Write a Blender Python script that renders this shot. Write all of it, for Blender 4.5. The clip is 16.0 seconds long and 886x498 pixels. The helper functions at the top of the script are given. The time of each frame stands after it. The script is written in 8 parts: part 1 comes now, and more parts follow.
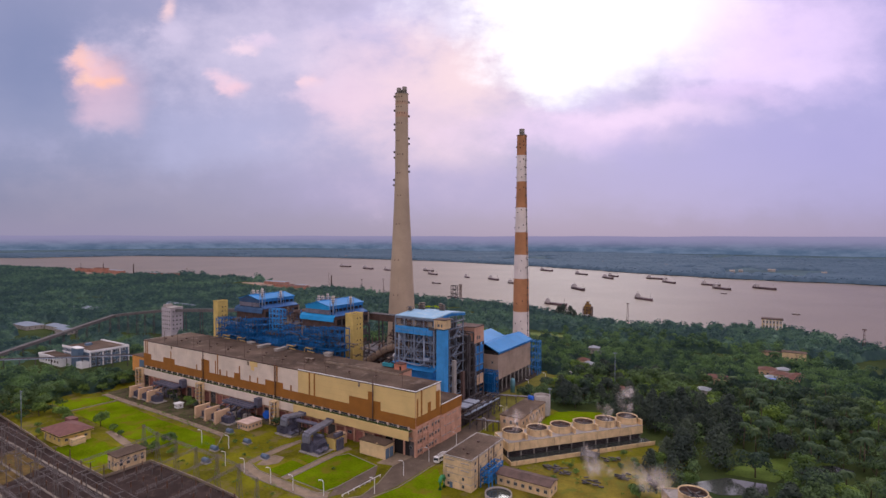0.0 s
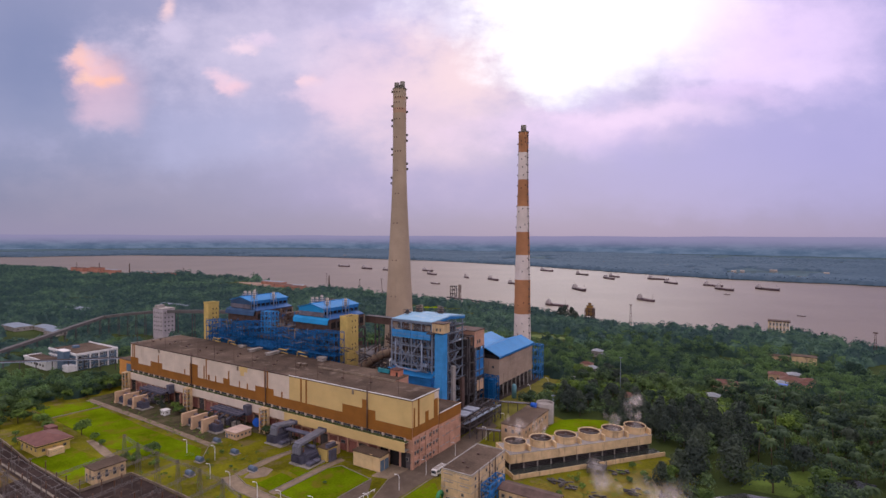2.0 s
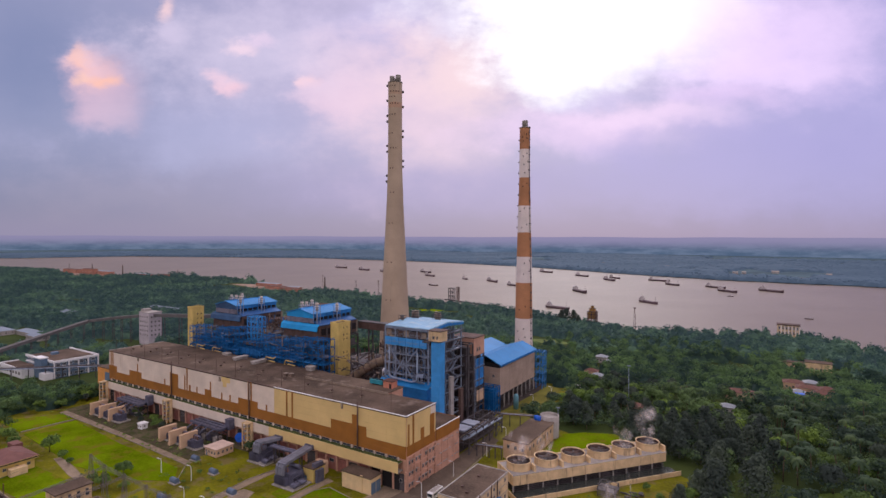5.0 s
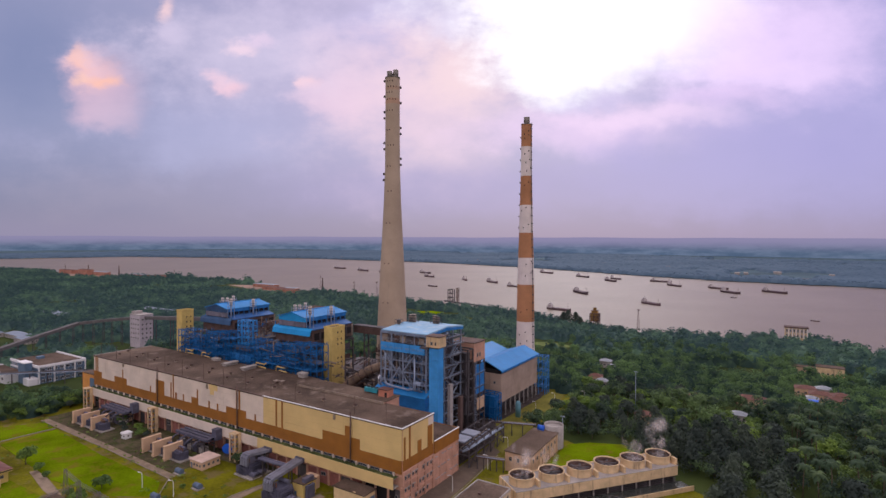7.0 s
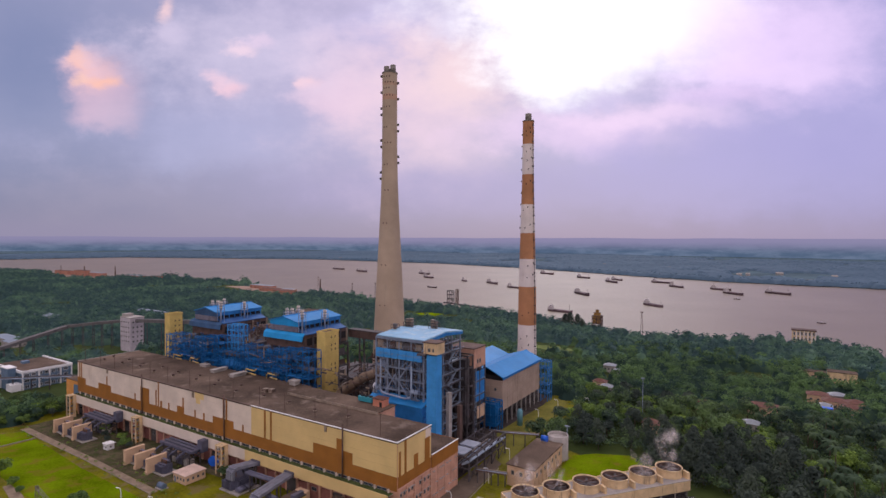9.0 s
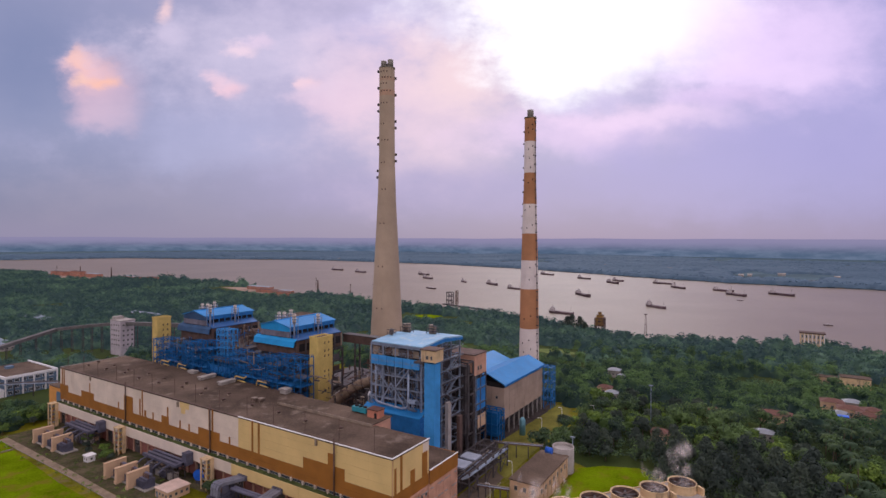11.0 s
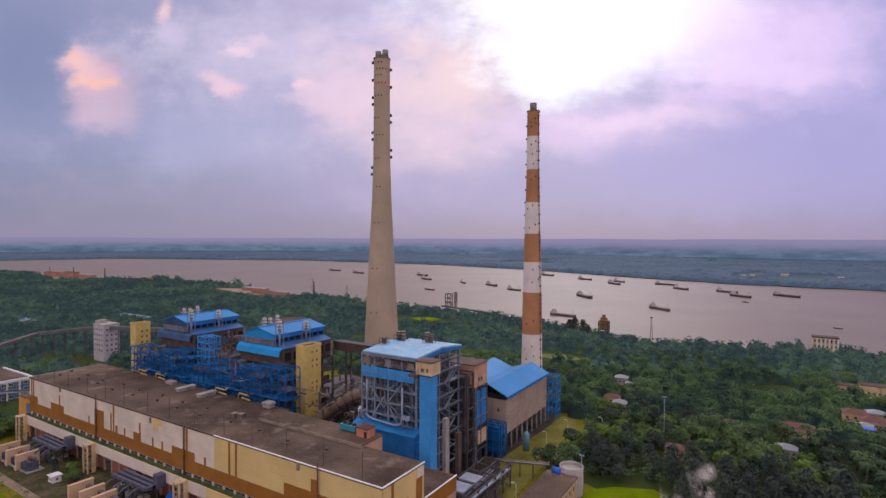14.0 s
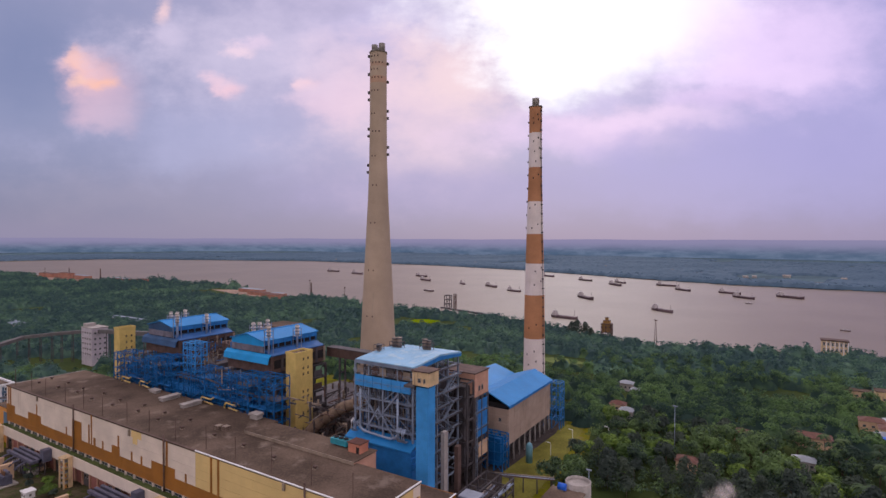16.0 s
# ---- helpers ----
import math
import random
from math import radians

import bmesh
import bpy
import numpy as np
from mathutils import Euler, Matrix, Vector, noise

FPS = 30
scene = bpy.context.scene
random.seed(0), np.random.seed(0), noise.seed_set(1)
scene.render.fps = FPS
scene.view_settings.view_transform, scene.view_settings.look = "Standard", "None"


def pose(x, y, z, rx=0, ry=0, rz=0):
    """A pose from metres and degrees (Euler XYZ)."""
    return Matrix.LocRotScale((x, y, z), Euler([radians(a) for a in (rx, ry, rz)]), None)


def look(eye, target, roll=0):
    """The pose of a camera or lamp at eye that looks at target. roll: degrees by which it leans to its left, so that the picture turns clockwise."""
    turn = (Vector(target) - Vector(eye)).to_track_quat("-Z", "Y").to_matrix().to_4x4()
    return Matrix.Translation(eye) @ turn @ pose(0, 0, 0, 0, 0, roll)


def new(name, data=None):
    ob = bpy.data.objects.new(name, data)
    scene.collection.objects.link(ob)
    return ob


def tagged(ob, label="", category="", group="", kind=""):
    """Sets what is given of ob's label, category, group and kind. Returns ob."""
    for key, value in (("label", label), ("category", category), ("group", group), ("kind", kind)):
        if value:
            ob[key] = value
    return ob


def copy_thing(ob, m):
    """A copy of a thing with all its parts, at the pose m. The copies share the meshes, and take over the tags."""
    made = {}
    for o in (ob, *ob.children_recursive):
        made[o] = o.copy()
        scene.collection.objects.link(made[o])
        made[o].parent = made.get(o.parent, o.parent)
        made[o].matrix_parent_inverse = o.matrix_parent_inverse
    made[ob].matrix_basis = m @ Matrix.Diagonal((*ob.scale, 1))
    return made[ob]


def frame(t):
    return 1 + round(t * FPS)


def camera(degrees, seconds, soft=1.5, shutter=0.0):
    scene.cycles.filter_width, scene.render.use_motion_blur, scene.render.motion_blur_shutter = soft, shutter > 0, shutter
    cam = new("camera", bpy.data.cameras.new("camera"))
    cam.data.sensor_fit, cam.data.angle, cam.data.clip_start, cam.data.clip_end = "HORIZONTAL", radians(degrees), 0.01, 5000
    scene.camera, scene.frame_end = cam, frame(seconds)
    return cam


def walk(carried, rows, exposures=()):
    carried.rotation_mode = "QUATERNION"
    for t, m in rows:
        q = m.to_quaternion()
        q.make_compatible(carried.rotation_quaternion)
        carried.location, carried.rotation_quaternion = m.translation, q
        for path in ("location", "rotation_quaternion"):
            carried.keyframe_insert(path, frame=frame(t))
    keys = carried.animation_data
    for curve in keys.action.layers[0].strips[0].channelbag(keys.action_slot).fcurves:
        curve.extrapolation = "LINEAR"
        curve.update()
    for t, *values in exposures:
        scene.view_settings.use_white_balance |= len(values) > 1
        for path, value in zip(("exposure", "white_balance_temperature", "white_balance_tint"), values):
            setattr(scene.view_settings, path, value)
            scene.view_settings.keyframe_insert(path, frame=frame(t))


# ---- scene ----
cam = camera(79.2, 16.0, soft=1.5)
PATH = [
    (0, (137.001, -193.728, 98.581), (135.931, -192.039, 98.536), 0.1),
    (0.5, (135.262, -190.931, 98.568), (134.193, -189.241, 98.521), 0.1),
    (1, (133.518, -188.068, 98.554), (132.45, -186.378, 98.507), 0.1),
    (1.5, (131.828, -185.233, 98.525), (130.76, -183.542, 98.479), 0.1),
    (2, (130.216, -182.364, 98.516), (129.148, -180.674, 98.47), 0.2),
    (2.5, (128.62, -179.574, 98.511), (127.552, -177.884, 98.465), 0.2),
    (3, (127.014, -176.812, 98.503), (125.947, -175.121, 98.457), 0.1),
    (3.5, (125.375, -174.103, 98.488), (124.309, -172.411, 98.442), 0.2),
    (4, (123.759, -171.365, 98.474), (122.694, -169.673, 98.43), 0.2),
    (6.5, (115.617, -157.527, 98.41), (114.555, -155.832, 98.368), 0.2),
    (7, (114.034, -154.704, 98.405), (112.972, -153.01, 98.364), 0.2),
    (7.5, (112.471, -151.975, 98.403), (111.41, -150.279, 98.362), 0.2),
    (8, (110.955, -149.27, 98.412), (109.893, -147.575, 98.371), 0.2),
    (8.5, (109.405, -146.537, 98.428), (108.344, -144.841, 98.388), 0.2),
    (9, (107.846, -143.791, 98.425), (106.785, -142.096, 98.386), 0.2),
    (11.5, (99.851, -130.219, 98.546), (98.792, -128.523, 98.509), 0.2),
    (12, (98.274, -127.466, 98.554), (97.215, -125.769, 98.516), 0.2),
    (12.5, (96.685, -124.702, 98.574), (95.627, -123.006, 98.537), 0.2),
    (13, (95.074, -121.868, 98.591), (94.016, -120.171, 98.555), 0.2),
    (13.5, (93.445, -119.05, 98.601), (92.387, -117.353, 98.565), 0.2),
    (14, (91.848, -116.234, 98.616), (90.791, -114.536, 98.58), 0.2),
    (14.5, (90.251, -113.463, 98.633), (89.195, -111.765, 98.598), 0.2),
    (15, (88.618, -110.663, 98.645), (87.563, -108.965, 98.611), 0.2),
    (15.5, (86.99, -107.877, 98.658), (85.935, -106.178, 98.624), 0.2),
    (16, (85.346, -105.093, 98.661), (84.291, -103.394, 98.627), 0.2),
]
walk(cam, [(t, look(eye, target, roll)) for t, eye, target, roll in PATH], exposures=[(0, 0.07, 6330, 15), (16, 0.01, 6330, 15)])

# ---------------------------------------------------------------- light
HEADING = radians(32.3)          # the way the camera faces, left of +Y
SUN_TURN, SUN_RISE = radians(-14.0), radians(34.0)   # right of the heading, above the horizon


def srgb(r, g, b):
    f = lambda c: c / 12.92 if c <= 0.04045 else ((c + 0.055) / 1.055) ** 2.4
    return (f(r / 255), f(g / 255), f(b / 255), 1.0)


class Tree:
    """A small writer of node trees."""

    def __init__(self, tree):
        self.t = tree
        tree.nodes.clear()

    def n(self, kind, **kw):
        node = self.t.nodes.new(kind)
        for k, v in kw.items():
            if k == "op":
                node.operation = v
            elif k == "blend":
                node.blend_type = v
            elif k == "data":
                node.data_type = v
            elif k == "sky":
                node.sky_type = v
            else:
                self.put(node, k, v)
        return node

    def put(self, node, key, v):
        sock = node.inputs[int(key[1:])] if key[0] == "i" and key[1:].isdigit() else node.inputs[key.replace("_", " ")]
        if hasattr(v, "is_linked"):
            self.t.links.new(v, sock)
        else:
            sock.default_value = v

    def math(self, op, a, b=0.0, c=0.0):
        node = self.n("ShaderNodeMath", op=op, i0=a, i1=b)
        if op in ("MULTIPLY_ADD", "SMOOTH_MIN"):
            self.put(node, "i2", c)
        return node.outputs[0]

    def vmath(self, op, a, b=(0, 0, 0)):
        node = self.n("ShaderNodeVectorMath", op=op, i0=a, i1=b)
        return node.outputs["Value" if op in ("DOT_PRODUCT", "LENGTH") else "Vector"]

    def step(self, v, lo, hi, a=0.0, b=1.0):
        node = self.n("ShaderNodeMapRange")
        node.interpolation_type = "SMOOTHSTEP"
        for k, x in zip(("Value", "From Min", "From Max", "To Min", "To Max"), (v, lo, hi, a, b)):
            if hasattr(x, "is_linked"):
                self.t.links.new(x, node.inputs[k])
            else:
                node.inputs[k].default_value = x
        return node.outputs[0]

    def mix(self, f, a, b, blend="MIX"):
        node = self.n("ShaderNodeMix")
        node.data_type, node.blend_type = "RGBA", blend
        for i, x in ((0, f), (6, a), (7, b)):
            if hasattr(x, "is_linked"):
                self.t.links.new(x, node.inputs[i])
            else:
                node.inputs[i].default_value = x
        return node.outputs[2]

    def noise(self, vec, scale, detail=4.0, rough=0.55):
        node = self.n("ShaderNodeTexNoise", Scale=scale, Detail=detail, Roughness=rough)
        if vec is not None:
            self.put(node, "Vector", vec)
        return node


world = bpy.data.worlds.new("dusk_sky")
scene.world = world
world.use_nodes = True
W = Tree(world.node_tree)
raw = W.n("ShaderNodeTexCoord").outputs["Generated"]
turned = W.n("ShaderNodeVectorRotate", Vector=raw, Angle=-HEADING)
turned.rotation_type = "Z_AXIS"
way = turned.outputs["Vector"]
xyz = W.n("ShaderNodeSeparateXYZ", Vector=way)
side, ahead, up = xyz.outputs
front = W.math("MAXIMUM", ahead, 0.08)
across, rise = W.math("DIVIDE", side, front), W.math("DIVIDE", up, front)
flat = W.n("ShaderNodeCombineXYZ", X=across, Y=W.math("MULTIPLY", rise, 1.5)).outputs[0]
n_mid = W.noise(flat, 6.5, 6.0, 0.58)
n_fine = W.noise(flat, 17.0, 6.0, 0.62)
ragged = W.math("ADD", W.math("MULTIPLY", W.math("SUBTRACT", n_mid.outputs["Fac"], 0.5), 2.2), W.math("MULTIPLY", W.math("SUBTRACT", n_fine.outputs["Fac"], 0.5), 0.7))
shove = W.vmath("SUBTRACT", n_mid.outputs["Color"], (0.5, 0.5, 0.5))
sx, sy, _ = W.n("ShaderNodeSeparateXYZ", Vector=shove).outputs
cu = W.math("ADD", across, W.math("MULTIPLY", sx, 0.16))
cv = W.math("ADD", rise, W.math("MULTIPLY", sy, 0.10))


def cloud_at(px, py, wx, wy, weight, soft=0.75, rag=0.35):
    """A cloud's share: its middle and half-widths, in thousandths of the view's half, with a ragged edge."""
    dx = W.math("DIVIDE", W.math("SUBTRACT", cu, (px - 784) / 948), wx / 948)
    dy = W.math("DIVIDE", W.math("SUBTRACT", cv, (419 - py) / 948), wy / 948)
    q = W.math("SQRT", W.math("ADD", W.math("MULTIPLY", dx, dx), W.math("MULTIPLY", dy, dy)))
    q = W.math("SUBTRACT", q, W.math("MULTIPLY", ragged, rag))
    return W.step(q, 1.0 - soft, 1.0, weight, 0.0)


# overcast: dim and mauve low down, brighter above
low = W.mix(W.step(across, -0.8, 0.1), srgb(122, 122, 152), srgb(150, 140, 175))
low = W.mix(W.step(across, 0.1, 0.8), low, srgb(138, 132, 174))
mid = W.mix(W.step(across, -0.8, -0.05), srgb(138, 142, 172), srgb(188, 177, 204))
mid = W.mix(W.step(across, 0.1, 0.85), mid, srgb(166, 158, 205))
sky = W.mix(W.step(rise, 0.02, 0.24), low, mid)
sky = W.mix(W.step(rise, 0.0, 0.08, 1.0, 0.0), sky, W.mix(W.step(across, -0.6, 0.7), srgb(136, 132, 160), srgb(140, 133, 168)))
sky = W.mix(W.math("MULTIPLY", W.step(ragged, -0.3, 0.7), W.step(rise, 0.04, 0.2, 0.0, 0.28)), sky, srgb(208, 196, 226))
sky = W.mix(W.math("MULTIPLY", W.step(ragged, 0.2, -0.7), W.step(rise, 0.04, 0.2, 0.0, 0.28)), sky, srgb(138, 142, 180))
CLOUDS = [
    (60, 100, 230, 170, srgb(118, 127, 163), 0.75, 0.9, 0.5), (380, 235, 300, 110, srgb(164, 165, 198), 0.6, 0.9, 0.5),
    (690, 40, 150, 90, srgb(196, 186, 218), 0.6, 0.9, 0.4), (750, 190, 270, 200, srgb(226, 198, 208), 0.85, 0.98, 0.5),
    (800, 130, 190, 100, srgb(242, 212, 208), 0.7, 0.95, 0.6), (1330, 80, 330, 150, srgb(226, 200, 240), 0.7, 0.95, 0.4),
    (1040, 230, 320, 60, srgb(226, 198, 228), 0.65, 0.9, 0.5), (1290, 170, 170, 40, srgb(240, 206, 240), 0.5, 0.9, 0.6),
    (1090, 20, 330, 175, srgb(255, 244, 255), 0.95, 0.8, 0.3), (1000, 60, 220, 135, srgb(255, 255, 255), 1.0, 0.6, 0.3), (1000, -60, 420, 190, srgb(255, 252, 255), 0.9, 0.7, 0.3),
    (590, 165, 120, 60, srgb(232, 196, 212), 0.5, 0.98, 0.8), (545, 140, 46, 20, srgb(252, 206, 206), 0.8, 0.9, 0.7),
    (190, 160, 95, 100, srgb(214, 180, 196), 0.75, 0.9, 0.5), (180, 122, 56, 56, srgb(240, 190, 188), 0.85, 0.99, 0.45), (168, 98, 24, 34, srgb(255, 192, 164), 0.7, 0.99, 0.4), (196, 142, 40, 18, srgb(255, 190, 156), 0.7, 0.98, 0.6), (160, 134, 24, 12, srgb(255, 200, 166), 0.5, 0.98, 0.9), (215, 205, 60, 50, srgb(204, 178, 196), 0.5, 0.9, 0.5),
    (408, 146, 44, 26, srgb(250, 198, 202), 0.85, 0.95, 0.8), (432, 84, 46, 16, srgb(255, 214, 216), 0.95, 0.9, 0.8), (462, 72, 50, 12, srgb(240, 204, 222), 0.7, 0.95, 0.9), (290, 16, 30, 42, srgb(252, 212, 208), 0.75, 0.99, 0.5), (300, 60, 60, 40, srgb(222, 206, 226), 0.5, 0.9, 0.5),
    (800, 50, 40, 42, srgb(206, 198, 222), 0.55, 0.9, 0.5), (1060, 175, 120, 26, srgb(206, 192, 226), 0.5, 0.9, 0.6), (1170, 130, 110, 22, srgb(214, 198, 232), 0.4, 0.9, 0.6),
    (1450, 270, 430, 170, srgb(158, 150, 200), 0.85, 0.95, 0.3), (1210, 305, 340, 100, srgb(163, 154, 200), 0.7, 0.95, 0.3), (1150, 205, 250, 34, srgb(242, 212, 236), 0.6, 0.95, 0.35), (1370, 130, 260, 36, srgb(240, 212, 244), 0.45, 0.95, 0.35), (970, 110, 130, 85, srgb(255, 255, 255), 0.85, 0.8, 0.25),
    (650, 130, 180, 110, srgb(228, 200, 214), 0.55, 0.98, 0.7), (420, 90, 290, 120, srgb(214, 202, 222), 0.55, 0.98, 0.7), (1400, 60, 260, 150, srgb(238, 210, 244), 0.5, 0.95, 0.4), (240, 340, 320, 60, srgb(150, 142, 166), 0.4, 0.95, 0.5),
    (860, 335, 560, 70, srgb(158, 148, 190), 0.55, 0.95, 0.4),
]
for px, py, wx, wy, colour, weight, soft, rag in CLOUDS:
    sky = W.mix(cloud_at(px, py, wx, wy, weight, soft, rag), sky, colour)
# above the view the cloud grows brighter, and behind it is an even bright overcast
sky = W.mix(W.step(up, 0.42, 0.85), sky, (1.07, 0.94, 0.985, 1))
sky = W.mix(W.step(ahead, 0.3, -0.3), sky, W.mix(W.step(up, -0.02, 0.5), (0.68, 0.58, 0.59, 1), (1.08, 0.95, 0.985, 1)))
nishita = W.n("ShaderNodeTexSky", sky="NISHITA")
nishita.sun_disc = False
nishita.sun_elevation, nishita.sun_rotation = SUN_RISE, -HEADING - SUN_TURN
total = W.mix(0.0095, sky, nishita.outputs["Color"], "ADD")
back = W.n("ShaderNodeBackground", Color=total, Strength=1.0)
W.n("ShaderNodeOutputWorld", Surface=back.outputs[0])

lamp = bpy.data.lights.new("sun", "SUN")
lamp.energy, lamp.angle, lamp.color = 0.9, radians(25), (1.0, 0.93, 0.88)
a = HEADING + SUN_TURN
toward = Vector((-math.sin(a) * math.cos(SUN_RISE), math.cos(a) * math.cos(SUN_RISE), math.sin(SUN_RISE)))
new("sun", lamp).matrix_world = look(toward * 500, (0, 0, 0))
scene.view_settings.exposure = 0.0


# ---------------------------------------------------------------- materials
def M(name, base, rough=0.8, vary=0.18, scale=0.5, fine=8.0, bump=0.15, metal=0.0, stain=None, stain_at=0.62, streak=False, island=0.0, ob_rand=0.0, spec=0.3):
    """A weathered surface: broad blotches, fine grain, stains or streaks, a little relief."""
    m = bpy.data.materials.new(name)
    m.use_nodes = True
    T = Tree(m.node_tree)
    co = T.n("ShaderNodeTexCoord").outputs["Object"]
    base = (*base[:3], 1.0)
    broad = T.noise(co, scale, 4.0).outputs["Fac"]
    grain = T.noise(co, fine, 3.0, 0.6).outputs["Fac"]
    tone = T.math("ADD", T.math("MULTIPLY", broad, 0.65), T.math("MULTIPLY", grain, 0.35))
    dark = tuple(c * (1 - 1.6 * vary) for c in base[:3]) + (1,)
    light = tuple(min(1, c * (1 + 1.3 * vary)) for c in base[:3]) + (1,)
    col = T.mix(T.step(tone, 0.3, 0.7), dark, light)
    if stain:
        v = co
        if streak:
            mp = T.n("ShaderNodeMapping", Vector=co)
            mp.inputs["Scale"].default_value = (1.0, 1.0, 0.12)
            v = mp.outputs[0]
        st = T.noise(v, scale * 2.3, 5.0, 0.65).outputs["Fac"]
        col = T.mix(T.step(st, stain_at, stain_at + 0.16, 0.0, 0.75), col, (*stain[:3], 1))
    if island:
        r = T.n("ShaderNodeNewGeometry").outputs["Random Per Island"]
        col = T.mix(1.0, col, T.mix(r, (1 - island,) * 3 + (1,), (1 + island,) * 3 + (1,)), "MULTIPLY")
    if ob_rand:
        r = T.n("ShaderNodeObjectInfo").outputs["Random"]
        col = T.mix(1.0, col, T.mix(r, (1 - ob_rand,) * 3 + (1,), (1 + ob_rand,) * 3 + (1,)), "MULTIPLY")
    p = T.n("ShaderNodeBsdfPrincipled", Base_Color=col, Metallic=metal)
    p.inputs["Specular IOR Level"].default_value = spec
    T.put(p, "Roughness", T.step(grain, 0.2, 0.8, max(0.05, rough - 0.1), min(1, rough + 0.1)))
    if bump:
        b = T.n("ShaderNodeBump", Height=grain, Strength=bump, Distance=0.08)
        T.put(p, "Normal", b.outputs[0])
    T.n("ShaderNodeOutputMaterial", Surface=p.outputs[0])
    return m


cream = M("cream_cladding", (0.65, 0.47, 0.205), 0.6, 0.07, 0.12, 3.0, 0.1, stain=(0.5, 0.4, 0.25), stain_at=0.66, streak=True)
white_clad = M("weathered_white_cladding", (0.66, 0.56, 0.48), 0.65, 0.1, 0.1, 3.0, 0.1, stain=(0.46, 0.36, 0.28), stain_at=0.6, streak=True)
brown_clad = M("rust_brown_cladding", (0.285, 0.115, 0.02), 0.6, 0.12, 0.15, 3.0, 0.1, stain=(0.24, 0.09, 0.025), stain_at=0.6, streak=True)
felt = M("roof_felt", (0.11, 0.078, 0.059), 0.97, 0.35, 0.05, 1.5, 0.2, stain=(0.2, 0.155, 0.125), stain_at=0.56, spec=0.1)
pink = M("pink_render", (0.53, 0.30, 0.215), 0.85, 0.16, 0.2, 3.0, 0.2, stain=(0.22, 0.14, 0.11), stain_at=0.6, streak=True)
red_wall = M("dull_red_wall", (0.30, 0.12, 0.10), 0.85, 0.2, 0.2, 3.0, 0.2, stain=(0.14, 0.08, 0.06), stain_at=0.58, streak=True)
yellow = M("ochre_render", (0.58, 0.43, 0.14), 0.8, 0.1, 0.25, 3.0, 0.15, stain=(0.40, 0.27, 0.11), stain_at=0.6, streak=True)
orange = M("orange_render", (0.60, 0.27, 0.07), 0.8, 0.12, 0.25, 3.0, 0.15, stain=(0.35, 0.16, 0.06), stain_at=0.62, streak=True)
blue = M("blue_paint", (0.02, 0.17, 0.46), 0.6, 0.15, 0.3, 4.0, 0.08, stain=(0.03, 0.12, 0.28), stain_at=0.62, streak=True)
blue_light = M("sky_blue_paint", (0.045, 0.27, 0.62), 0.6, 0.12, 0.2, 4.0, 0.08, stain=(0.09, 0.24, 0.40), stain_at=0.64, streak=True)
blue_roof = M("blue_sheet_roof", (0.016, 0.19, 0.47), 0.6, 0.08, 0.12, 3.0, 0.06, stain=(0.2, 0.36, 0.52), stain_at=0.66)
pale_roof = M("faded_blue_sheet_roof", (0.20, 0.38, 0.55), 0.55, 0.1, 0.12, 3.0, 0.06, stain=(0.34, 0.46, 0.54), stain_at=0.5)
slate_roof = M("dark_slate_blue_roof", (0.035, 0.085, 0.18), 0.65, 0.2, 0.15, 3.0, 0.06, stain=(0.03, 0.05, 0.09), stain_at=0.55)
blue_frame = M("deep_blue_steelwork", (0.006, 0.125, 0.36), 0.55, 0.25, 0.2, 3.0, 0.05, stain=(0.03, 0.06, 0.13), stain_at=0.55, island=0.5)
steel = M("galvanised_steel", (0.26, 0.31, 0.40), 0.5, 0.15, 0.3, 4.0, 0.05, metal=0.35, island=0.15)
dark_steel = M("sooty_steel", (0.085, 0.075, 0.08), 0.7, 0.3, 0.2, 3.0, 0.1, stain=(0.16, 0.09, 0.06), stain_at=0.58, island=0.2)
rust = M("rusted_plate", (0.105, 0.066, 0.056), 0.85, 0.3, 0.2, 3.0, 0.2, stain=(0.09, 0.06, 0.05), stain_at=0.55)
lagging = M("tan_duct_lagging", (0.25, 0.195, 0.15), 0.6, 0.2, 0.3, 3.0, 0.15, stain=(0.2, 0.14, 0.1), stain_at=0.58)
pipe_yellow = M("yellow_pipe", (0.50, 0.36, 0.13), 0.55, 0.12, 0.5, 4.0, 0.05)
concrete = M("stained_concrete", (0.42, 0.32, 0.235), 0.9, 0.1, 0.06, 2.0, 0.2, stain=(0.30, 0.25, 0.20), stain_at=0.6, streak=True)
concrete_grey = M("grey_concrete", (0.33, 0.30, 0.28), 0.9, 0.18, 0.2, 3.0, 0.2, stain=(0.2, 0.17, 0.15), stain_at=0.58)
chim_white = M("chimney_white_band", (0.70, 0.61, 0.58), 0.85, 0.08, 0.1, 2.0, 0.15, stain=(0.5, 0.4, 0.36), stain_at=0.62, streak=True)
chim_brown = M("chimney_brown_band", (0.42, 0.195, 0.095), 0.85, 0.12, 0.1, 2.0, 0.15, stain=(0.28, 0.12, 0.05), stain_at=0.6, streak=True)
flue_mat = M("flue_liner", (0.20, 0.18, 0.16), 0.8, 0.15, 0.3, 3.0, 0.1)
# near-black, painted as the shade inside openings; also used for tyres
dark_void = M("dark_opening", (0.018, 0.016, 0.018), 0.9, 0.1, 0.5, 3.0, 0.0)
glass = M("window_glass", (0.035, 0.045, 0.06), 0.12, 0.1, 0.5, 3.0, 0.0, spec=0.6)
old_cream = M("stained_cream_render", (0.63, 0.46, 0.27), 0.85, 0.14, 0.25, 3.0, 0.2, stain=(0.20, 0.15, 0.105), stain_at=0.53, streak=True)
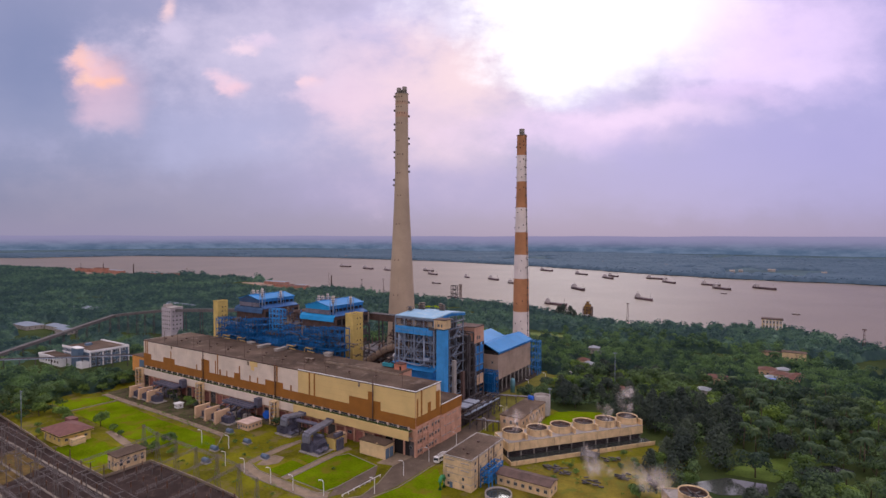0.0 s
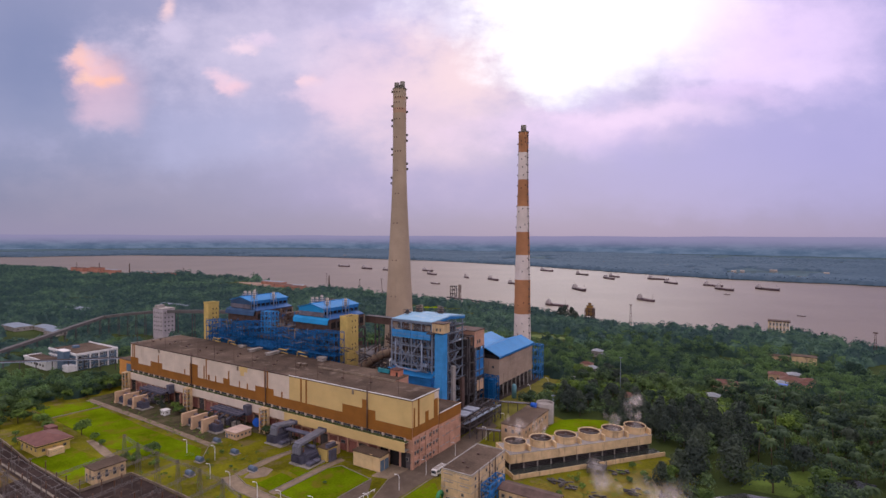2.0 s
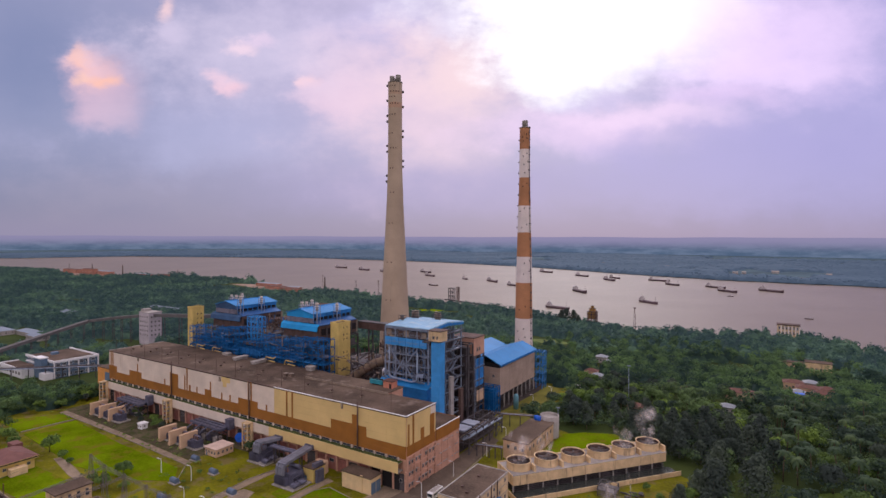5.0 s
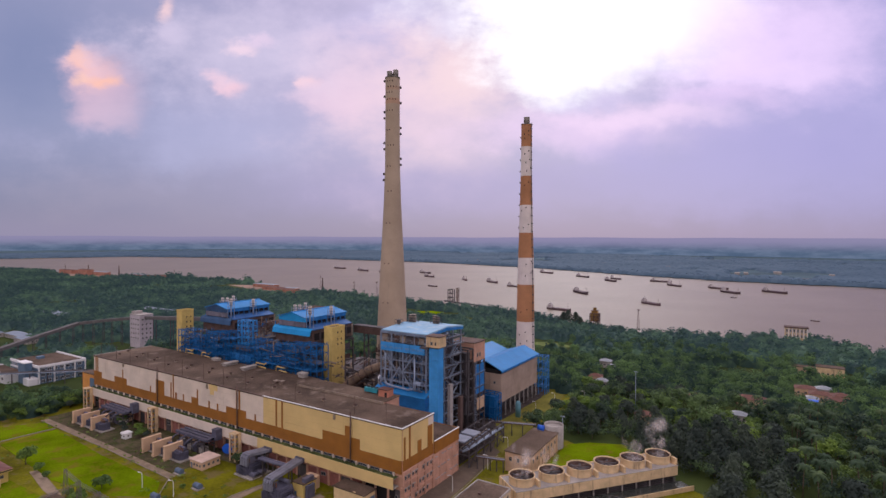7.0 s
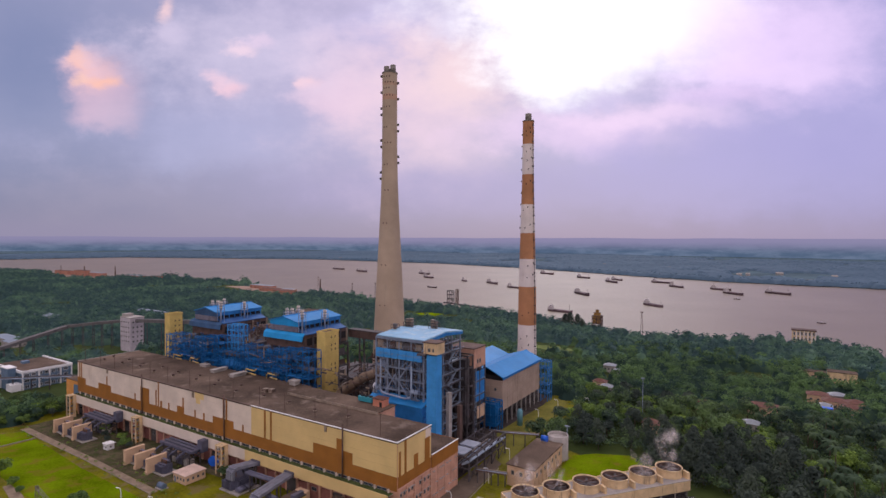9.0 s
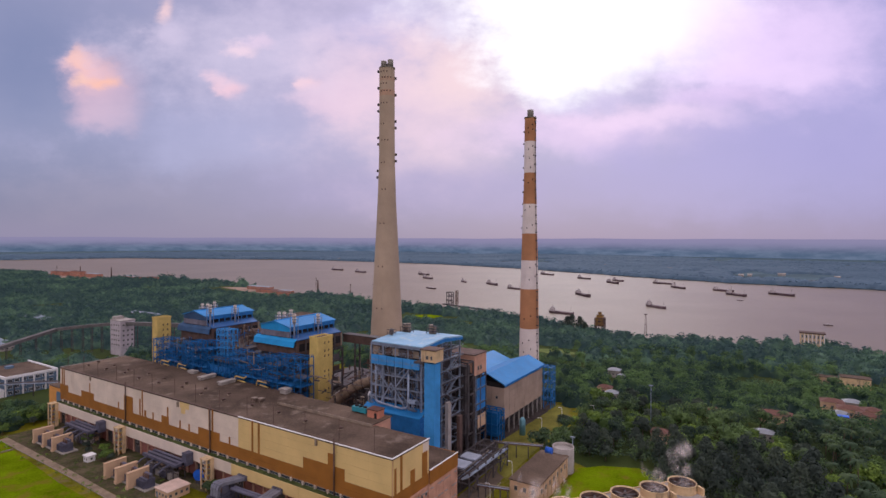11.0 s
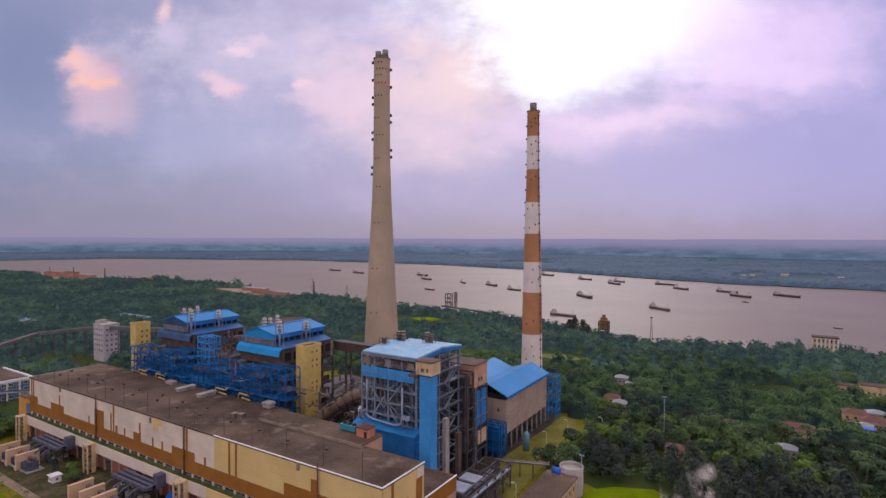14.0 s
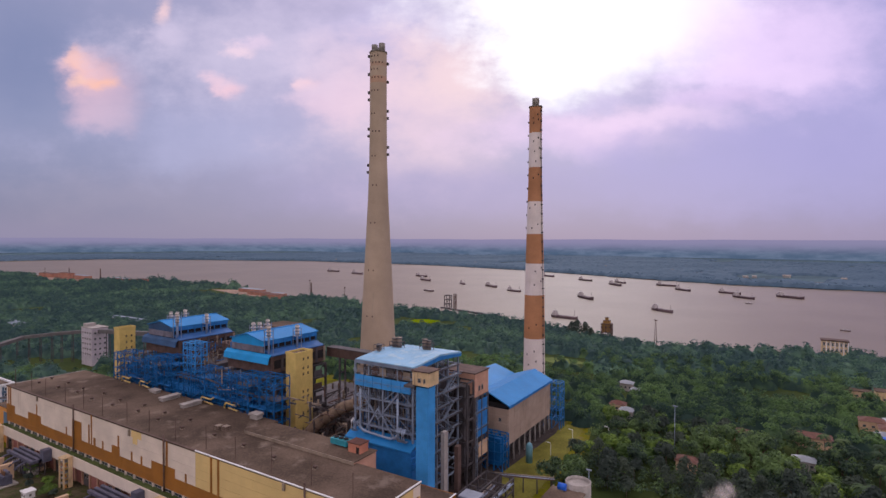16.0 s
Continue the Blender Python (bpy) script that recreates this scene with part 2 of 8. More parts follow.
peach = M("peach_render", (0.56, 0.38, 0.25), 0.85, 0.08, 0.3, 3.0, 0.1, stain=(0.45, 0.3, 0.2), stain_at=0.64)
white_paint = M("white_paint", (0.72, 0.71, 0.72), 0.6, 0.05, 0.3, 3.0, 0.05, stain=(0.5, 0.48, 0.46), stain_at=0.66)
slate_blue = M("slate_blue_panel", (0.10, 0.16, 0.24), 0.5, 0.12, 0.3, 3.0, 0.05)
red_tile = M("dull_red_roof", (0.165, 0.075, 0.066), 0.8, 0.15, 0.3, 6.0, 0.3, stain=(0.11, 0.06, 0.055), stain_at=0.6)
terracotta = M("terracotta_roof", (0.125, 0.055, 0.042), 0.8, 0.2, 0.4, 4.0, 0.3, stain=(0.12, 0.06, 0.045), stain_at=0.52)
asphalt = M("worn_asphalt", (0.115, 0.085, 0.063), 0.95, 0.2, 0.15, 3.0, 0.15, stain=(0.19, 0.155, 0.12), stain_at=0.56)
paving = M("pale_concrete_paving", (0.235, 0.178, 0.125), 0.95, 0.2, 0.25, 4.0, 0.15, stain=(0.18, 0.15, 0.1), stain_at=0.56)
kerbstone = M("kerb_concrete", (0.24, 0.205, 0.165), 0.9, 0.15, 0.5, 4.0, 0.1)
lawn_mat = M("bright_lawn", (0.112, 0.168, 0.003), 1.0, 0.28, 0.045, 1.2, 0.4, stain=(0.155, 0.115, 0.018), stain_at=0.5, spec=0.0)
verge_mat = M("rough_grass", (0.132, 0.127, 0.004), 1.0, 0.35, 0.06, 0.9, 0.4, stain=(0.155, 0.115, 0.055), stain_at=0.5, spec=0.1)
gravel = M("brown_gravel", (0.044, 0.03, 0.027), 1.0, 0.25, 0.12, 3.0, 0.4, stain=(0.09, 0.065, 0.055), stain_at=0.52, spec=0.1)
insulator = M("brown_porcelain", (0.16, 0.08, 0.05), 0.35, 0.15, 1.0, 4.0, 0.0)
machine = M("dark_blue_grey_enamel", (0.095, 0.095, 0.14), 0.5, 0.2, 0.4, 4.0, 0.05, stain=(0.12, 0.085, 0.06), stain_at=0.6, island=0.2)
bright_blue = M("bright_blue_tarpaulin", (0.015, 0.11, 0.55), 0.5, 0.12, 0.5, 4.0, 0.1)
ship_mat = M("weathered_ship_hull", (0.11, 0.075, 0.085), 0.7, 0.2, 0.1, 1.0, 0.05, stain=(0.17, 0.09, 0.06), stain_at=0.58, ob_rand=0.25)
ship_house = M("ship_cabin_paint", (0.42, 0.38, 0.38), 0.6, 0.1, 0.2, 2.0, 0.05)
bark = M("bark", (0.12, 0.09, 0.065), 0.95, 0.25, 0.6, 5.0, 0.4)


def leaf_material(name, base, tip, trans=0.25, patch=0.02, crowns=0.9):
    m = bpy.data.materials.new(name)
    m.use_nodes = True
    T = Tree(m.node_tree)
    g = T.n("ShaderNodeNewGeometry")
    r = T.n("ShaderNodeObjectInfo").outputs["Random"]
    big = T.noise(g.outputs["Position"], patch, 3.0).outputs["Fac"]
    each = T.noise(g.outputs["Position"], 0.085, 2.0).outputs["Fac"]
    big = T.math("ADD", big, T.math("MULTIPLY", T.math("SUBTRACT", each, 0.5), crowns))
    f = T.math("ADD", T.math("MULTIPLY", g.outputs["Random Per Island"], 0.45), T.math("ADD", T.math("MULTIPLY", r, 0.35), T.math("MULTIPLY", T.math("SUBTRACT", big, 0.5), 1.3)))
    col = T.mix(T.step(f, 0.1, 0.95), (*base, 1), (*tip, 1))
    p = T.n("ShaderNodeBsdfPrincipled", Base_Color=col, Roughness=0.75)
    p.inputs["Specular IOR Level"].default_value = 0.15
    tr = T.n("ShaderNodeBsdfTranslucent", Color=col)
    mx = T.n("ShaderNodeMixShader", Fac=trans, i1=p.outputs[0], i2=tr.outputs[0])
    T.n("ShaderNodeOutputMaterial", Surface=mx.outputs[0])
    return m


# blue raised in leaf_mid, leaf_bright and leaf_wood to carry the air's haze
leaf_mid = leaf_material("mid_green_leaves", (0.042, 0.07, 0.055), (0.155, 0.242, 0.085), trans=0.35, crowns=1.3)
leaf_bright = leaf_material("fresh_green_leaves", (0.075, 0.13, 0.04), (0.21, 0.315, 0.055))
leaf_dark = leaf_material("dark_green_leaves", (0.046, 0.064, 0.056), (0.098, 0.128, 0.088))
leaf_palm = leaf_material("palm_leaves", (0.042, 0.074, 0.04), (0.115, 0.165, 0.06))
leaf_thicket = leaf_material("dark_thicket_leaves", (0.03, 0.058, 0.026), (0.07, 0.115, 0.038), crowns=1.4)
leaf_wood = leaf_material("woodland_leaves", (0.036, 0.072, 0.06), (0.155, 0.262, 0.095), trans=0.42, patch=0.012, crowns=1.5)
# the two farther woods: distance haze put into the leaf colour as blue
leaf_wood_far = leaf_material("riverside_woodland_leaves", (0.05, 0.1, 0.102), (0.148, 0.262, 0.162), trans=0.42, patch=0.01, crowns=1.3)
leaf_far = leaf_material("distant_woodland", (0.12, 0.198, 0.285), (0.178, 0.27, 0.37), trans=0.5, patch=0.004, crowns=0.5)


# ---------------------------------------------------------------- mesh tools
def box(bm, x0, x1, y0, y1, z0, z1):
    v = [bm.verts.new(p) for p in ((x0, y0, z0), (x1, y0, z0), (x1, y1, z0), (x0, y1, z0), (x0, y0, z1), (x1, y0, z1), (x1, y1, z1), (x0, y1, z1))]
    for f in ((3, 2, 1, 0), (4, 5, 6, 7), (0, 1, 5, 4), (1, 2, 6, 5), (2, 3, 7, 6), (3, 0, 4, 7)):
        bm.faces.new([v[i] for i in f])


def prism(bm, pts, z0, z1):
    """An upright prism over a ground outline, anticlockwise."""
    lo = [bm.verts.new((x, y, z0)) for x, y in pts]
    hi = [bm.verts.new((x, y, z1)) for x, y in pts]
    bm.faces.new(hi)
    bm.faces.new(lo[::-1])
    k = len(pts)
    for i in range(k):
        bm.faces.new((lo[i], lo[(i + 1) % k], hi[(i + 1) % k], hi[i]))


def profile(bm, outline, axis, a, b):
    """An outline in the (other axis, z) plane, drawn out along an axis from a to b."""
    def at(p, s):
        return (s, p[0], p[1]) if axis == "x" else (p[0], s, p[1])
    lo = [bm.verts.new(at(p, a)) for p in outline]
    hi = [bm.verts.new(at(p, b)) for p in outline]
    bm.faces.new(lo[::-1])
    bm.faces.new(hi)
    k = len(outline)
    for i in range(k):
        bm.faces.new((lo[i], lo[(i + 1) % k], hi[(i + 1) % k], hi[i]))


def beam(bm, p, q, w, h=None):
    """A square bar from p to q."""
    p, q = Vector(p), Vector(q)
    h = h or w
    d = (q - p).normalized()
    s = d.cross(Vector((0, 0, 1)))
    s = Vector((1, 0, 0)) if s.length < 1e-3 else s.normalized()
    u = s.cross(d)
    ring = [s * (w / 2 * i) + u * (h / 2 * j) for i, j in ((-1, -1), (1, -1), (1, 1), (-1, 1))]
    a = [bm.verts.new(p + r) for r in ring]
    b = [bm.verts.new(q + r) for r in ring]
    bm.faces.new(a[::-1])
    bm.faces.new(b)
    for i in range(4):
        bm.faces.new((a[i], a[(i + 1) % 4], b[(i + 1) % 4], b[i]))


def tube(bm, path, r, n=8, cap=True):
    """A round pipe through the points of path; r: one radius, or one for each point."""
    path = [Vector(p) for p in path]
    rs = r if isinstance(r, (list, tuple)) else [r] * len(path)
    rings = []
    for i, p in enumerate(path):
        d = (path[min(i + 1, len(path) - 1)] - path[max(i - 1, 0)]).normalized()
        s = d.cross(Vector((0, 0, 1)))
        s = Vector((1, 0, 0)) if s.length < 1e-3 else s.normalized()
        u = s.cross(d)
        rings.append([bm.verts.new(p + (s * math.cos(2 * math.pi * k / n) + u * math.sin(2 * math.pi * k / n)) * rs[i]) for k in range(n)])
    for a, b in zip(rings, rings[1:]):
        for k in range(n):
            f = bm.faces.new((a[k], a[(k + 1) % n], b[(k + 1) % n], b[k]))
            f.smooth = n > 6
    if cap:
        bm.faces.new(rings[0][::-1])
        bm.faces.new(rings[-1])


def turned_solid(bm, cx, cy, rows, n=32, cap=True):
    """A solid of revolution about an upright axis: rows of (radius, height)."""
    rings = [[bm.verts.new((cx + r * math.cos(2 * math.pi * k / n), cy + r * math.sin(2 * math.pi * k / n), z)) for k in range(n)] for r, z in rows]
    for a, b in zip(rings, rings[1:]):
        for k in range(n):
            bm.faces.new((a[k], a[(k + 1) % n], b[(k + 1) % n], b[k])).smooth = True
    if cap:
        bm.faces.new(rings[0][::-1])
        bm.faces.new(rings[-1])


def thing(name, at, label, category, group="", kind=""):
    ob = new(name)
    ob.location = at
    ob.empty_display_size = 1.0
    return tagged(ob, label, category, group, kind)


def origin(ob):
    p = Vector((0, 0, 0))
    while ob:
        p = p + ob.location
        ob = ob.parent
    return p


def part(name, bm, material, parent, label="", kind=""):
    """One mesh object under a thing or a part; the mesh is given in the world's metres."""
    me = bpy.data.meshes.new(name)
    if parent:
        bm.transform(Matrix.Translation(-origin(parent)))
    bmesh.ops.recalc_face_normals(bm, faces=bm.faces)
    bm.to_mesh(me)
    bm.free()
    me.materials.append(material)
    ob = new(name, me)
    ob.parent = parent
    return tagged(ob, label, kind=kind)


def solid(name, bm, material, label, category, group="", kind=""):
    """A thing of one mesh."""
    ob = part(name, bm, material, None)
    return tagged(ob, label, category, group, kind)


def B():
    return bmesh.new()


def boxed(*dims):
    bm = B()
    for d in (dims if isinstance(dims[0], (list, tuple)) else (dims,)):
        box(bm, *d)
    return bm


_pane = {}


def window(parent, x, y, z, w, h, face, mat=None, frame_mat=None):
    """A framed window set on a wall: (x, y, z) is the middle of its sill; face is '-y' or '+x'."""
    key = (round(w, 2), round(h, 2), (frame_mat or concrete_grey).name, (mat or glass).name)
    if key not in _pane:
        bm = B()
        t = max(0.06, min(w, h) * 0.09)
        for d in ((-w / 2, w / 2, -0.09, 0.05, 0, t), (-w / 2, w / 2, -0.09, 0.05, h - t, h), (-w / 2, -w / 2 + t, -0.09, 0.05, t, h - t), (w / 2 - t, w / 2, -0.09, 0.05, t, h - t), (-t / 3, t / 3, -0.07, 0.03, t, h - t)):
            box(bm, *d)
        a = bpy.data.meshes.new("window")
        bm.to_mesh(a)
        bm.free()
        a.materials.append(frame_mat or concrete_grey)
        bm = boxed(-w / 2 + t, w / 2 - t, -0.03, 0.03, t, h - t)
        b = bpy.data.meshes.new("pane")
        bm.to_mesh(b)
        bm.free()
        b.materials.append(mat or glass)
        _pane[key] = (a, b)
    a, b = _pane[key]
    fr, pa = new("window", a), new("pane", b)
    fr.parent = parent
    fr.location = Vector((x, y, z)) - origin(parent)
    fr.rotation_euler = (0, 0, 0 if face == "-y" else math.pi / 2)
    pa.parent = fr
    return fr


# ---------------------------------------------------------------- land and river
def near_bank(x):
    """The river's near edge, as y over x."""
    pts = ((-5200, -100), (-3300, 330), (-1789, 518), (-1532, 554), (-1231, 572), (-1081, 594), (-901, 610), (-780, 586), (-659, 563), (-570, 545), (-510, 535), (-430, 512), (-375, 505), (-294, 503), (-214, 498), (-152, 482), (-72, 438), (-3, 420), (36, 428), (76, 446), (116, 478), (150, 478), (174, 430), (210, 396), (260, 352), (520, 300), (900, 180), (5200, -600))
    for (a, p), (b, q) in zip(pts, pts[1:]):
        if x <= b:
            return p + (q - p) * (x - a) / (b - a)
    return pts[-1][1]


def far_bank(x):
    pts = ((-5200, 320), (-3300, 620), (-2801, 858), (-2754, 1056), (-2690, 1290), (-2144, 1516), (-1776, 1690), (-1405, 1682), (-1033, 1680), (-577, 1545), (-266, 1390), (-118, 1330), (10, 1285), (168, 1267), (278, 1262), (1200, 1080), (5200, 200))
    for (a, p), (b, q) in zip(pts, pts[1:]):
        if x <= b:
            return p + (q - p) * (x - a) / (b - a)
    return pts[-1][1]


def ground_z(x, y):
    n, f = near_bank(x), far_bank(x)
    d = min(y - n, f - y)
    wob = 4.0 * noise.noise(Vector((x * 0.02, y * 0.02, 3.0)))
    s = max(0.0, min(1.0, (d + wob) / 14.0 + 0.4))
    return -7.0 * s


def axis_steps(lo, hi, fine_lo, fine_hi, fine, ratio=1.22):
    out, s, v = [], fine, fine_hi
    v = fine_lo
    while v < fine_hi:
        out.append(v)
        v += fine
    s, v = fine, fine_hi
    while v < hi:
        out.append(v)
        s *= ratio
        v += min(s, 160)
    out.append(hi)
    s, v = fine, fine_lo
    while True:
        s *= ratio
        v -= min(s, 160)
        if v < lo:
            break
        out.append(v)
    out.append(lo)
    return sorted(out)


xs = axis_steps(-5300, 5300, -1300, 360, 16)
ys = sorted(axis_steps(-3000, 5300, 300, 760, 10) + [1150.0 + 13 * i for i in range(46)])
verts = [(x, y, ground_z(x, y)) for y in ys for x in xs]
k = len(xs)
faces = [(j * k + i, j * k + i + 1, (j + 1) * k + i + 1, (j + 1) * k + i) for j in range(len(ys) - 1) for i in range(k - 1)]
me = bpy.data.meshes.new("ground")
me.from_pydata(verts, [], faces)

soil = bpy.data.materials.new("overgrown_ground")
soil.use_nodes = True
T = Tree(soil.node_tree)
pos = T.n("ShaderNodeNewGeometry").outputs["Position"]
n1 = T.noise(pos, 0.02, 5.0, 0.6).outputs["Fac"]
n2 = T.noise(pos, 0.35, 5.0, 0.65).outputs["Fac"]
col = T.mix(T.step(n1, 0.35, 0.65), (0.026, 0.042, 0.012, 1), (0.05, 0.07, 0.018, 1))
col = T.mix(T.step(n2, 0.6, 0.8, 0.0, 0.5), col, (0.10, 0.075, 0.04, 1))
hgt = T.n("ShaderNodeSeparateXYZ", Vector=pos).outputs[2]
col = T.mix(T.step(hgt, -0.8, -2.2), col, (0.17, 0.135, 0.10, 1))
p = T.n("ShaderNodeBsdfPrincipled", Base_Color=col, Roughness=1.0)
p.inputs["Specular IOR Level"].default_value = 0.1
T.put(p, "Normal", T.n("ShaderNodeBump", Height=n2, Strength=0.5, Distance=0.4).outputs[0])
T.n("ShaderNodeOutputMaterial", Surface=p.outputs[0])
me.materials.append(soil)
# far fields: distance haze put into the base colour as blue-green
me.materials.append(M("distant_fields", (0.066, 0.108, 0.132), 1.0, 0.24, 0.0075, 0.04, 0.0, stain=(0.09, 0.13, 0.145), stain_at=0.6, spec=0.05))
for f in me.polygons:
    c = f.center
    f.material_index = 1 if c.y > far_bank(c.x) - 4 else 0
ground = tagged(new("ground", me), "rough grass and bare soil sloping to the river", "ground", kind="structure")

river = bpy.data.materials.new("muddy_river")
river.use_nodes = True
T = Tree(river.node_tree)
pos = T.n("ShaderNodeNewGeometry").outputs["Position"]
n1 = T.noise(pos, 0.006, 4.0, 0.6).outputs["Fac"]
mp = T.n("ShaderNodeMapping", Vector=pos)
mp.inputs["Scale"].default_value = (0.6, 1.0, 1.0)
rip = T.noise(mp.outputs[0], 0.45, 4.0, 0.6).outputs["Fac"]
col = T.mix(T.step(n1, 0.35, 0.65), (0.145, 0.112, 0.082, 1), (0.172, 0.134, 0.098, 1))
p = T.n("ShaderNodeBsdfPrincipled", Base_Color=col, Roughness=0.4, IOR=1.24)
T.put(p, "Normal", T.n("ShaderNodeBump", Height=rip, Strength=0.35, Distance=0.5).outputs[0])
T.n("ShaderNodeOutputMaterial", Surface=p.outputs[0])
me = bpy.data.meshes.new("water")
wx = [-5300, -3600, -2600, -1800, -1200, -700, -300, 0, 300, 700, 1400, 2600, 5300]
vs = [(x, near_bank(x) - 30, -2.6) for x in wx] + [(x, far_bank(x) + 30, -2.6) for x in wx]
k = len(wx)
me.from_pydata(vs, [], [(i, i + 1, k + i + 1, k + i) for i in range(k - 1)])
me.materials.append(river)
tagged(new("water", me), "wide muddy brown river with faint ripples", "river", kind="structure")

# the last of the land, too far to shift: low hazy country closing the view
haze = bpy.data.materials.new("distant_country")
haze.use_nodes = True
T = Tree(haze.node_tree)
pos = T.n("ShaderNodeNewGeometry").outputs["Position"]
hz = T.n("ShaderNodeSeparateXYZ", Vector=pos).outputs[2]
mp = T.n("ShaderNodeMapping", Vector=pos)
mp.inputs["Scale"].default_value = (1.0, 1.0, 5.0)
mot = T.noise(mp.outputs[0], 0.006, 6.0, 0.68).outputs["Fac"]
# haze painted in: mottled blue fading up to the sky colour, and glowing
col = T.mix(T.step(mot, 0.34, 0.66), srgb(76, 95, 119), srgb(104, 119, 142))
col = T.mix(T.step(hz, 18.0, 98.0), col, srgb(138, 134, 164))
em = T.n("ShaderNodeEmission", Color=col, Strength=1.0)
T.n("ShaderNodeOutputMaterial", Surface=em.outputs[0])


def rim_radius(t):
    """Closer where the far bank is near, farther down the river."""
    return 3300.0 + 1300.0 * max(0.0, min(1.0, (t - radians(118)) / radians(22)))


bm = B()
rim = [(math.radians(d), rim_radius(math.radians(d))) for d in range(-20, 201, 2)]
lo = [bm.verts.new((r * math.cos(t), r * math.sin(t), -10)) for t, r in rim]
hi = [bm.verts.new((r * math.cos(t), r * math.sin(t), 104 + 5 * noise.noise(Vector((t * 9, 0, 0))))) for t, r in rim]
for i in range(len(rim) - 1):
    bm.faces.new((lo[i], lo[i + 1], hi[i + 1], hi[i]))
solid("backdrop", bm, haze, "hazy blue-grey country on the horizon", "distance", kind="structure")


def sheet(name, pts, z, mat, label, category, thick=0.25):
    bm = B()
    prism(bm, pts, z - thick, z)
    return solid(name, bm, mat, label, category, kind="structure")


# station yard, from the lowest layer up
sheet("yard", [(-262, -70), (-231, -77.5), (-143, -84.5), (-95, -85.5), (-94, -66), (-30, -67), (8, -78), (60, -20), (100, 20), (104, 66), (20, 100), (-4, 215), (-90, 230), (-250, 150), (-262, 60)], 0.02, verge_mat, "rough yellow-green grass of the station yard", "grass", 0.5)
sheet("coal_yard", [(-222, 34.4), (-2, 40), (-2, 108), (-12, 178), (-100, 178), (-222, 140)], 0.05, M("coal_dusted_ground", (0.055, 0.045, 0.042), 1.0, 0.3, 0.1, 1.5, 0.3, stain=(0.10, 0.08, 0.065), stain_at=0.55, spec=0.1), "coal-dusted bare ground between the boilers", "yard")
sheet("road", [(-12, -82), (3, -82), (6, -41), (9.5, -27), (10.5, -2), (9.5, 30), (7, 62), (-1, 62), (-1, 24), (-2, 4), (-3, -12), (2, -28), (3.5, -40), (-6, -52)], 0.08, asphalt, "worn brown-grey asphalt road", "road")
sheet("road", [(-60.5, -47.8), (-49, -51.5), (-13, -52.2), (-7, -48), (-9, -44.6), (-13, -47.8), (-32, -47.4), (-48, -46.6), (-59, -43)], 0.085, paving, "pale concrete garden road", "road")
sheet("road", [(-7, -48), (-3, -40), (-1.5, -27), (-9, -15.5), (-10.2, -40)], 0.087, asphalt, "worn grey side road by the square lawn", "road")
sheet("road", [(-11, -14), (-3, -12), (-1, 8), (-11, 8)], 0.086, paving, "pale concrete apron before the hall door", "apron")
sheet("road", [(-1, 62), (7, 62), (3, 112), (0, 172), (-5, 172), (-3, 112)], 0.08, asphalt, "narrow worn asphalt road", "road")
sheet("road", [(-270, -48), (-258, -24), (-234, -17.5), (-235, -20.5), (-256, -27), (-266, -48)], 0.08, paving, "narrow dusty track among bushes", "track")
sheet("pavement", [(-219, -27.5), (-148, -28.5), (-95, -30.5), (-95, -27.6), (-148, -25.6), (-219, -24.2)], 0.09, paving, "strip of cracked pale concrete paving", "path")
sheet("pavement", [(-222, -24), (-98, -27), (-98, -8), (-62, -6), (-62, 1), (-222, 1)], 0.06, M("oily_yard_soil", (0.085, 0.07, 0.042), 1.0, 0.4, 0.12, 1.2, 0.3, stain=(0.045, 0.062, 0.014), stain_at=0.45, spec=0.1), "oily bare soil with tufts beside the transformers", "yard")
sheet("pavement", [(-150, -58.5), (-127, -62.6), (-117, -63.5), (-116.5, -60.4), (-127, -58.6), (-149, -55)], 0.09, paving, "grey path behind the red-roofed house", "path")
sheet("pavement", [(-59, -43), (-60.5, -26), (-58.6, -13.5), (-56.6, -13.5), (-56.6, -26), (-56, -42.6)], 0.1, paving, "pale concrete path", "path")
sheet("pavement", [(-34.6, -46), (-31.6, -46), (-31.8, -20), (-30.4, -8), (-33.4, -7.4), (-34.6, -20)], 0.1, paving, "pale concrete path", "path")
sheet("pavement", [(-53.5, -43.4), (-49.4, -41.2), (-47, -37), (-49.5, -31.4), (-55.2, -31.6), (-56.2, -36)], 0.1, paving, "pale oval of bare concrete", "path")
sheet("lawn", [(-196, -53), (-134, -57), (-100, -51.5), (-85, -42), (-95, -34.5), (-143, -33.6), (-197, -29.4)], 0.12, lawn_mat, "bright green mown lawn", "lawn", 0.4)
sheet("lawn", [(-229, -52), (-200.4, -52.4), (-200, -29.4), (-214, -27.6)], 0.12, lawn_mat, "bright green mown lawn", "lawn", 0.4)
sheet("lawn", [(-30.8, -44.2), (-11.2, -44.8), (-10, -40), (-9.6, -16.2), (-27.8, -13.2), (-31, -18)], 0.14, lawn_mat, "small bright green square lawn", "lawn", 0.4)
sheet("lawn", [(-45, -44), (-35.4, -44.8), (-35.6, -32.5), (-44, -31.7)], 0.14, lawn_mat, "small bright green square lawn", "lawn", 0.4)
sheet("lawn", [(-43, -28.6), (-35, -30), (-35.2, -22.6), (-43.2, -21.7)], 0.14, lawn_mat, "small bright green square lawn", "lawn", 0.4)
sheet("lawn", [(-147, -83), (-110, -82), (-109, -66), (-118, -65), (-147, -66)], 0.12, lawn_mat, "green grass plot beside the red-roofed house", "lawn", 0.4)
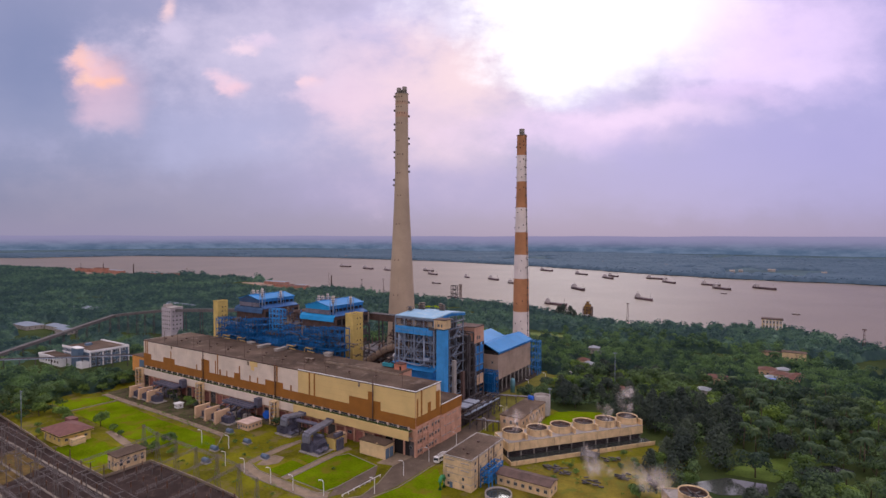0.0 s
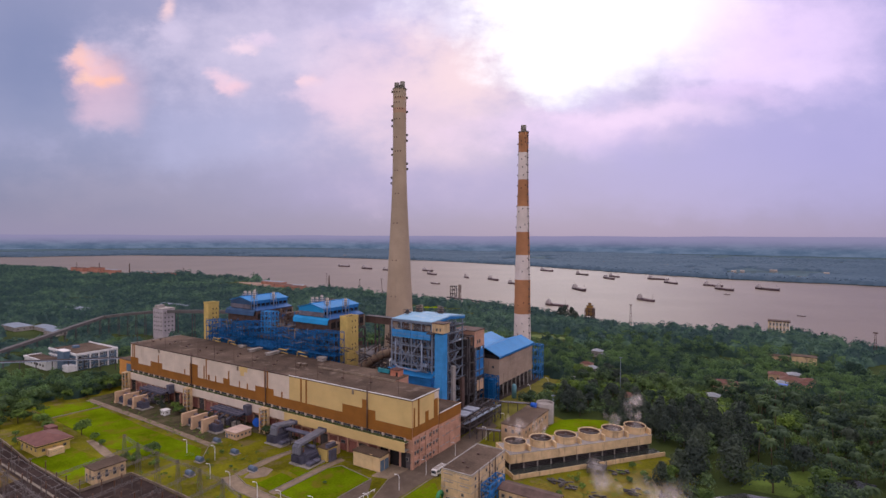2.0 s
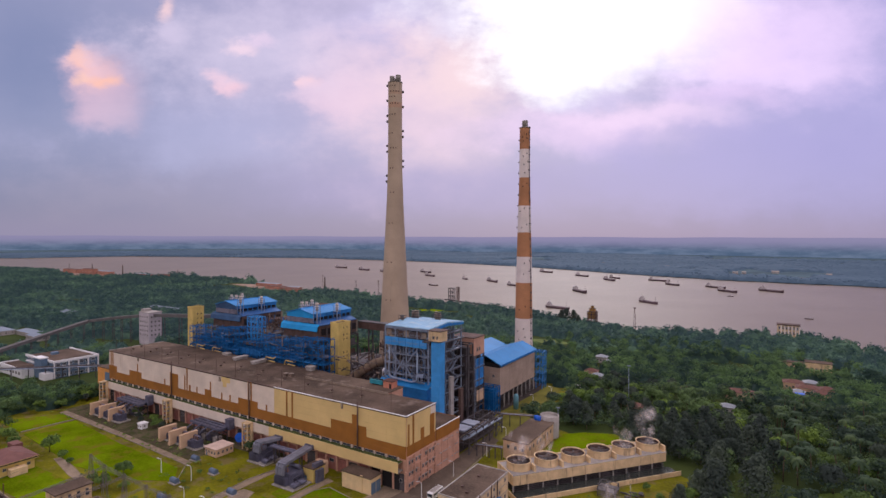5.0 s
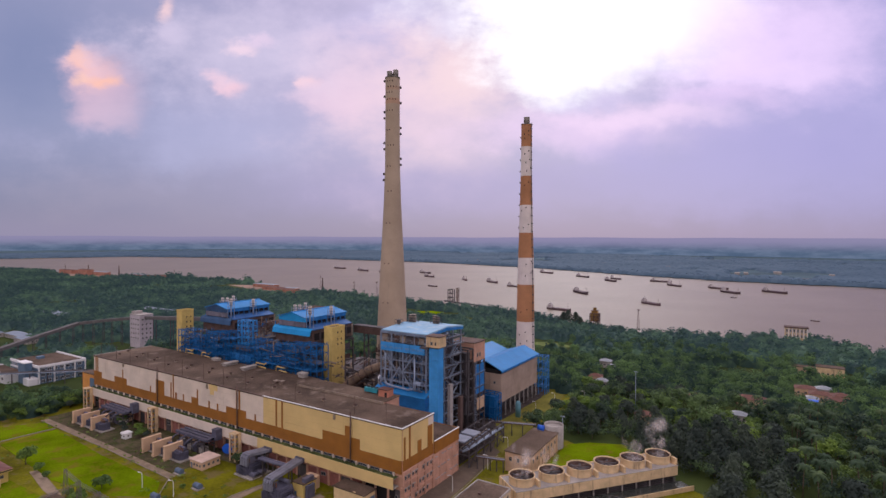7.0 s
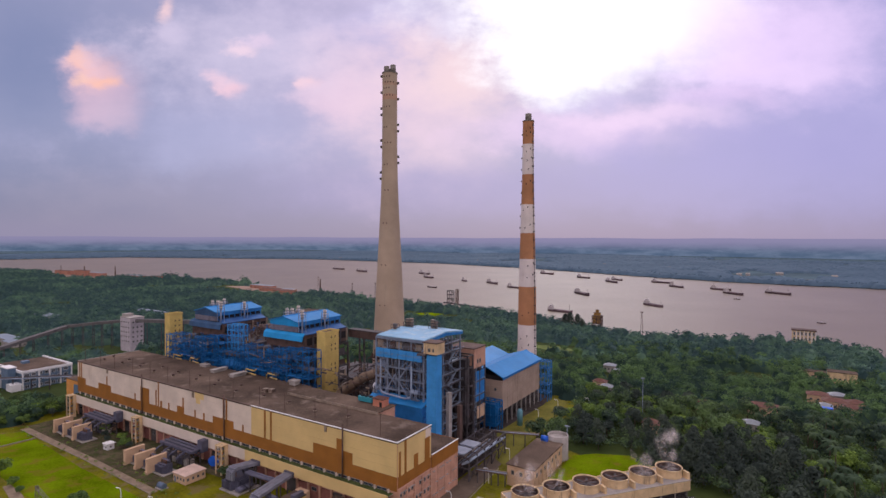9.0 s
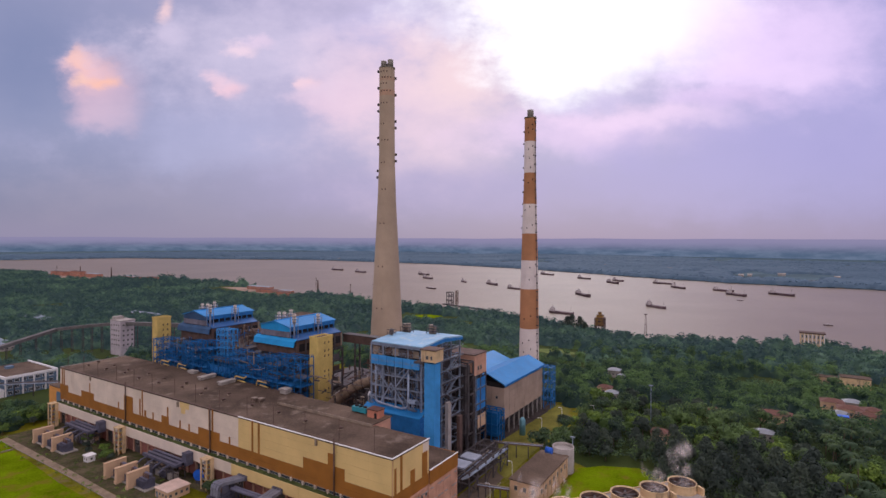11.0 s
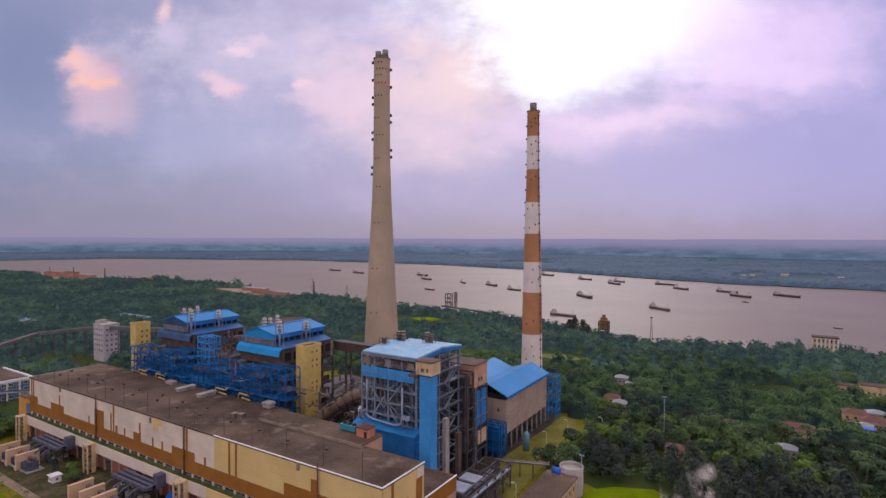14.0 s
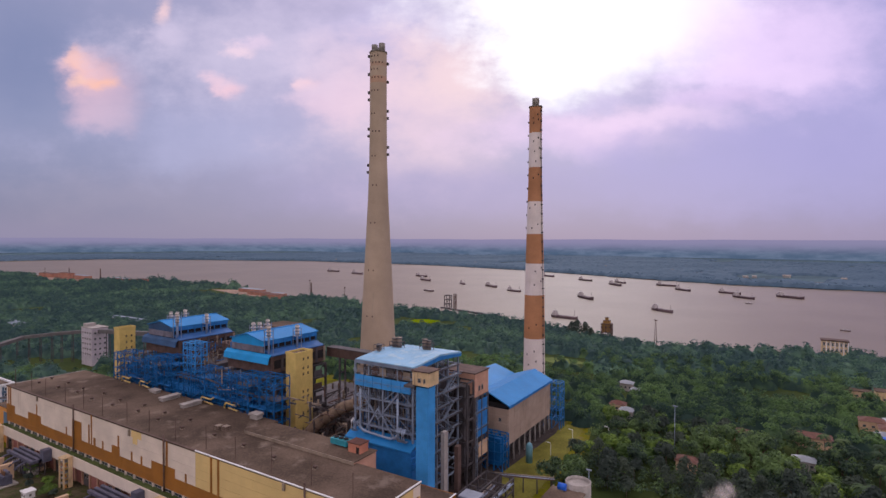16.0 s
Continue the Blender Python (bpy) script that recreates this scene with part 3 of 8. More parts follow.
sheet("lawn", [(11.2, -24), (8, -41), (7, -68), (52, -60), (27, -21), (23.5, -14), (11.8, -2)], 0.12, lawn_mat, "green verge beside the road", "lawn", 0.4)
sheet("lawn", [(-12, 100), (2, 70), (8, 66), (6, 125), (1, 172), (-8, 172)], 0.1, M("olive_grass", (0.16, 0.15, 0.03), 1.0, 0.25, 0.08, 1.0, 0.4, stain=(0.2, 0.13, 0.06), stain_at=0.6, spec=0.1), "olive-brown grass strip beside the road", "grass", 0.3)
sheet("lawn", [(30, 56), (38, 48), (62, 80), (66, 98), (52, 106), (38, 100), (30, 92)], 0.13, lawn_mat, "bright grass behind the cooling tower", "grass", 0.3)
# far sand, its colour blued for the haze of distance
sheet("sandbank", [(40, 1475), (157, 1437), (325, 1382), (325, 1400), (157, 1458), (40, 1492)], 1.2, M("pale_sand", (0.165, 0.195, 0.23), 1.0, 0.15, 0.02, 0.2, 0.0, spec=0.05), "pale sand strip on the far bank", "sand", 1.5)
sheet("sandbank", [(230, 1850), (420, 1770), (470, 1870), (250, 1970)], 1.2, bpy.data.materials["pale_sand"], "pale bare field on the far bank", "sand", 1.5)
sheet("gravel", [(-300, -71), (-231, -77), (-143, -84), (-95.5, -85), (-95, -66), (-36, -66.5), (8, -80), (0, -230), (-300, -230)], 0.1, gravel, "dark brown gravel of the switchyard", "gravel")
sheet("lawn", [(-160, -92), (-128, -93), (-122, -112), (-156, -112)], 0.13, M("dry_weeds", (0.13, 0.085, 0.03), 1.0, 0.3, 0.2, 1.5, 0.3, stain=(0.09, 0.09, 0.03), stain_at=0.5, spec=0.1), "patch of dry brown weeds in the switchyard", "weeds", 0.15)
sheet("field", [(40, -20), (62, -18), (100, 6), (98, 40), (84, 56), (62, 32), (46, 12)], 0.06, M("ochre_weeds", (0.17, 0.135, 0.018), 1.0, 0.3, 0.08, 1.0, 0.3, stain=(0.10, 0.12, 0.02), stain_at=0.5, spec=0.1), "dry ochre weeds before the cooling tower", "weeds", 0.3)
sheet("field", [(118, 56), (136, 58), (142, 72), (148, 84), (158, 92), (142, 90), (126, 78)], 0.1, M("rank_grass", (0.085, 0.13, 0.022), 1.0, 0.3, 0.08, 1.0, 0.4, stain=(0.13, 0.11, 0.03), stain_at=0.58, spec=0.1), "rough green grass beside a pond", "grass", 0.3)
sheet("field", [(-296, 420), (-278, 392), (-262, 400), (-258, 446), (-290, 450)], 0.12, lawn_mat, "bright riverside grass beyond the chimney", "meadow", 0.3)
sheet("field", [(-90, 314), (-62, 306), (-38, 318), (-66, 330)], 0.1, M("pale_meadow", (0.13, 0.17, 0.05), 1.0, 0.2, 0.05, 1.0, 0.3, spec=0.1), "pale yellow-green meadow near the chimney", "meadow", 0.3)
sheet("field", [(-215, 240), (-150, 225), (-140, 262), (-200, 280)], 0.1, M("yellow_meadow", (0.22, 0.24, 0.05), 1.0, 0.2, 0.05, 1.0, 0.3, spec=0.1), "pale yellow-green meadow behind the station", "meadow", 0.3)
pond_mat = M("dark_pond_water", (0.045, 0.05, 0.045), 0.08, 0.1, 0.1, 1.0, 0.0, spec=0.6)
sheet("pond", [(106, 38), (118, 34), (134, 44), (133, 54), (119, 52)], 0.14, pond_mat, "still dark pond among the trees", "pond", 0.2)
sheet("pond", [(143, 74), (158, 74), (164, 88), (157, 90), (148, 82)], 0.14, pond_mat, "still dark pond among the trees", "pond", 0.2)


def kerb(points, w=0.3, h=0.22):
    bm = B()
    for (x0, y0), (x1, y1) in zip(points, points[1:]):
        beam(bm, (x0, y0, h / 2), (x1, y1, h / 2), w, h)
    return solid("kerb", bm, kerbstone, "worn pale concrete kerb", "kerb", kind="structure")


kerb([(-60.8, -48.1), (-49, -51.9), (-13, -52.6), (-6.6, -48.2)])
kerb([(-59, -42.7), (-48, -46.3), (-32, -47.1), (-13, -47.5), (-9, -44.3)])
kerb([(-31.4, -44.6), (-31.4, -18), (-28, -12.8), (-9.2, -15.9), (-9.7, -40), (-11, -45.2), (-31.4, -44.6)])
kerb([(10.8, -27), (11.2, -2), (10.2, 30), (7.6, 62)])
kerb([(4, -82), (6.6, -41), (10.8, -27)])
kerb([(-12.3, -82), (-6.3, -52.3), (3.2, -40.2), (1.7, -28), (-3.3, -12)])
kerb([(-35, -45.6), (-35, -20), (-33.7, -7.4)])
kerb([(-59.4, -43), (-60.9, -26), (-58.9, -13.5)])
kerb([(-200.2, -52.6), (-198.6, -29.2)], 0.5, 0.5)
kerb([(-219, -27.8), (-148, -28.8), (-95, -30.8), (-84, -41.6)])
rail = thing("pipe_rail", (-2, -34, 0), "low white rail along the side road", "rail")
bm = B()
tube(bm, [(-2.4, -45, 0.9), (-1.2, -23, 0.9)], 0.13, 6)
part("bar", bm, white_paint, rail)
for i in range(8):
    part("stand", boxed((-2.4 + i * 0.16, -2.24 + i * 0.16, -44.6 + i * 3, -44.4 + i * 3, 0, 0.85)), white_paint, rail)
bm = B()
for p0, p1 in (((-300, -70), (-231, -77)), ((-231, -77), (-175, -81)), ((-175, -81), (-143, -84)), ((-143, -84), (-96, -85)), ((-96, -85), (-95, -66)), ((-95, -66), (-62, -65.6)), ((-62, -65.6), (-36, -66.6)), ((-36, -66.6), (8, -79))):
    beam(bm, (*p0, 0.5), (*p1, 0.5), 0.35, 1.0)
solid("yard_wall", bm, lagging, "low stained boundary wall round the switchyard", "wall", kind="structure")


# ---------------------------------------------------------------- turbine hall
hall = thing("turbine_hall", (-111, 20, 0), "long turbine hall clad in cream, white and rust-brown sheets", "power station")
part("core", boxed((-222, -0.2, 0.5, 20.6, 0, 29.0), (-222, -36, 20.6, 34, 0, 28.4), (-74, -24, 20.6, 30.2, 17.0, 30.0), (-74, -24.1, 19.3, 20.6, 29.0, 30.0)), pink, hall)
# cladding in sheets: white to x = -75, cream to the corner, brown blocks over the base
EDGE = 17.6
blocks = [(-222, -213, 21), (-199, -186.3, 20.9), (-156.5, -150.4, 24.8), (-140.9, -139.4, 20.7), (-127.2, -121.7, 20.8), (-100.5, -86.4, 20.7), (-39.5, -20, 21.6), (-27.6, -24.8, 25.6)]
slits = [(-219.4, 29.5), (-217.4, 29.5), (-190.3, 25.5), (-163, 20.7), (-157.6, 25.0), (-144.4, 25.2), (-142.4, 29.5), (-133.8, 20.8), (-122.4, 25.1), (-113.3, 21), (-106.8, 20.7), (-93, 29.4), (-91, 29.4), (-80.2, 20.5), (-66.6, 29.4), (-63, 29.4)]


def sheets_between(x0, x1, z0, z1, mat, name, y=0.0, wide=6.2):
    k = max(1, round((x1 - x0) / wide))
    rows = max(1, round((z1 - z0) / 3.1))
    for i in range(k):
        for j in range(rows):
            a, b = x0 + (x1 - x0) * i / k, x0 + (x1 - x0) * (i + 1) / k
            c, d = z0 + (z1 - z0) * j / rows, z0 + (z1 - z0) * (j + 1) / rows
            yield (a + 0.02, b - 0.02, y + 0.05, y + 0.45, c + 0.03, d - 0.03)


def cladding_panel(d, mat, name="cladding_sheet"):
    part(name, boxed(d), mat, hall)


for d in sheets_between(-222, -75, EDGE, 29.5, white_clad, "cladding_sheet", wide=9.2):
    cladding_panel(d, white_clad)
for d in sheets_between(-75, -0.4, EDGE, 29.5, cream, "cladding_sheet", wide=9.3):
    cladding_panel(d, cream)
for d in sheets_between(-222, -0.4, 12.6, EDGE, brown_clad, "cladding_sheet", wide=9.2):
    cladding_panel(d, brown_clad)
for i, (x0, x1, z) in enumerate(blocks):
    part("cladding_block", boxed((x0, x1, -0.06 - 0.02 * (i % 2), 0.04, EDGE - 0.2, z)), brown_clad, hall, "rust-brown stepped cladding")
for x, z in slits:
    part("cladding_strip", boxed((x - 0.45, x + 0.45, -0.12, 0.04, EDGE - 0.2, z)), brown_clad, hall, "rust-brown upright strip")
for x0, x1, z0, z1 in ((-113.4, -106.9, 26.4, 29.4), (-112.6, -109.6, 24.2, 26.36)):
    part("cladding_patch", boxed((x0, x1, -0.05, 0.04, z0, z1)), cream, hall, "newer yellowish cladding patch")
for x, z in ((-189.4, 27.2), (-114.6, 26.6), (-33, 27.0)):
    part("vent_box", boxed((x - 0.45, x + 0.45, -0.5, 0.04, z, z + 2.2)), lagging, hall, "small tan vent box below the roof edge")
# end wall
for y0, y1, z0, z1, mat in ((0.5, 6, EDGE, 29.5, cream), (6, 11.5, EDGE, 29.5, cream), (11.5, 17, EDGE, 29.5, cream), (17, 20.6, 25.6, 29.5, white_clad), (17, 20.6, EDGE, 25.6, cream), (0.5, 10, 13.6, EDGE, brown_clad), (10, 20.6, 13.6, EDGE, brown_clad)):
    part("cladding_sheet", boxed((-0.35, 0.0, y0 + 0.01, y1 - 0.01, z0 + 0.01, z1 - 0.01)), mat, hall)
for y0, y1, z in ((0.9, 2.0, 26), (4.0, 5.2, 29.5), (9.6, 12.2, 22.2), (16.4, 19.6, 25.8)):
    part("cladding_strip", boxed((-0.1, 0.08, y0, y1, EDGE - 0.2, z)), brown_clad, hall, "rust-brown upright strip")
# roof and its edge
part("roof", boxed((-222.2, 0.1, -0.1, 20.9, 29.0, 29.45), (-222.2, -75, 20.9, 34.3, 28.4, 29.4), (-74.4, -23.7, 19.0, 30.6, 30.0, 30.35)), felt, hall, "dark patched roof felt")
part("parapet", boxed((-222.3, -75, -0.18, 0.5, 29.46, 29.62)), rust, hall, "thin grey roof edge")
part("parapet", boxed((-75, 0.2, -0.2, 0.15, 29.4, 29.7)), white_paint, hall, "pale metal roof edge")
part("parapet", boxed((-0.15, 0.2, 0.15, 20.9, 29.4, 29.75)), white_paint, hall, "pale metal roof edge")
part("parapet", boxed((-222.3, -222.0, 0.15, 34, 29.4, 29.75)), concrete_grey, hall, "thin grey roof edge")
part("parapet", boxed((-74.5, -23.6, 18.8, 19.0, 29.45, 30.5)), lagging, hall, "stained upstand of the raised roof")
# lower block behind the end of the hall
part("annex", boxed((-36, 0.2, 20.9, 39.5, 0, 18.0)), pink, hall, "pink rendered lower block")
part("annex_roof", boxed((-36, 0.4, 20.9, 39.7, 18.0, 18.25)), felt, hall)
part("annex_fascia", boxed((0.2, 0.5, 20.7, 39.7, 13.4, 18.35), (-36, 0.2, 39.5, 39.8, 13.4, 18.35)), brown_clad, hall, "rust-brown fascia")
part("annex_edge", boxed((0.15, 0.6, 20.7, 39.9, 18.35, 18.6)), white_paint, hall)
# end wall below: pink frame with three rows of windows
for y in (0.7, 5.3, 10.0, 14.8, 20.4, 25.2, 30.0, 34.8, 39.2):
    part("pilaster", boxed((-0.1, 0.35, y - 0.35, y + 0.35, 0, 13.6)), pink, hall)
for z in (4.4, 9.0, 13.2):
    part("floor_band", boxed((-0.1, 0.25, 0.4, 39.5, z - 0.25, z + 0.25)), pink, hall)
for row, z in enumerate((1.4, 5.7, 10.2)):
    for i, y in enumerate((2.0, 4.0, 6.7, 8.7, 11.4, 13.5, 16.4, 18.9, 22.0, 24.0, 26.7, 28.6, 31.4, 33.4, 36.2, 38.0)):
        if (i * 7 + row * 3) % 5 == 4:
            continue
        window(hall, 0.03, y, z, 1.1, 1.5, "+x")
        part("sunshade", boxed((0.2, 0.75, y - 0.75, y + 0.75, z + 1.6, z + 1.72)), concrete_grey, hall)
# walkway ledge along the front, with its parapet wall, railing posts and plants
for i in range(24):
    x0, x1 = -222 + i * 9.17, -222 + (i + 1) * 9.17
    part("ledge_panel", boxed((x0 + 0.03, x1 - 0.03, -3.0, -2.7, 7.9, 12.1)), white_clad if x0 < -82 else cream, hall, "pale ledge fascia")
part("ledge", boxed((-222, -2, -2.7, 0.5, 7.9, 8.3), (-222, -2, -2.65, 0.5, 11.4, 11.6)), concrete_grey, hall, "mossy ledge behind the fascia")
part("moss", boxed((-222, -2, -2.64, 0.4, 11.6, 11.7)), M("moss", (0.07, 0.09, 0.03), 1, 0.3, 0.3, 3, 0.3, spec=0.1), hall, "dark moss and plants on the ledge")
for i in range(37):
    x = -219 + i * 5.98
    part("ledge_post", boxed((x - 0.25, x + 0.25, -0.35, 0.2, 11.7, 13.0)), white_clad, hall)
# strip of dark windows behind the ledge
for i in range(36):
    x = -216 + i * 5.98
    window(hall, x, -0.02, 11.95, 4.4, 1.0, "-y", frame_mat=concrete_grey)
# red bays under the ledge
for i in range(38):
    x = -221.5 + i * 5.98
    part("column", boxed((x - 0.45, x + 0.45, -0.3, 0.6, 0, 7.9)), pink, hall)
for i in range(37):
    x0 = -221 + i * 5.98
    part("infill_panel", boxed((x0, x0 + 4.9, 0.2, 0.48, 0.0, 5.2 if i % 3 else 6.6)), red_wall if i % 4 else dark_steel, hall, "dull red wall panel")
    if i % 3 == 0:
        window(hall, x0 + 2.4, 0.16, 3.2, 2.6, 1.5, "-y")
# closed box; the bay's inner shade is its near-black colour
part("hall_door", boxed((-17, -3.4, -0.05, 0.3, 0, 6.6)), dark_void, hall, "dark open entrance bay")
# downpipes and lightning rods
for x in (-155.9, -92.0, -24.3):
    bm = B()
    tube(bm, [(x, -0.55, 12), (x, -0.55, 31.5)], 0.28, 8)
    part("downpipe", bm, rust, hall, "rusty brown pipe up the facade")
for i in range(14):
    x, y = -218 + i * 16.1, 2.2 + 0.5 * math.sin(i * 2.3)
    bm = B()
    tube(bm, [(x, y, 29.4), (x, y, 37.2)], 0.12, 6)
    part("lightning_rod", bm, rust, hall, "thin rusty rod on the roof")
# stair bays on the front
for i, x in enumerate((-218.8, -152.8, -87.8)):
    st = thing("stair_bay", (x, -3, 0), "narrow open cream-ochre stair bay against the hall front", "stair tower", "stair bays on the hall front")
    part("back", boxed((x - 1.6, x + 1.6, -3.4, -3.05, 0, 12.2)), yellow, st)
    for sx in (-1, 1):
        part("side_wall", boxed((x + sx * 1.75 - 0.15, x + sx * 1.75 + 0.15, -4.6, -3.05, 0, 12.0)), yellow if sx < 0 else old_cream, st)
        part("column", boxed((x + sx * 1.7 - 0.25, x + sx * 1.7 + 0.25, -6.4, -5.9, 0, 12.0)), old_cream, st)
    part("roof", boxed((x - 2.1, x + 2.1, -6.6, -3.05, 12.0, 12.3)), old_cream, st)
    for j in range(5):
        part("landing", boxed((x - 1.58, x + 1.58, -6.2, -3.4, 1.9 + j * 2.1, 2.1 + j * 2.1)), concrete_grey, st)
        bm = B()
        beam(bm, (x - 1.3 if j % 2 else x + 1.3, -5.2, 0.2 + j * 2.1), (x + 1.3 if j % 2 else x - 1.3, -5.2, 2.0 + j * 2.1), 0.8, 0.2)
        part("flight", bm, orange, st)
# roof plant
for i in range(21):
    x, y = (-216 + i * 16.2, 16.2 + 0.8 * math.sin(i * 2.7)) if i < 9 else (-212 + (i - 9) * 16.4, 10.4 + 1.1 * math.sin(i * 1.9))
    v = thing("roof_vent", (x, y, 29.45), "small rusty roof ventilator on a stained patch of felt", "roof vent", "ventilators on the hall roof")
    part("upstand", boxed((x - 0.6, x + 0.6, y - 0.6, y + 0.6, 29.45, 29.8)), lagging, v)
    bm = B()
    turned_solid(bm, x, y, [(0.45, 29.8), (0.45, 30.2), (0.8, 30.25), (0.65, 30.55), (0.15, 30.7)], 10)
    part("cowl", bm, rust, v)
for x, y in ((-86, 16.6), (-83.1, 17.5)):
    v = thing("roof_fan", (x, y, 29.45), "caged exhaust fan on the hall roof", "fan")
    part("casing", boxed((x - 1.1, x + 1.1, y - 1.1, y + 1.1, 29.45, 31.0)), lagging, v)
    for j in range(4):
        part("slat", boxed((x - 1.25, x + 1.25, y - 1.25, y + 1.25, 29.8 + j * 0.35, 29.9 + j * 0.35)), rust, v)
for x, y, w, d, h in ((-136.6, 28.6, 2.6, 8.0, 1.6), (-120.4, 28.0, 2.6, 8.0, 1.6), (-152, 31, 5, 2.4, 1.4), (-84.6, 32, 4, 3.0, 2.2)):
    v = thing("roof_unit", (x, y, 29.4), "low stepped concrete duct outlet on the roof", "roof unit", "duct outlets on the hall roof")
    part("base", boxed((x - w / 2, x + w / 2, y - d / 2, y + d / 2, 29.4, 29.4 + h * 0.45)), concrete_grey, v)
    part("cap", boxed((x - w / 2 - 0.3, x + w / 2 + 0.3, y - d / 2 - 0.3, y + d / 2 + 0.3, 29.4 + h * 0.6, 29.4 + h)), concrete_grey, v)
    part("shaft", boxed((x - w / 2 + 0.5, x + w / 2 - 0.5, y - d / 2 + 0.5, y + d / 2 - 0.5, 29.4 + h * 0.45, 29.4 + h * 0.6)), dark_void, v)
hut = thing("roof_hut", (-28.4, 26.6, 30), "small salmon-pink hut on the back of the roof", "hut")
part("wall", boxed((-31.0, -26.0, 24.7, 28.7, 30.35, 33.3)), M("salmon_render", (0.5, 0.2, 0.13), 0.85, 0.1, 0.3, 3), hut)
part("roof", boxed((-31.3, -25.7, 24.4, 29.0, 33.3, 33.6)), terracotta, hut)
part("door", boxed((-27.6, -26.4, 24.62, 24.72, 30.4, 32.4)), dark_void, hut)
cool = thing("roof_chiller", (-36.6, 27.4, 30), "teal-blue chiller unit on the roof", "chiller")
part("casing", boxed((-40, -33, 26.0, 29.0, 30.8, 32.6)), M("teal_enamel", (0.03, 0.24, 0.30), 0.5, 0.15, 0.5, 4), cool)
part("leg", boxed((-39.6, -39.2, 26.4, 26.8, 30.35, 30.8)), steel, cool)
part("leg", boxed((-33.8, -33.4, 28.2, 28.6, 30.35, 30.8)), steel, cool)
for i in range(3):
    bm = B()
    turned_solid(bm, -38.6 + i * 2.1, 27.5, [(0.8, 32.6), (0.85, 33.0)], 14)
    part("fan", bm, dark_void, cool)

# ---------------------------------------------------------------- steelwork helpers
def framework(parent, mat, x0, x1, y0, y1, z0, levels, bays_x, bays_y, w, seed=1, bracing=1.0):
    """Columns, floor beams and braces of an open steel frame, each a part."""
    rnd = random.Random(seed)
    gx = [x0 + (x1 - x0) * i / bays_x for i in range(bays_x + 1)]
    gy = [y0 + (y1 - y0) * j / bays_y for j in range(bays_y + 1)]

    def bar(name, p, q, w, h=None):
        bm = B()
        beam(bm, p, q, w, h)
        part(name, bm, mat, parent)

    for x in gx:
        for y in gy:
            if x in (gx[0], gx[-1]) or y in (gy[0], gy[-1]):
                bar("column", (x, y, z0), (x, y, levels[-1]), w * 1.3)
    for z in levels:
        for y in gy:
            bar("floor_beam", (x0, y, z), (x1, y, z), w * 0.9, w * 1.2)
        for x in gx:
            bar("floor_beam", (x, y0, z), (x, y1, z), w * 0.9, w * 1.2)
    zz = [z0, *levels]
    for a, b in zip(zz, zz[1:]):
        for i in range(bays_x):
            if rnd.random() < 0.55 * bracing:
                bar("brace", (gx[i], y0, a), (gx[i + 1], y0, b), w * 0.6)
            if rnd.random() < 0.35 * bracing:
                bar("brace", (gx[i + 1], y0, a), (gx[i], y0, b), w * 0.6)
        for j in range(bays_y):
            if rnd.random() < 0.5 * bracing:
                bar("brace", (x1, gy[j], a), (x1, gy[j + 1], b), w * 0.6)
            if rnd.random() < 0.3 * bracing:
                bar("brace", (x1, gy[j + 1], a), (x1, gy[j], b), w * 0.6)


def railing(bm, pts, z, h=1.1, step=2.0, w=0.07):
    for (x0, y0), (x1, y1) in zip(pts, pts[1:]):
        n = max(1, int(math.hypot(x1 - x0, y1 - y0) / step))
        for i in range(n + 1):
            x, y = x0 + (x1 - x0) * i / n, y0 + (y1 - y0) * i / n
            beam(bm, (x, y, z), (x, y, z + h), w)
        for k in (0.55, 1.0):
            beam(bm, (x0, y0, z + h * k), (x1, y1, z + h * k), w)


# ---------------------------------------------------------------- third boiler, open-fronted
b3 = thing("boiler_house", (-34, 62, 0), "tall boiler house with open steel floors and a pale blue roof", "boiler house")
framework(b3, steel, -46.5, -20.5, 46, 76.8, 0, [8, 14, 20, 26, 31, 36, 41, 46, 50, 54], 4, 4, 0.48, seed=3, bracing=0.3)
part("furnace", boxed((-43.5, -24, 50.5, 74, 6, 50)), dark_steel, b3, "sooty furnace casing inside the frame")
bm = B()
profile(bm, [(45.0, 54.2), (45.0, 54.9), (62, 56.3), (77.6, 54.7), (77.6, 54.0), (62, 55.6)], "x", -45.6, -19.4)
part("roof", bm, pale_roof, b3, "faded pale blue sheet roof")
for i in range(11):
    x = -45.2 + i * 2.53
    bm = B()
    beam(bm, (x, 45.1, 54.93), (x, 62, 56.32), 0.06)
    beam(bm, (x, 62, 56.32), (x, 77.5, 54.73), 0.06)
    part("roof_seam", bm, pale_roof, b3)
bm = B()
profile(bm, [(45.2, 53.2), (45.2, 54.3), (62, 55.7), (77.5, 54.1), (77.5, 53.0), (62, 54.2)], "x", -19.6, -19.3)
part("gable_fascia", bm, blue, b3)
part("eave_fascia", boxed((-45.6, -19.4, 44.8, 45.0, 53.4, 54.6)), M("lead_grey_fascia", (0.16, 0.20, 0.27), 0.6, 0.15, 0.2, 3), b3)
for i in range(6):
    x = -46 + i * 4.2
    part("front_panel", boxed((x, x + 4.05, 45.1, 45.5, 45.2, 49.2)), blue_light, b3, "sky-blue cladding panel")
# two panels in three dark, standing in for the shaded interior
for i in range(7):
    x = -45.5 + i * 3.5
    part("louvre_panel", boxed((x, x + 3.0, 45.7, 46.0, 49.8, 52.6)), (lagging, dark_steel, rust)[i % 3], b3)
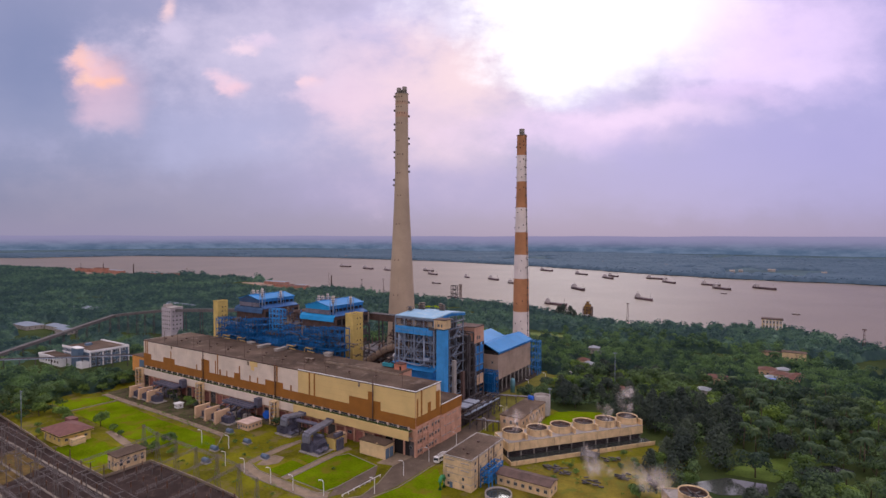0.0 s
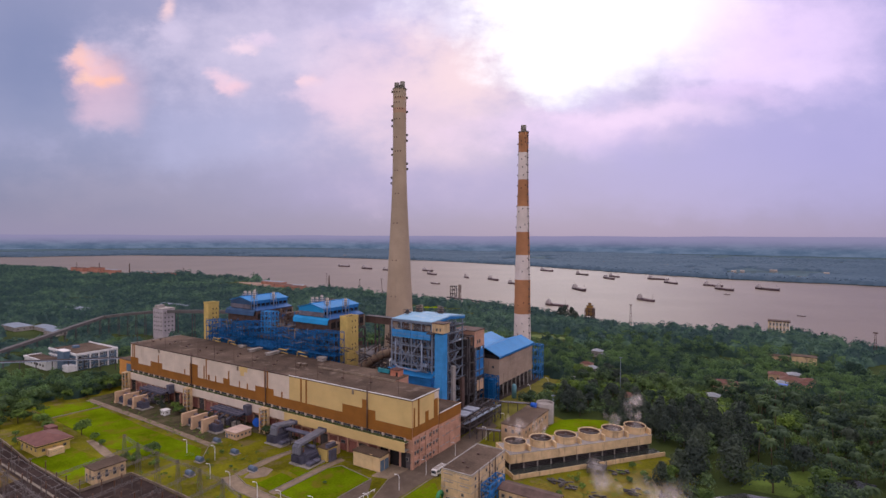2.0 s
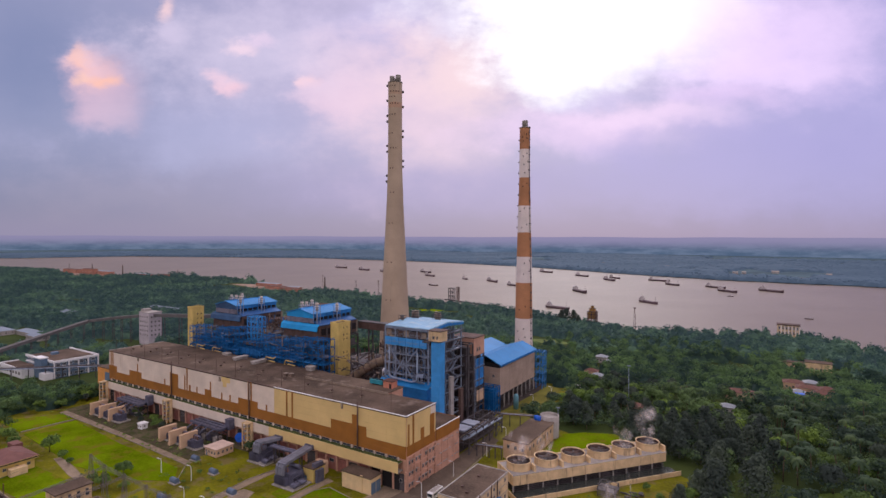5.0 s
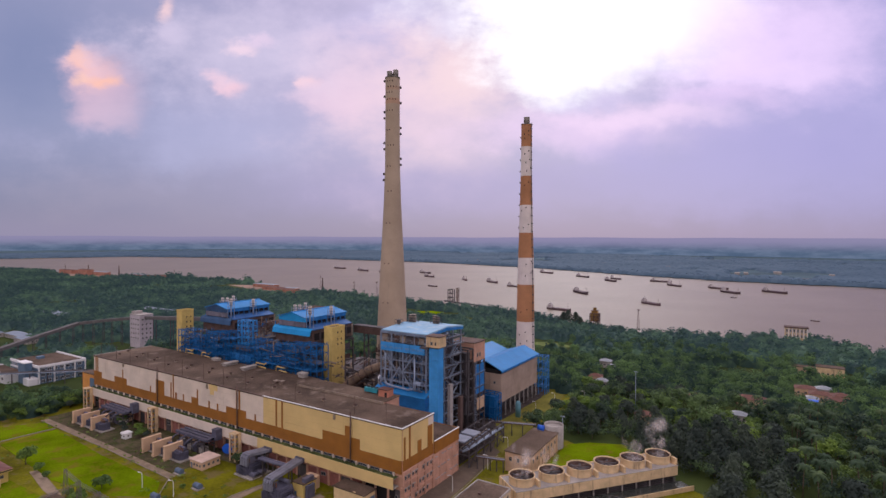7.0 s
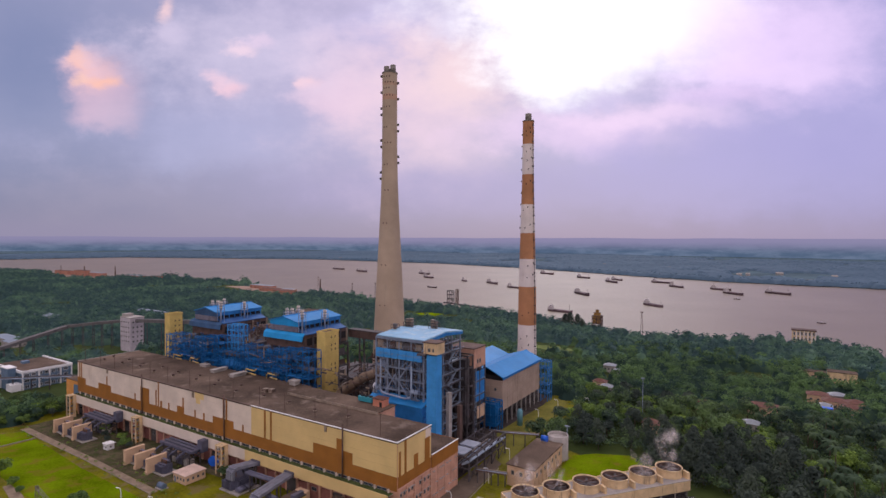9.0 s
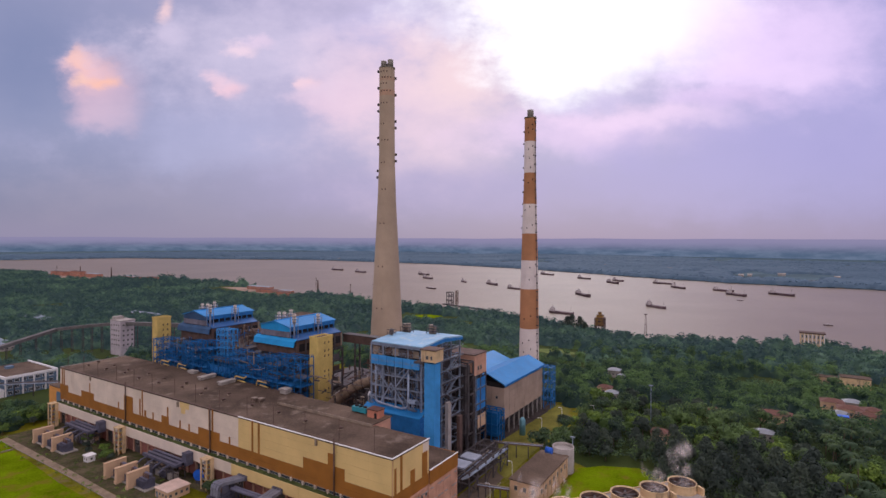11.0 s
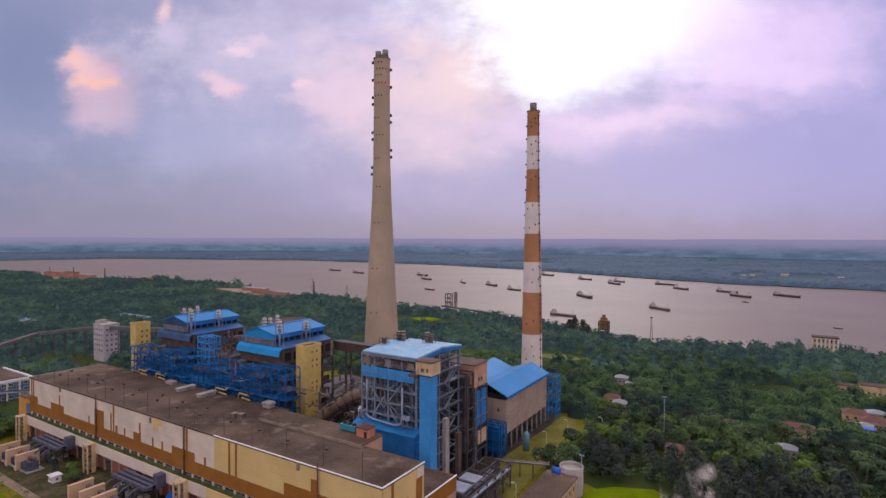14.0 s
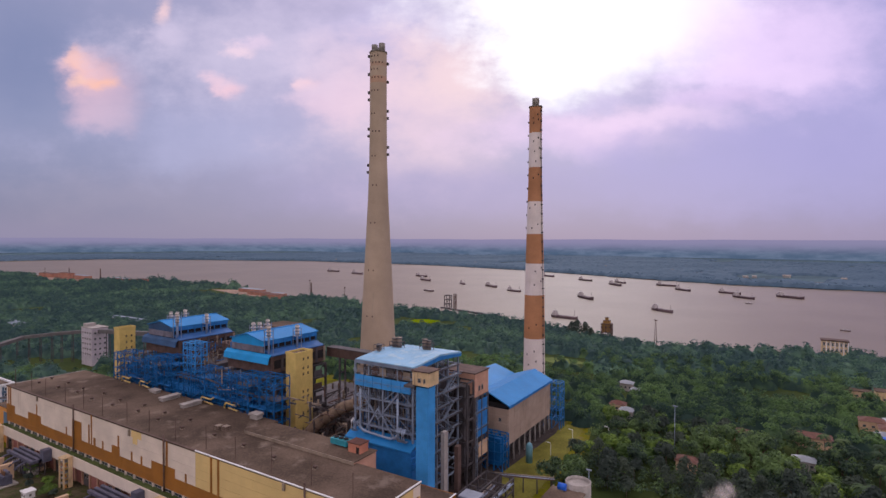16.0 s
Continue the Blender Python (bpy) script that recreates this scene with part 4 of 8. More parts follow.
for i in range(11):
    x = -45.5 + i * 2.1
    bm = B()
    tube(bm, [(x, 48.6, 27), (x, 48.6, 44.5)], 0.34, 8)
    part("riser_pipe", bm, (lagging, steel, rust)[i % 3], b3, "sooty riser pipe")
bm = B()
tube(bm, [(-43, 44.6, 44), (-43, 44.6, 31), (-42, 44.2, 29.8), (-39.5, 44.2, 29.2), (-29, 44.2, 28.6), (-26.6, 44.2, 29.4), (-26, 44.6, 31), (-26, 44.6, 43)], 0.42, 10)
part("steam_main", bm, steel, b3, "bright lagged steam pipe loop")
for x in (-45.2, -24.6, -22.6):
    for k in range(2):
        bm = B()
        tube(bm, [(x + k * 0.9, 44.2, 32.5), (x + k * 0.9, 43.2, 33.4), (x + k * 0.9, 42.3, 32.6), (x + k * 0.9, 42.2, 30), (x + k * 0.9, 43.2, 29.0), (x + k * 0.9, 44.4, 28.9)], 0.34, 8)
        part("pipe_bend", bm, M("bright_lagging", (0.55, 0.55, 0.56), 0.4, 0.08, 0.5, 4, metal=0.5) if x == -45.2 and not k else steel, b3, "pale steam pipe bend")
bm = B()
beam(bm, (-44, 45.6, 44), (-35.5, 45.6, 34), 0.5)
beam(bm, (-27, 45.6, 44), (-35.5, 45.6, 34), 0.5)
beam(bm, (-42, 45.6, 28), (-35.5, 45.6, 38), 0.5)
beam(bm, (-28, 45.6, 28), (-35.5, 45.6, 38), 0.5)
part("diagonal_bracing", bm, steel, b3)
bm = B()
profile(bm, [(47.5, 28.9), (42.5, 26.5), (42.4, 26.1), (47.5, 28.4)], "x", -48.6, -18.8)
part("skirt_roof", bm, blue_roof, b3, "sloping blue sheet roof over the lower casing")
part("lower_casing", boxed((-47.8, -19.4, 43.2, 47.0, 10, 26.0)), blue, b3, "blue sheet lower casing")
for i in range(3):
    part("louvre", boxed((-19.5, -18.9, 43.4, 46.6, 17.4 + i * 2.4, 19.2 + i * 2.4)), blue, b3)
for z in (20, 26, 31, 36, 41, 46, 50):
    part("platform", boxed((-22.2, -19.2, 46.5, 78, z - 0.12, z + 0.05)), dark_steel, b3, "grating platform")
    bm = B()
    railing(bm, [(-19.2, 46.5), (-19.2, 78)], z, step=3.0)
    part("handrail", bm, steel, b3)
    bm = B()
    railing(bm, [(-46.5, 44.9), (-21, 44.9)], z + 0.3, step=3.0)
    part("handrail", bm, steel, b3)
for k, (y0, y1) in enumerate(((52, 60), (64, 72))):
    for j, z in enumerate((14, 20, 26, 31, 36, 41)):
        bm = B()
        beam(bm, (-19.6, y0 if j % 2 else y1, z), (-19.6, y1 if j % 2 else y0, z + 5.5), 0.9, 0.25)
        part("stair_flight", bm, steel, b3)
for x, y, h, r in ((-43.4, 66, 4.4, 1.0), (-41.2, 66, 4.8, 1.0), (-31.6, 70, 4.4, 1.0), (-30, 70.5, 3.6, 0.8), (-44.2, 57, 2.4, 0.9)):
    v = thing("roof_stack", (x, y, 55), "soot-streaked steam vent stack on the boiler roof", "vent stack", "vent stacks on the boiler roof")
    bm = B()
    tube(bm, [(x, y, 55.2), (x, y, 55.2 + h)], r, 12)
    part("shaft", bm, lagging, v)
    for k in range(3):
        bm = B()
        turned_solid(bm, x, y, [(r + 0.25, 56.5 + h * k / 3.4), (r + 0.25, 56.9 + h * k / 3.4)], 12)
        part("ring", bm, dark_steel, v)
    bm = B()
    for sx, sy in ((-1, -1), (1, -1), (1, 1), (-1, 1)):
        beam(bm, (x + sx * (r + 0.5), y + sy * (r + 0.5), 55.1), (x + sx * (r + 0.5), y + sy * (r + 0.5), 58.2), 0.16)
    for z in (56.6, 58.2):
        for (ax, ay), (bx, by) in (((-1, -1), (1, -1)), ((1, -1), (1, 1)), ((1, 1), (-1, 1)), ((-1, 1), (-1, -1))):
            beam(bm, (x + ax * (r + 0.5), y + ay * (r + 0.5), z), (x + bx * (r + 0.5), y + by * (r + 0.5), z), 0.13)
    part("cage", bm, dark_steel, v)
# lift shaft
lift = thing("lift_shaft", (-12.3, 43, 0), "tall sky-blue lift shaft with a tan machine room on top", "lift shaft")
for i in range(10):
    part("cladding_sheet", boxed((-15.3, -10.6, 40.4, 44.8, i * 5.0 + 0.02, i * 5.0 + 4.98)), blue_light, lift)
part("machine_room", boxed((-16.4, -9.9, 39.8, 45.8, 50.6, 55.2)), old_cream, lift, "stained tan machine room")
part("machine_room_roof", boxed((-16.8, -9.5, 39.4, 46.2, 55.2, 55.6)), rust, lift)
part("balcony", boxed((-19.8, -15.6, 39.6, 45, 49.4, 50.2)), dark_steel, lift)
window(lift, -13.6, 39.78, 51.6, 1.2, 1.5, "-y")
window(lift, -11.6, 39.78, 51.6, 0.8, 1.5, "-y")
# flue ducts at the foot
for i, (x, y, w) in enumerate(((-12.6, 54, 1.5), (-11.8, 62, 1.5))):
    d = thing("upright_duct", (x, y, 0), "tall plain grey duct standing beside the boiler", "duct")
    part("shaft", boxed((x - w / 2, x + w / 2, y - 1.2, y + 1.2, 0, 31.5 - i * 7.5)), concrete_grey if i == 0 else rust, d)
# bunker bay
bk = thing("bunker_tower", (-23, 90, 0), "dark steel coal bunker tower with a pink concrete top", "bunker tower")
framework(bk, dark_steel, -30, -17.2, 84.7, 96, 0, [7, 14, 21, 28, 35], 3, 2, 0.55, seed=9)
part("bunker", boxed((-28.5, -18.4, 86, 95, 9, 35)), dark_steel, bk, "sooty bunker casing")
part("house", boxed((-31, -16.9, 84.5, 96.2, 35, 44.5)), pink, bk, "pink and rust-stained concrete house")
part("house_roof", boxed((-31.4, -16.5, 84.1, 96.6, 44.5, 44.9)), rust, bk)
for y in (88.0, 90.6):
    window(bk, -16.88, y, 37.0, 1.5, 2.2, "+x")
for x in (-28, -24.5, -20):
    window(bk, x, 84.46, 36.5, 1.3, 2.2, "-y")
part("blue_screen", boxed((-17.3, -17.0, 86.5, 95.5, 18, 33)), blue, bk, "blue sheeted bay")
part("tan_panel", boxed((-17.3, -16.95, 88, 95.8, 9.5, 15.5)), peach, bk)
for z in (14, 21, 28):
    bm = B()
    railing(bm, [(-31, 84.2), (-16.6, 84.2), (-16.6, 96)], z, step=2.6)
    part("handrail", bm, steel, bk)
bm = B()
for i in range(13):
    beam(bm, (-16.6, 84.9, 4 + i * 2.4), (-16.6, 86.2, 4 + i * 2.4), 0.14)
beam(bm, (-16.6, 84.9, 2), (-16.6, 84.9, 35), 0.16)
beam(bm, (-16.6, 86.2, 2), (-16.6, 86.2, 35), 0.16)
part("ladder", bm, steel, bk)
# lattice between boiler and bunker
mill = thing("mill_bay", (-30, 82, 0), "dark open mill bay between boiler and bunker", "mill bay")
framework(mill, dark_steel, -44, -17.5, 78.9, 84.2, 0, [9, 18, 27, 36, 42], 4, 1, 0.5, seed=12)
part("casing", boxed((-43, -19, 79.6, 83.8, 8, 40)), dark_steel, mill)

# ---------------------------------------------------------------- precipitator with an M-shaped roof
esp_panel = M("dusty_tan_sheet", (0.36, 0.27, 0.215), 0.8, 0.12, 0.12, 3.0, 0.15, stain=(0.22, 0.16, 0.13), stain_at=0.56, streak=True, ob_rand=0.06)
esp = thing("precipitator", (-34, 135, 0), "precipitator house of tan panels under a twin-ridged blue roof", "precipitator")
bm = B()
profile(bm, [(-12.6, 25.6), (-12.6, 26.1), (-22.4, 30.6), (-34, 26.6), (-45.6, 30.6), (-55.6, 26.1), (-55.6, 25.6), (-45.6, 30.1), (-34, 26.1), (-22.4, 30.1)], "y", 108, 161.2)
part("roof", bm, blue_roof, esp, "bright blue twin-ridged sheet roof")
part("fascia", boxed((-12.7, -12.4, 108, 161.2, 24.9, 26.0)), blue, esp)
# solid block, coloured near-black for the shade below the roof
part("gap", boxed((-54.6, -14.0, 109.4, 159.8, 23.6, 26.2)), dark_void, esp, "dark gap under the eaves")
for i in range(8):
    for j in range(5):
        y0, z0 = 109.2 + i * 6.4, 8.2 + j * 3.15
        part("wall_panel", boxed((-14.0, -13.55, y0 + 0.08, y0 + 6.32, z0 + 0.05, z0 + 3.1)), esp_panel, esp)
for i in range(6):
    for j in range(5):
        x0, z0 = -54.4 + i * 6.75, 8.2 + j * 3.15
        part("wall_panel", boxed((x0 + 0.08, x0 + 6.67, 109.0, 109.5, z0 + 0.05, z0 + 3.1)), esp_panel, esp)
part("core", boxed((-54.4, -14.0, 109.5, 159.8, 8.2, 23.9)), lagging, esp)
for x in (-33, -24.5, -17.5):
    window(esp, x, 108.96, 18.2, 1.4, 1.6, "-y")
for i in range(8):
    y = 112.4 + i * 6.3
    bm = B()
    for a, b in (((-16.8, y - 2.9), (-16.8, y + 2.9)),):
        r1 = [bm.verts.new(p) for p in ((-19.6, y - 3, 8.2), (-14.0, y - 3, 8.2), (-14.0, y + 3, 8.2), (-19.6, y + 3, 8.2))]
        r2 = [bm.verts.new(p) for p in ((-17.2, y - 0.4, 3.2), (-16.4, y - 0.4, 3.2), (-16.4, y + 0.4, 3.2), (-17.2, y + 0.4, 3.2))]
        bm.faces.new(r2[::-1])
        for k in range(4):
            bm.faces.new((r1[k], r1[(k + 1) % 4], r2[(k + 1) % 4], r2[k]))
    part("hopper", bm, dark_steel, esp, "dark ash hopper")
for i in range(9):
    y = 109.4 + i * 6.28
    for x in (-13.9, -53.8):
        bm = B()
        beam(bm, (x, y, 0), (x, y, 8.2), 0.55)
        part("support", bm, concrete_grey, esp)
    for y1 in ((y, y + 6.2) if i < 8 else ()):
        bm = B()
        beam(bm, (-13.9, y1, 0.3), (-13.9, y + 3.1, 8.0), 0.2)
        part("brace", bm, dark_steel, esp)
part("inner_wall", boxed((-50, -24, 111, 158, 0, 8.2)), dark_steel, esp)
bs = thing("scaffold_tower", (-12, 166, 0), "blue steel stair frame behind the precipitator", "stair frame")
framework(bs, blue, -22, -9, 162.4, 169, 0, [5, 10, 15, 20, 24], 3, 2, 0.3, seed=21)
bs = thing("scaffold_tower", (-17, 103, 0), "blue steel stair frame beside the precipitator", "stair frame")
framework(bs, blue_frame, -24, -12, 100, 106, 0, [4, 8, 12, 15], 3, 2, 0.35, seed=22)
part("casing", boxed((-22.5, -13.5, 101, 105, 2, 13.5)), blue_frame, bs)
# tubes, hangers and cable trays crowding the open front
rnd = random.Random(91)
for mat, n in ((steel, 170), (dark_steel, 150), (blue, 60)):
    bm = B()
    for q in range(n):
        x, y, z = -46 + rnd.random() * 25, 46.2 + rnd.random() * 3.6, 26 + rnd.random() * 19
        if q % 3 == 0:
            beam(bm, (x, y, z), (min(-21, x + rnd.uniform(2, 7)), y, z), rnd.uniform(0.08, 0.2))
        else:
            beam(bm, (x, y, z), (x, y, min(45, z + rnd.uniform(2, 9))), rnd.uniform(0.08, 0.22))
    for q in range(n // 2):
        y, z = 46.5 + rnd.random() * 29, 8 + rnd.random() * 44
        x = -23.5 + rnd.random() * 3.6
        e = (x, min(77, y + rnd.uniform(1.5, 6)), z) if q % 2 else (x, y, min(53, z + rnd.uniform(2, 6)))
        beam(bm, (x, y, z), e, rnd.uniform(0.08, 0.22))
    part("tubework", bm, mat, b3, "crowded tubes and hangers", kind="stuff")
# duct from bunker bay to the precipitator
bm = boxed((-42, -26, 96.5, 109.0, 12, 22))
solid("flue_duct", bm, dark_steel, "sooty rectangular flue duct between the houses", "duct")


# ---------------------------------------------------------------- twin boilers with blue roofs
def boiler(dx, seed, dull, body=0.0, end=-83.4):
    """The one beside the yellow stair tower stands at dx = 0; body shifts the house against its gallery."""
    bo = thing("boiler_house", (-110 + dx, 62, 0), "boiler house with a tiered deep-blue roof over sooty open floors" if dull else "boiler house with a tiered bright-blue roof over sooty open floors", "boiler house", "twin blue-roofed boilers")
    gable, low = (slate_roof, slate_roof) if dull else (blue_vivid, blue_vivid)
    X = lambda x: x + dx + body
    MID, HALF = -107.6, 10.9
    for i in range(11):
        y0, y1 = 45.4 + i * 2.9, 45.4 + (i + 1) * 2.9
        for s in (-1, 1):
            bm = B()
            e, r = X(MID + s * HALF), X(MID)
            profile(bm, [(e, 55.4), (e, 55.8), (r, 58.3), (r, 57.9)] if s < 0 else [(r, 57.9), (r, 58.3), (e, 55.8), (e, 55.4)], "y", y0 + 0.015, y1 - 0.015)
            part("roof_sheet", bm, blue_roof, bo)
    part("ridge_cap", boxed((X(MID - 0.5), X(MID + 0.5), 45.3, 77.4, 58.15, 58.5)), blue_roof, bo)
    bm = B()
    profile(bm, [(X(MID - HALF + 0.5), 53.4), (X(MID + HALF - 0.5), 53.4), (X(MID + HALF - 0.5), 55.3), (X(MID), 57.8), (X(MID - HALF + 0.5), 55.3)], "y", 46.0, 46.4)
    part("gable", bm, gable, bo, "blue sheeted gable")
    # solid block; near-black colour stands in for shade between the posts
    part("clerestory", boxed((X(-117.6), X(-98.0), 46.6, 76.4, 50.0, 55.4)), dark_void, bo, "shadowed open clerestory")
    for i in range(10):
        x = X(-117.9) + i * 2.06
        part("louvre_panel", boxed((x, x + 1.9, 45.9, 46.3, 50.7, 53.3)), grey_louvre, bo, "grey louvred panel")
    for i in range(9):
        y = 46.6 + i * 3.7
        part("post", boxed((X(-97.5), X(-97.1), y - 0.18, y + 0.18, 51.0, 55.4)), blue, bo)
    for i in range(6):
        y = 46.6 + i * 5.0
        part("side_panel", boxed((X(-97.4), X(-97.0), y, y + 4.9, 53.7, 55.3)), blue, bo, "blue sheet below the eaves")
        part("sill_panel", boxed((X(-97.5), X(-97.1), y, y + 4.9, 51.2, 52.0)), slate_roof, bo)
    for s, x0, x1 in ((-1, -117.8, -121.4), (1, -97.0, -92.4)):
        for i in range(6):
            y0 = 46.4 + i * 5.0
            bm = B()
            pr = [(X(x0), 51.6), (X(x1), 49.9), (X(x1), 49.5), (X(x0), 51.1)]
            profile(bm, pr, "y", y0, y0 + 4.97)
            part("lower_roof_sheet", bm, lean_blue if s > 0 else blue, bo, "dull blue lean-to roof sheet")
    for i in range(6):
        x0 = X(-121.6) + i * 4.8
        bm = B()
        profile(bm, [(46.4, 50.4), (44.8, 49.2), (44.3, 46.6), (44.6, 46.5), (45.2, 48.9), (46.4, 49.9)], "x", x0 + 0.02, x0 + 4.78)
        part("apron_sheet", bm, low, bo, "blue sloping front apron")
    part("upper_floor", boxed((X(-121.2), X(-93.0), 46.4, 78, 42.2, 49.4)), rust, bo, "rust-stained upper floor wall")
    for i in range(6):
        # near-black slabs on the wall, painted as shaded openings
        part("upper_opening", boxed((X(-93.05), X(-92.8), 48 + i * 5.0, 51.4 + i * 5.0, 44.0, 47.6)), dark_void, bo)
        part("upper_stain_panel", boxed((X(-93.02), X(-92.7), 51.7 + i * 5.0, 52.8 + i * 5.0, 42.4, 49.0)), lagging if i % 2 else dark_steel, bo)
    part("furnace", boxed((X(-121), X(-97), 49, 76, 2, 42.2)), dark_steel, bo)
    framework(bo, dark_steel, X(-125), X(-92.8), 43, 78, 0, [15, 22, 29, 35, 41], 4, 4, 0.6, seed=seed, bracing=0.6)
    for z in (22, 29, 35, 41):
        part("floor", boxed((X(-124.9), X(-92.9), 43.2, 77.8, z - 0.2, z)), dark_steel, bo)
        for i in range(5):
            y = 44.5 + i * 6.5
            part("side_panel", boxed((X(-93.1), X(-92.6), y, y + 5.0, z - 5.2 + (i % 2), z - 1.8 - (i % 3) * 0.6)), (rust, dark_steel, lagging, rust)[(i + z) % 4], bo)
        bm = B()
        railing(bm, [(X(-92.4), 43), (X(-92.4), 78)], z, step=3.0)
        part("handrail", bm, dark_steel, bo)
    for x, y, h, foot in ((-118.5, 58, 7.4, 49.9), (-118.5, 61.5, 7.0, 49.9), (-118.5, 66, 7.8, 49.9), (-95.4, 47.2, 9.4, 50.6), (-95.4, 63, 7.6, 50.6)):
        s = thing("vent_stack", (X(x), y, 55), "ringed grey steam vent stack on the blue roof", "vent stack", "vent stacks on the twin boilers")
        top = 53.0 + h
        bm = B()
        tube(bm, [(X(x), y, top - 4.6), (X(x), y, top)], 0.8, 10)
        part("drum", bm, concrete_grey, s)
        bm = B()
        tube(bm, [(X(x), y, foot), (X(x), y, top - 4.6)], 0.4, 8)
        part("riser", bm, steel, s)
        for sx, sy in ((-1, -1), (1, -1), (1, 1), (-1, 1)):
            part("leg", boxed((X(x) + sx * 1.25 - 0.12, X(x) + sx * 1.25 + 0.12, y + sy * 1.25 - 0.12, y + sy * 1.25 + 0.12, foot, top - 1.4)), steel, s)
        for j in range(3):
            bm = B()
            turned_solid(bm, X(x), y, [(1.0, top - 3.9 + j * 1.4), (1.0, top - 3.3 + j * 1.4)], 10)
            part("ring", bm, white_clad, s)
        for z in (top - 5.0, top - 2.6):
            part("landing", boxed((X(x) - 1.5, X(x) + 1.5, y - 1.5, y + 1.5, z, z + 0.15)), steel, s)
    X = lambda x: x + dx
    # blue pipe gallery in front, in uneven bays
    ga = thing("pipe_gallery", (-110 + dx, 38, 0), "dense deep-blue steel pipe gallery before the boiler", "pipe gallery", "pipe galleries of the twin boilers")
    rnd = random.Random(seed)
    BAYS = ((-129, -119.5, 33.6, 43, 42.5), (-119.5, -110, 35.4, 42.6, 38.5), (-110, -101, 34.6, 42.6, 40.6), (-101, -91, 33.2, 43.4, 43.6), (-91, end, 35.5, 43.4, 44.4))
    for k, (a, b, c, d, top) in enumerate(BAYS):
        lv = [27 + (top - 27) * j / 4 + (rnd.uniform(-0.7, 0.7) if 0 < j < 4 else 0) for j in range(5)]
        framework(ga, blue_frame, X(a), X(b), c, d, 16, lv, 3 if b - a > 8 else 2, 2, 0.24, seed=seed + 40 + k, bracing=0.7)
        for z in lv[1:4]:
            if rnd.random() < 0.8:
                part("deck", boxed((X(a), X(b), c + rnd.uniform(0.5, 3), d, z, z + 0.12)), blue_frame if rnd.random() < 0.6 else dark_steel, ga)
        bm = B()
        railing(bm, [(X(a), c), (X(b), c), (X(b), d)], top, step=2.4)
        part("handrail", bm, blue_frame, ga)
        bm = B()
        beam(bm, (X(a + 1), c - 0.5, lv[1]), (X(b - 1), c - 0.5, lv[2]), 0.8, 0.2)
        part("stair_flight", bm, blue_frame, ga)
    part("main_deck", boxed((X(-129), X(-83.6), 34.4, 42.6, 32.0, 32.25)), blue, ga, "blue chequer-plate deck")
    # dark backing sheets, added to deepen the shade between the gallery bars
    for i in range(7):
        x0 = X(-128) + i * 6.2
        part("back_panel", boxed((x0, x0 + rnd.uniform(4.2, 6.0), 42.65, 42.85, 22, 35 + rnd.uniform(0, 6.5))), slate_roof if i % 3 == 1 else dark_steel, ga, "sooty sheet behind the gallery")
    for i in range(11):
        if i % 4 != 2:
            part("wind_panel", boxed((X(-128.6) + i * 4.05, X(-125.2) + i * 4.05, 39.4, 39.7, 24, 31.8)), slate_roof if i % 3 else blue, ga, "dark blue sheet panel")
    for mat, n, w0, w1 in ((blue_frame, 300, 0.1, 0.2), (blue_light, 70, 0.08, 0.15), (dark_steel, 90, 0.1, 0.3)):
        bm = B()
        for q in range(n):
            x, y = X(-129) + rnd.random() * 45, 33.4 + rnd.random() * 8.5
            z = 33.4 + rnd.random() ** 1.2 * 9.5 if q % 4 else 25 + rnd.random() * 7
            ln = rnd.uniform(1.5, 6.0)
            way = rnd.choice(((1, 0, 0), (1, 0, 0), (0, 0, 0.6), (0, 0, 0.6), (0, 1, 0), (0.7, 0, 0.5), (-0.7, 0, 0.5)))
            e = (max(X(-129), min(X(-83.6), x + way[0] * ln)), min(42.5, y + way[1] * ln), min(44.5, z + way[2] * ln))
            beam(bm, (x, y, z), e if (Vector(e) - Vector((x, y, z))).length > 0.3 else (x, y, z + 1), rnd.uniform(w0, w1))
        part("secondary_steelwork", bm, mat, ga, "maze of thin steel members", kind="stuff")
    for z, y, mat in ((33.4, 38, blue), (30.6, 39.5, dark_steel), (37.4, 40, dark_steel), (35.6, 37, blue)):
        part("casing", boxed((X(-126 + rnd.uniform(0, 5)), X(-95 + rnd.uniform(-4, 2)), y, 42.4, z - 1.1, z + 1.1)), mat, ga, "sheeted duct casing")
    for k in range(46):
        bm = B()
        x, z, ln = X(-128) + rnd.random() * 35, 25.5 + rnd.random() * 17, 2 + rnd.random() * 7
        y0 = 33.5 + rnd.random() * 6
        if k % 3:
            x1 = min(x + ln, X(-89))
            tube(bm, [(x, y0, z), (x1, y0, z + rnd.uniform(-1.2, 1.2))], rnd.uniform(0.1, 0.32), 5)
        else:
            tube(bm, [(x, y0, z - ln * 0.5), (x, y0, min(44.5, z + ln * 0.5))], rnd.uniform(0.1, 0.3), 5)
        part("pipe", bm, (blue_frame, blue_frame, steel, dark_steel, lagging)[k % 5], ga)
    for x0 in (-121.5, -105.5):
        bm = B()
        tube(bm, [(X(x0), 33.2, 28.0), (X(x0), 33.2, 30.8), (X(x0) + 0.9, 33.2, 31.8), (X(x0) + 7, 33.2, 31.5), (X(x0) + 8, 33.6, 32.4)], 0.34, 10)
        part("bent_pipe", bm, pipe_yellow, ga, "tan lagged pipe bend")
        bm = B()
        tube(bm, [(X(x0) + 2.4, 33.2, 30.0), (X(x0) + 8, 33.2, 29.7)], 0.34, 10)
        part("bent_pipe", bm, pipe_yellow, ga, "tan lagged pipe")
    return bo


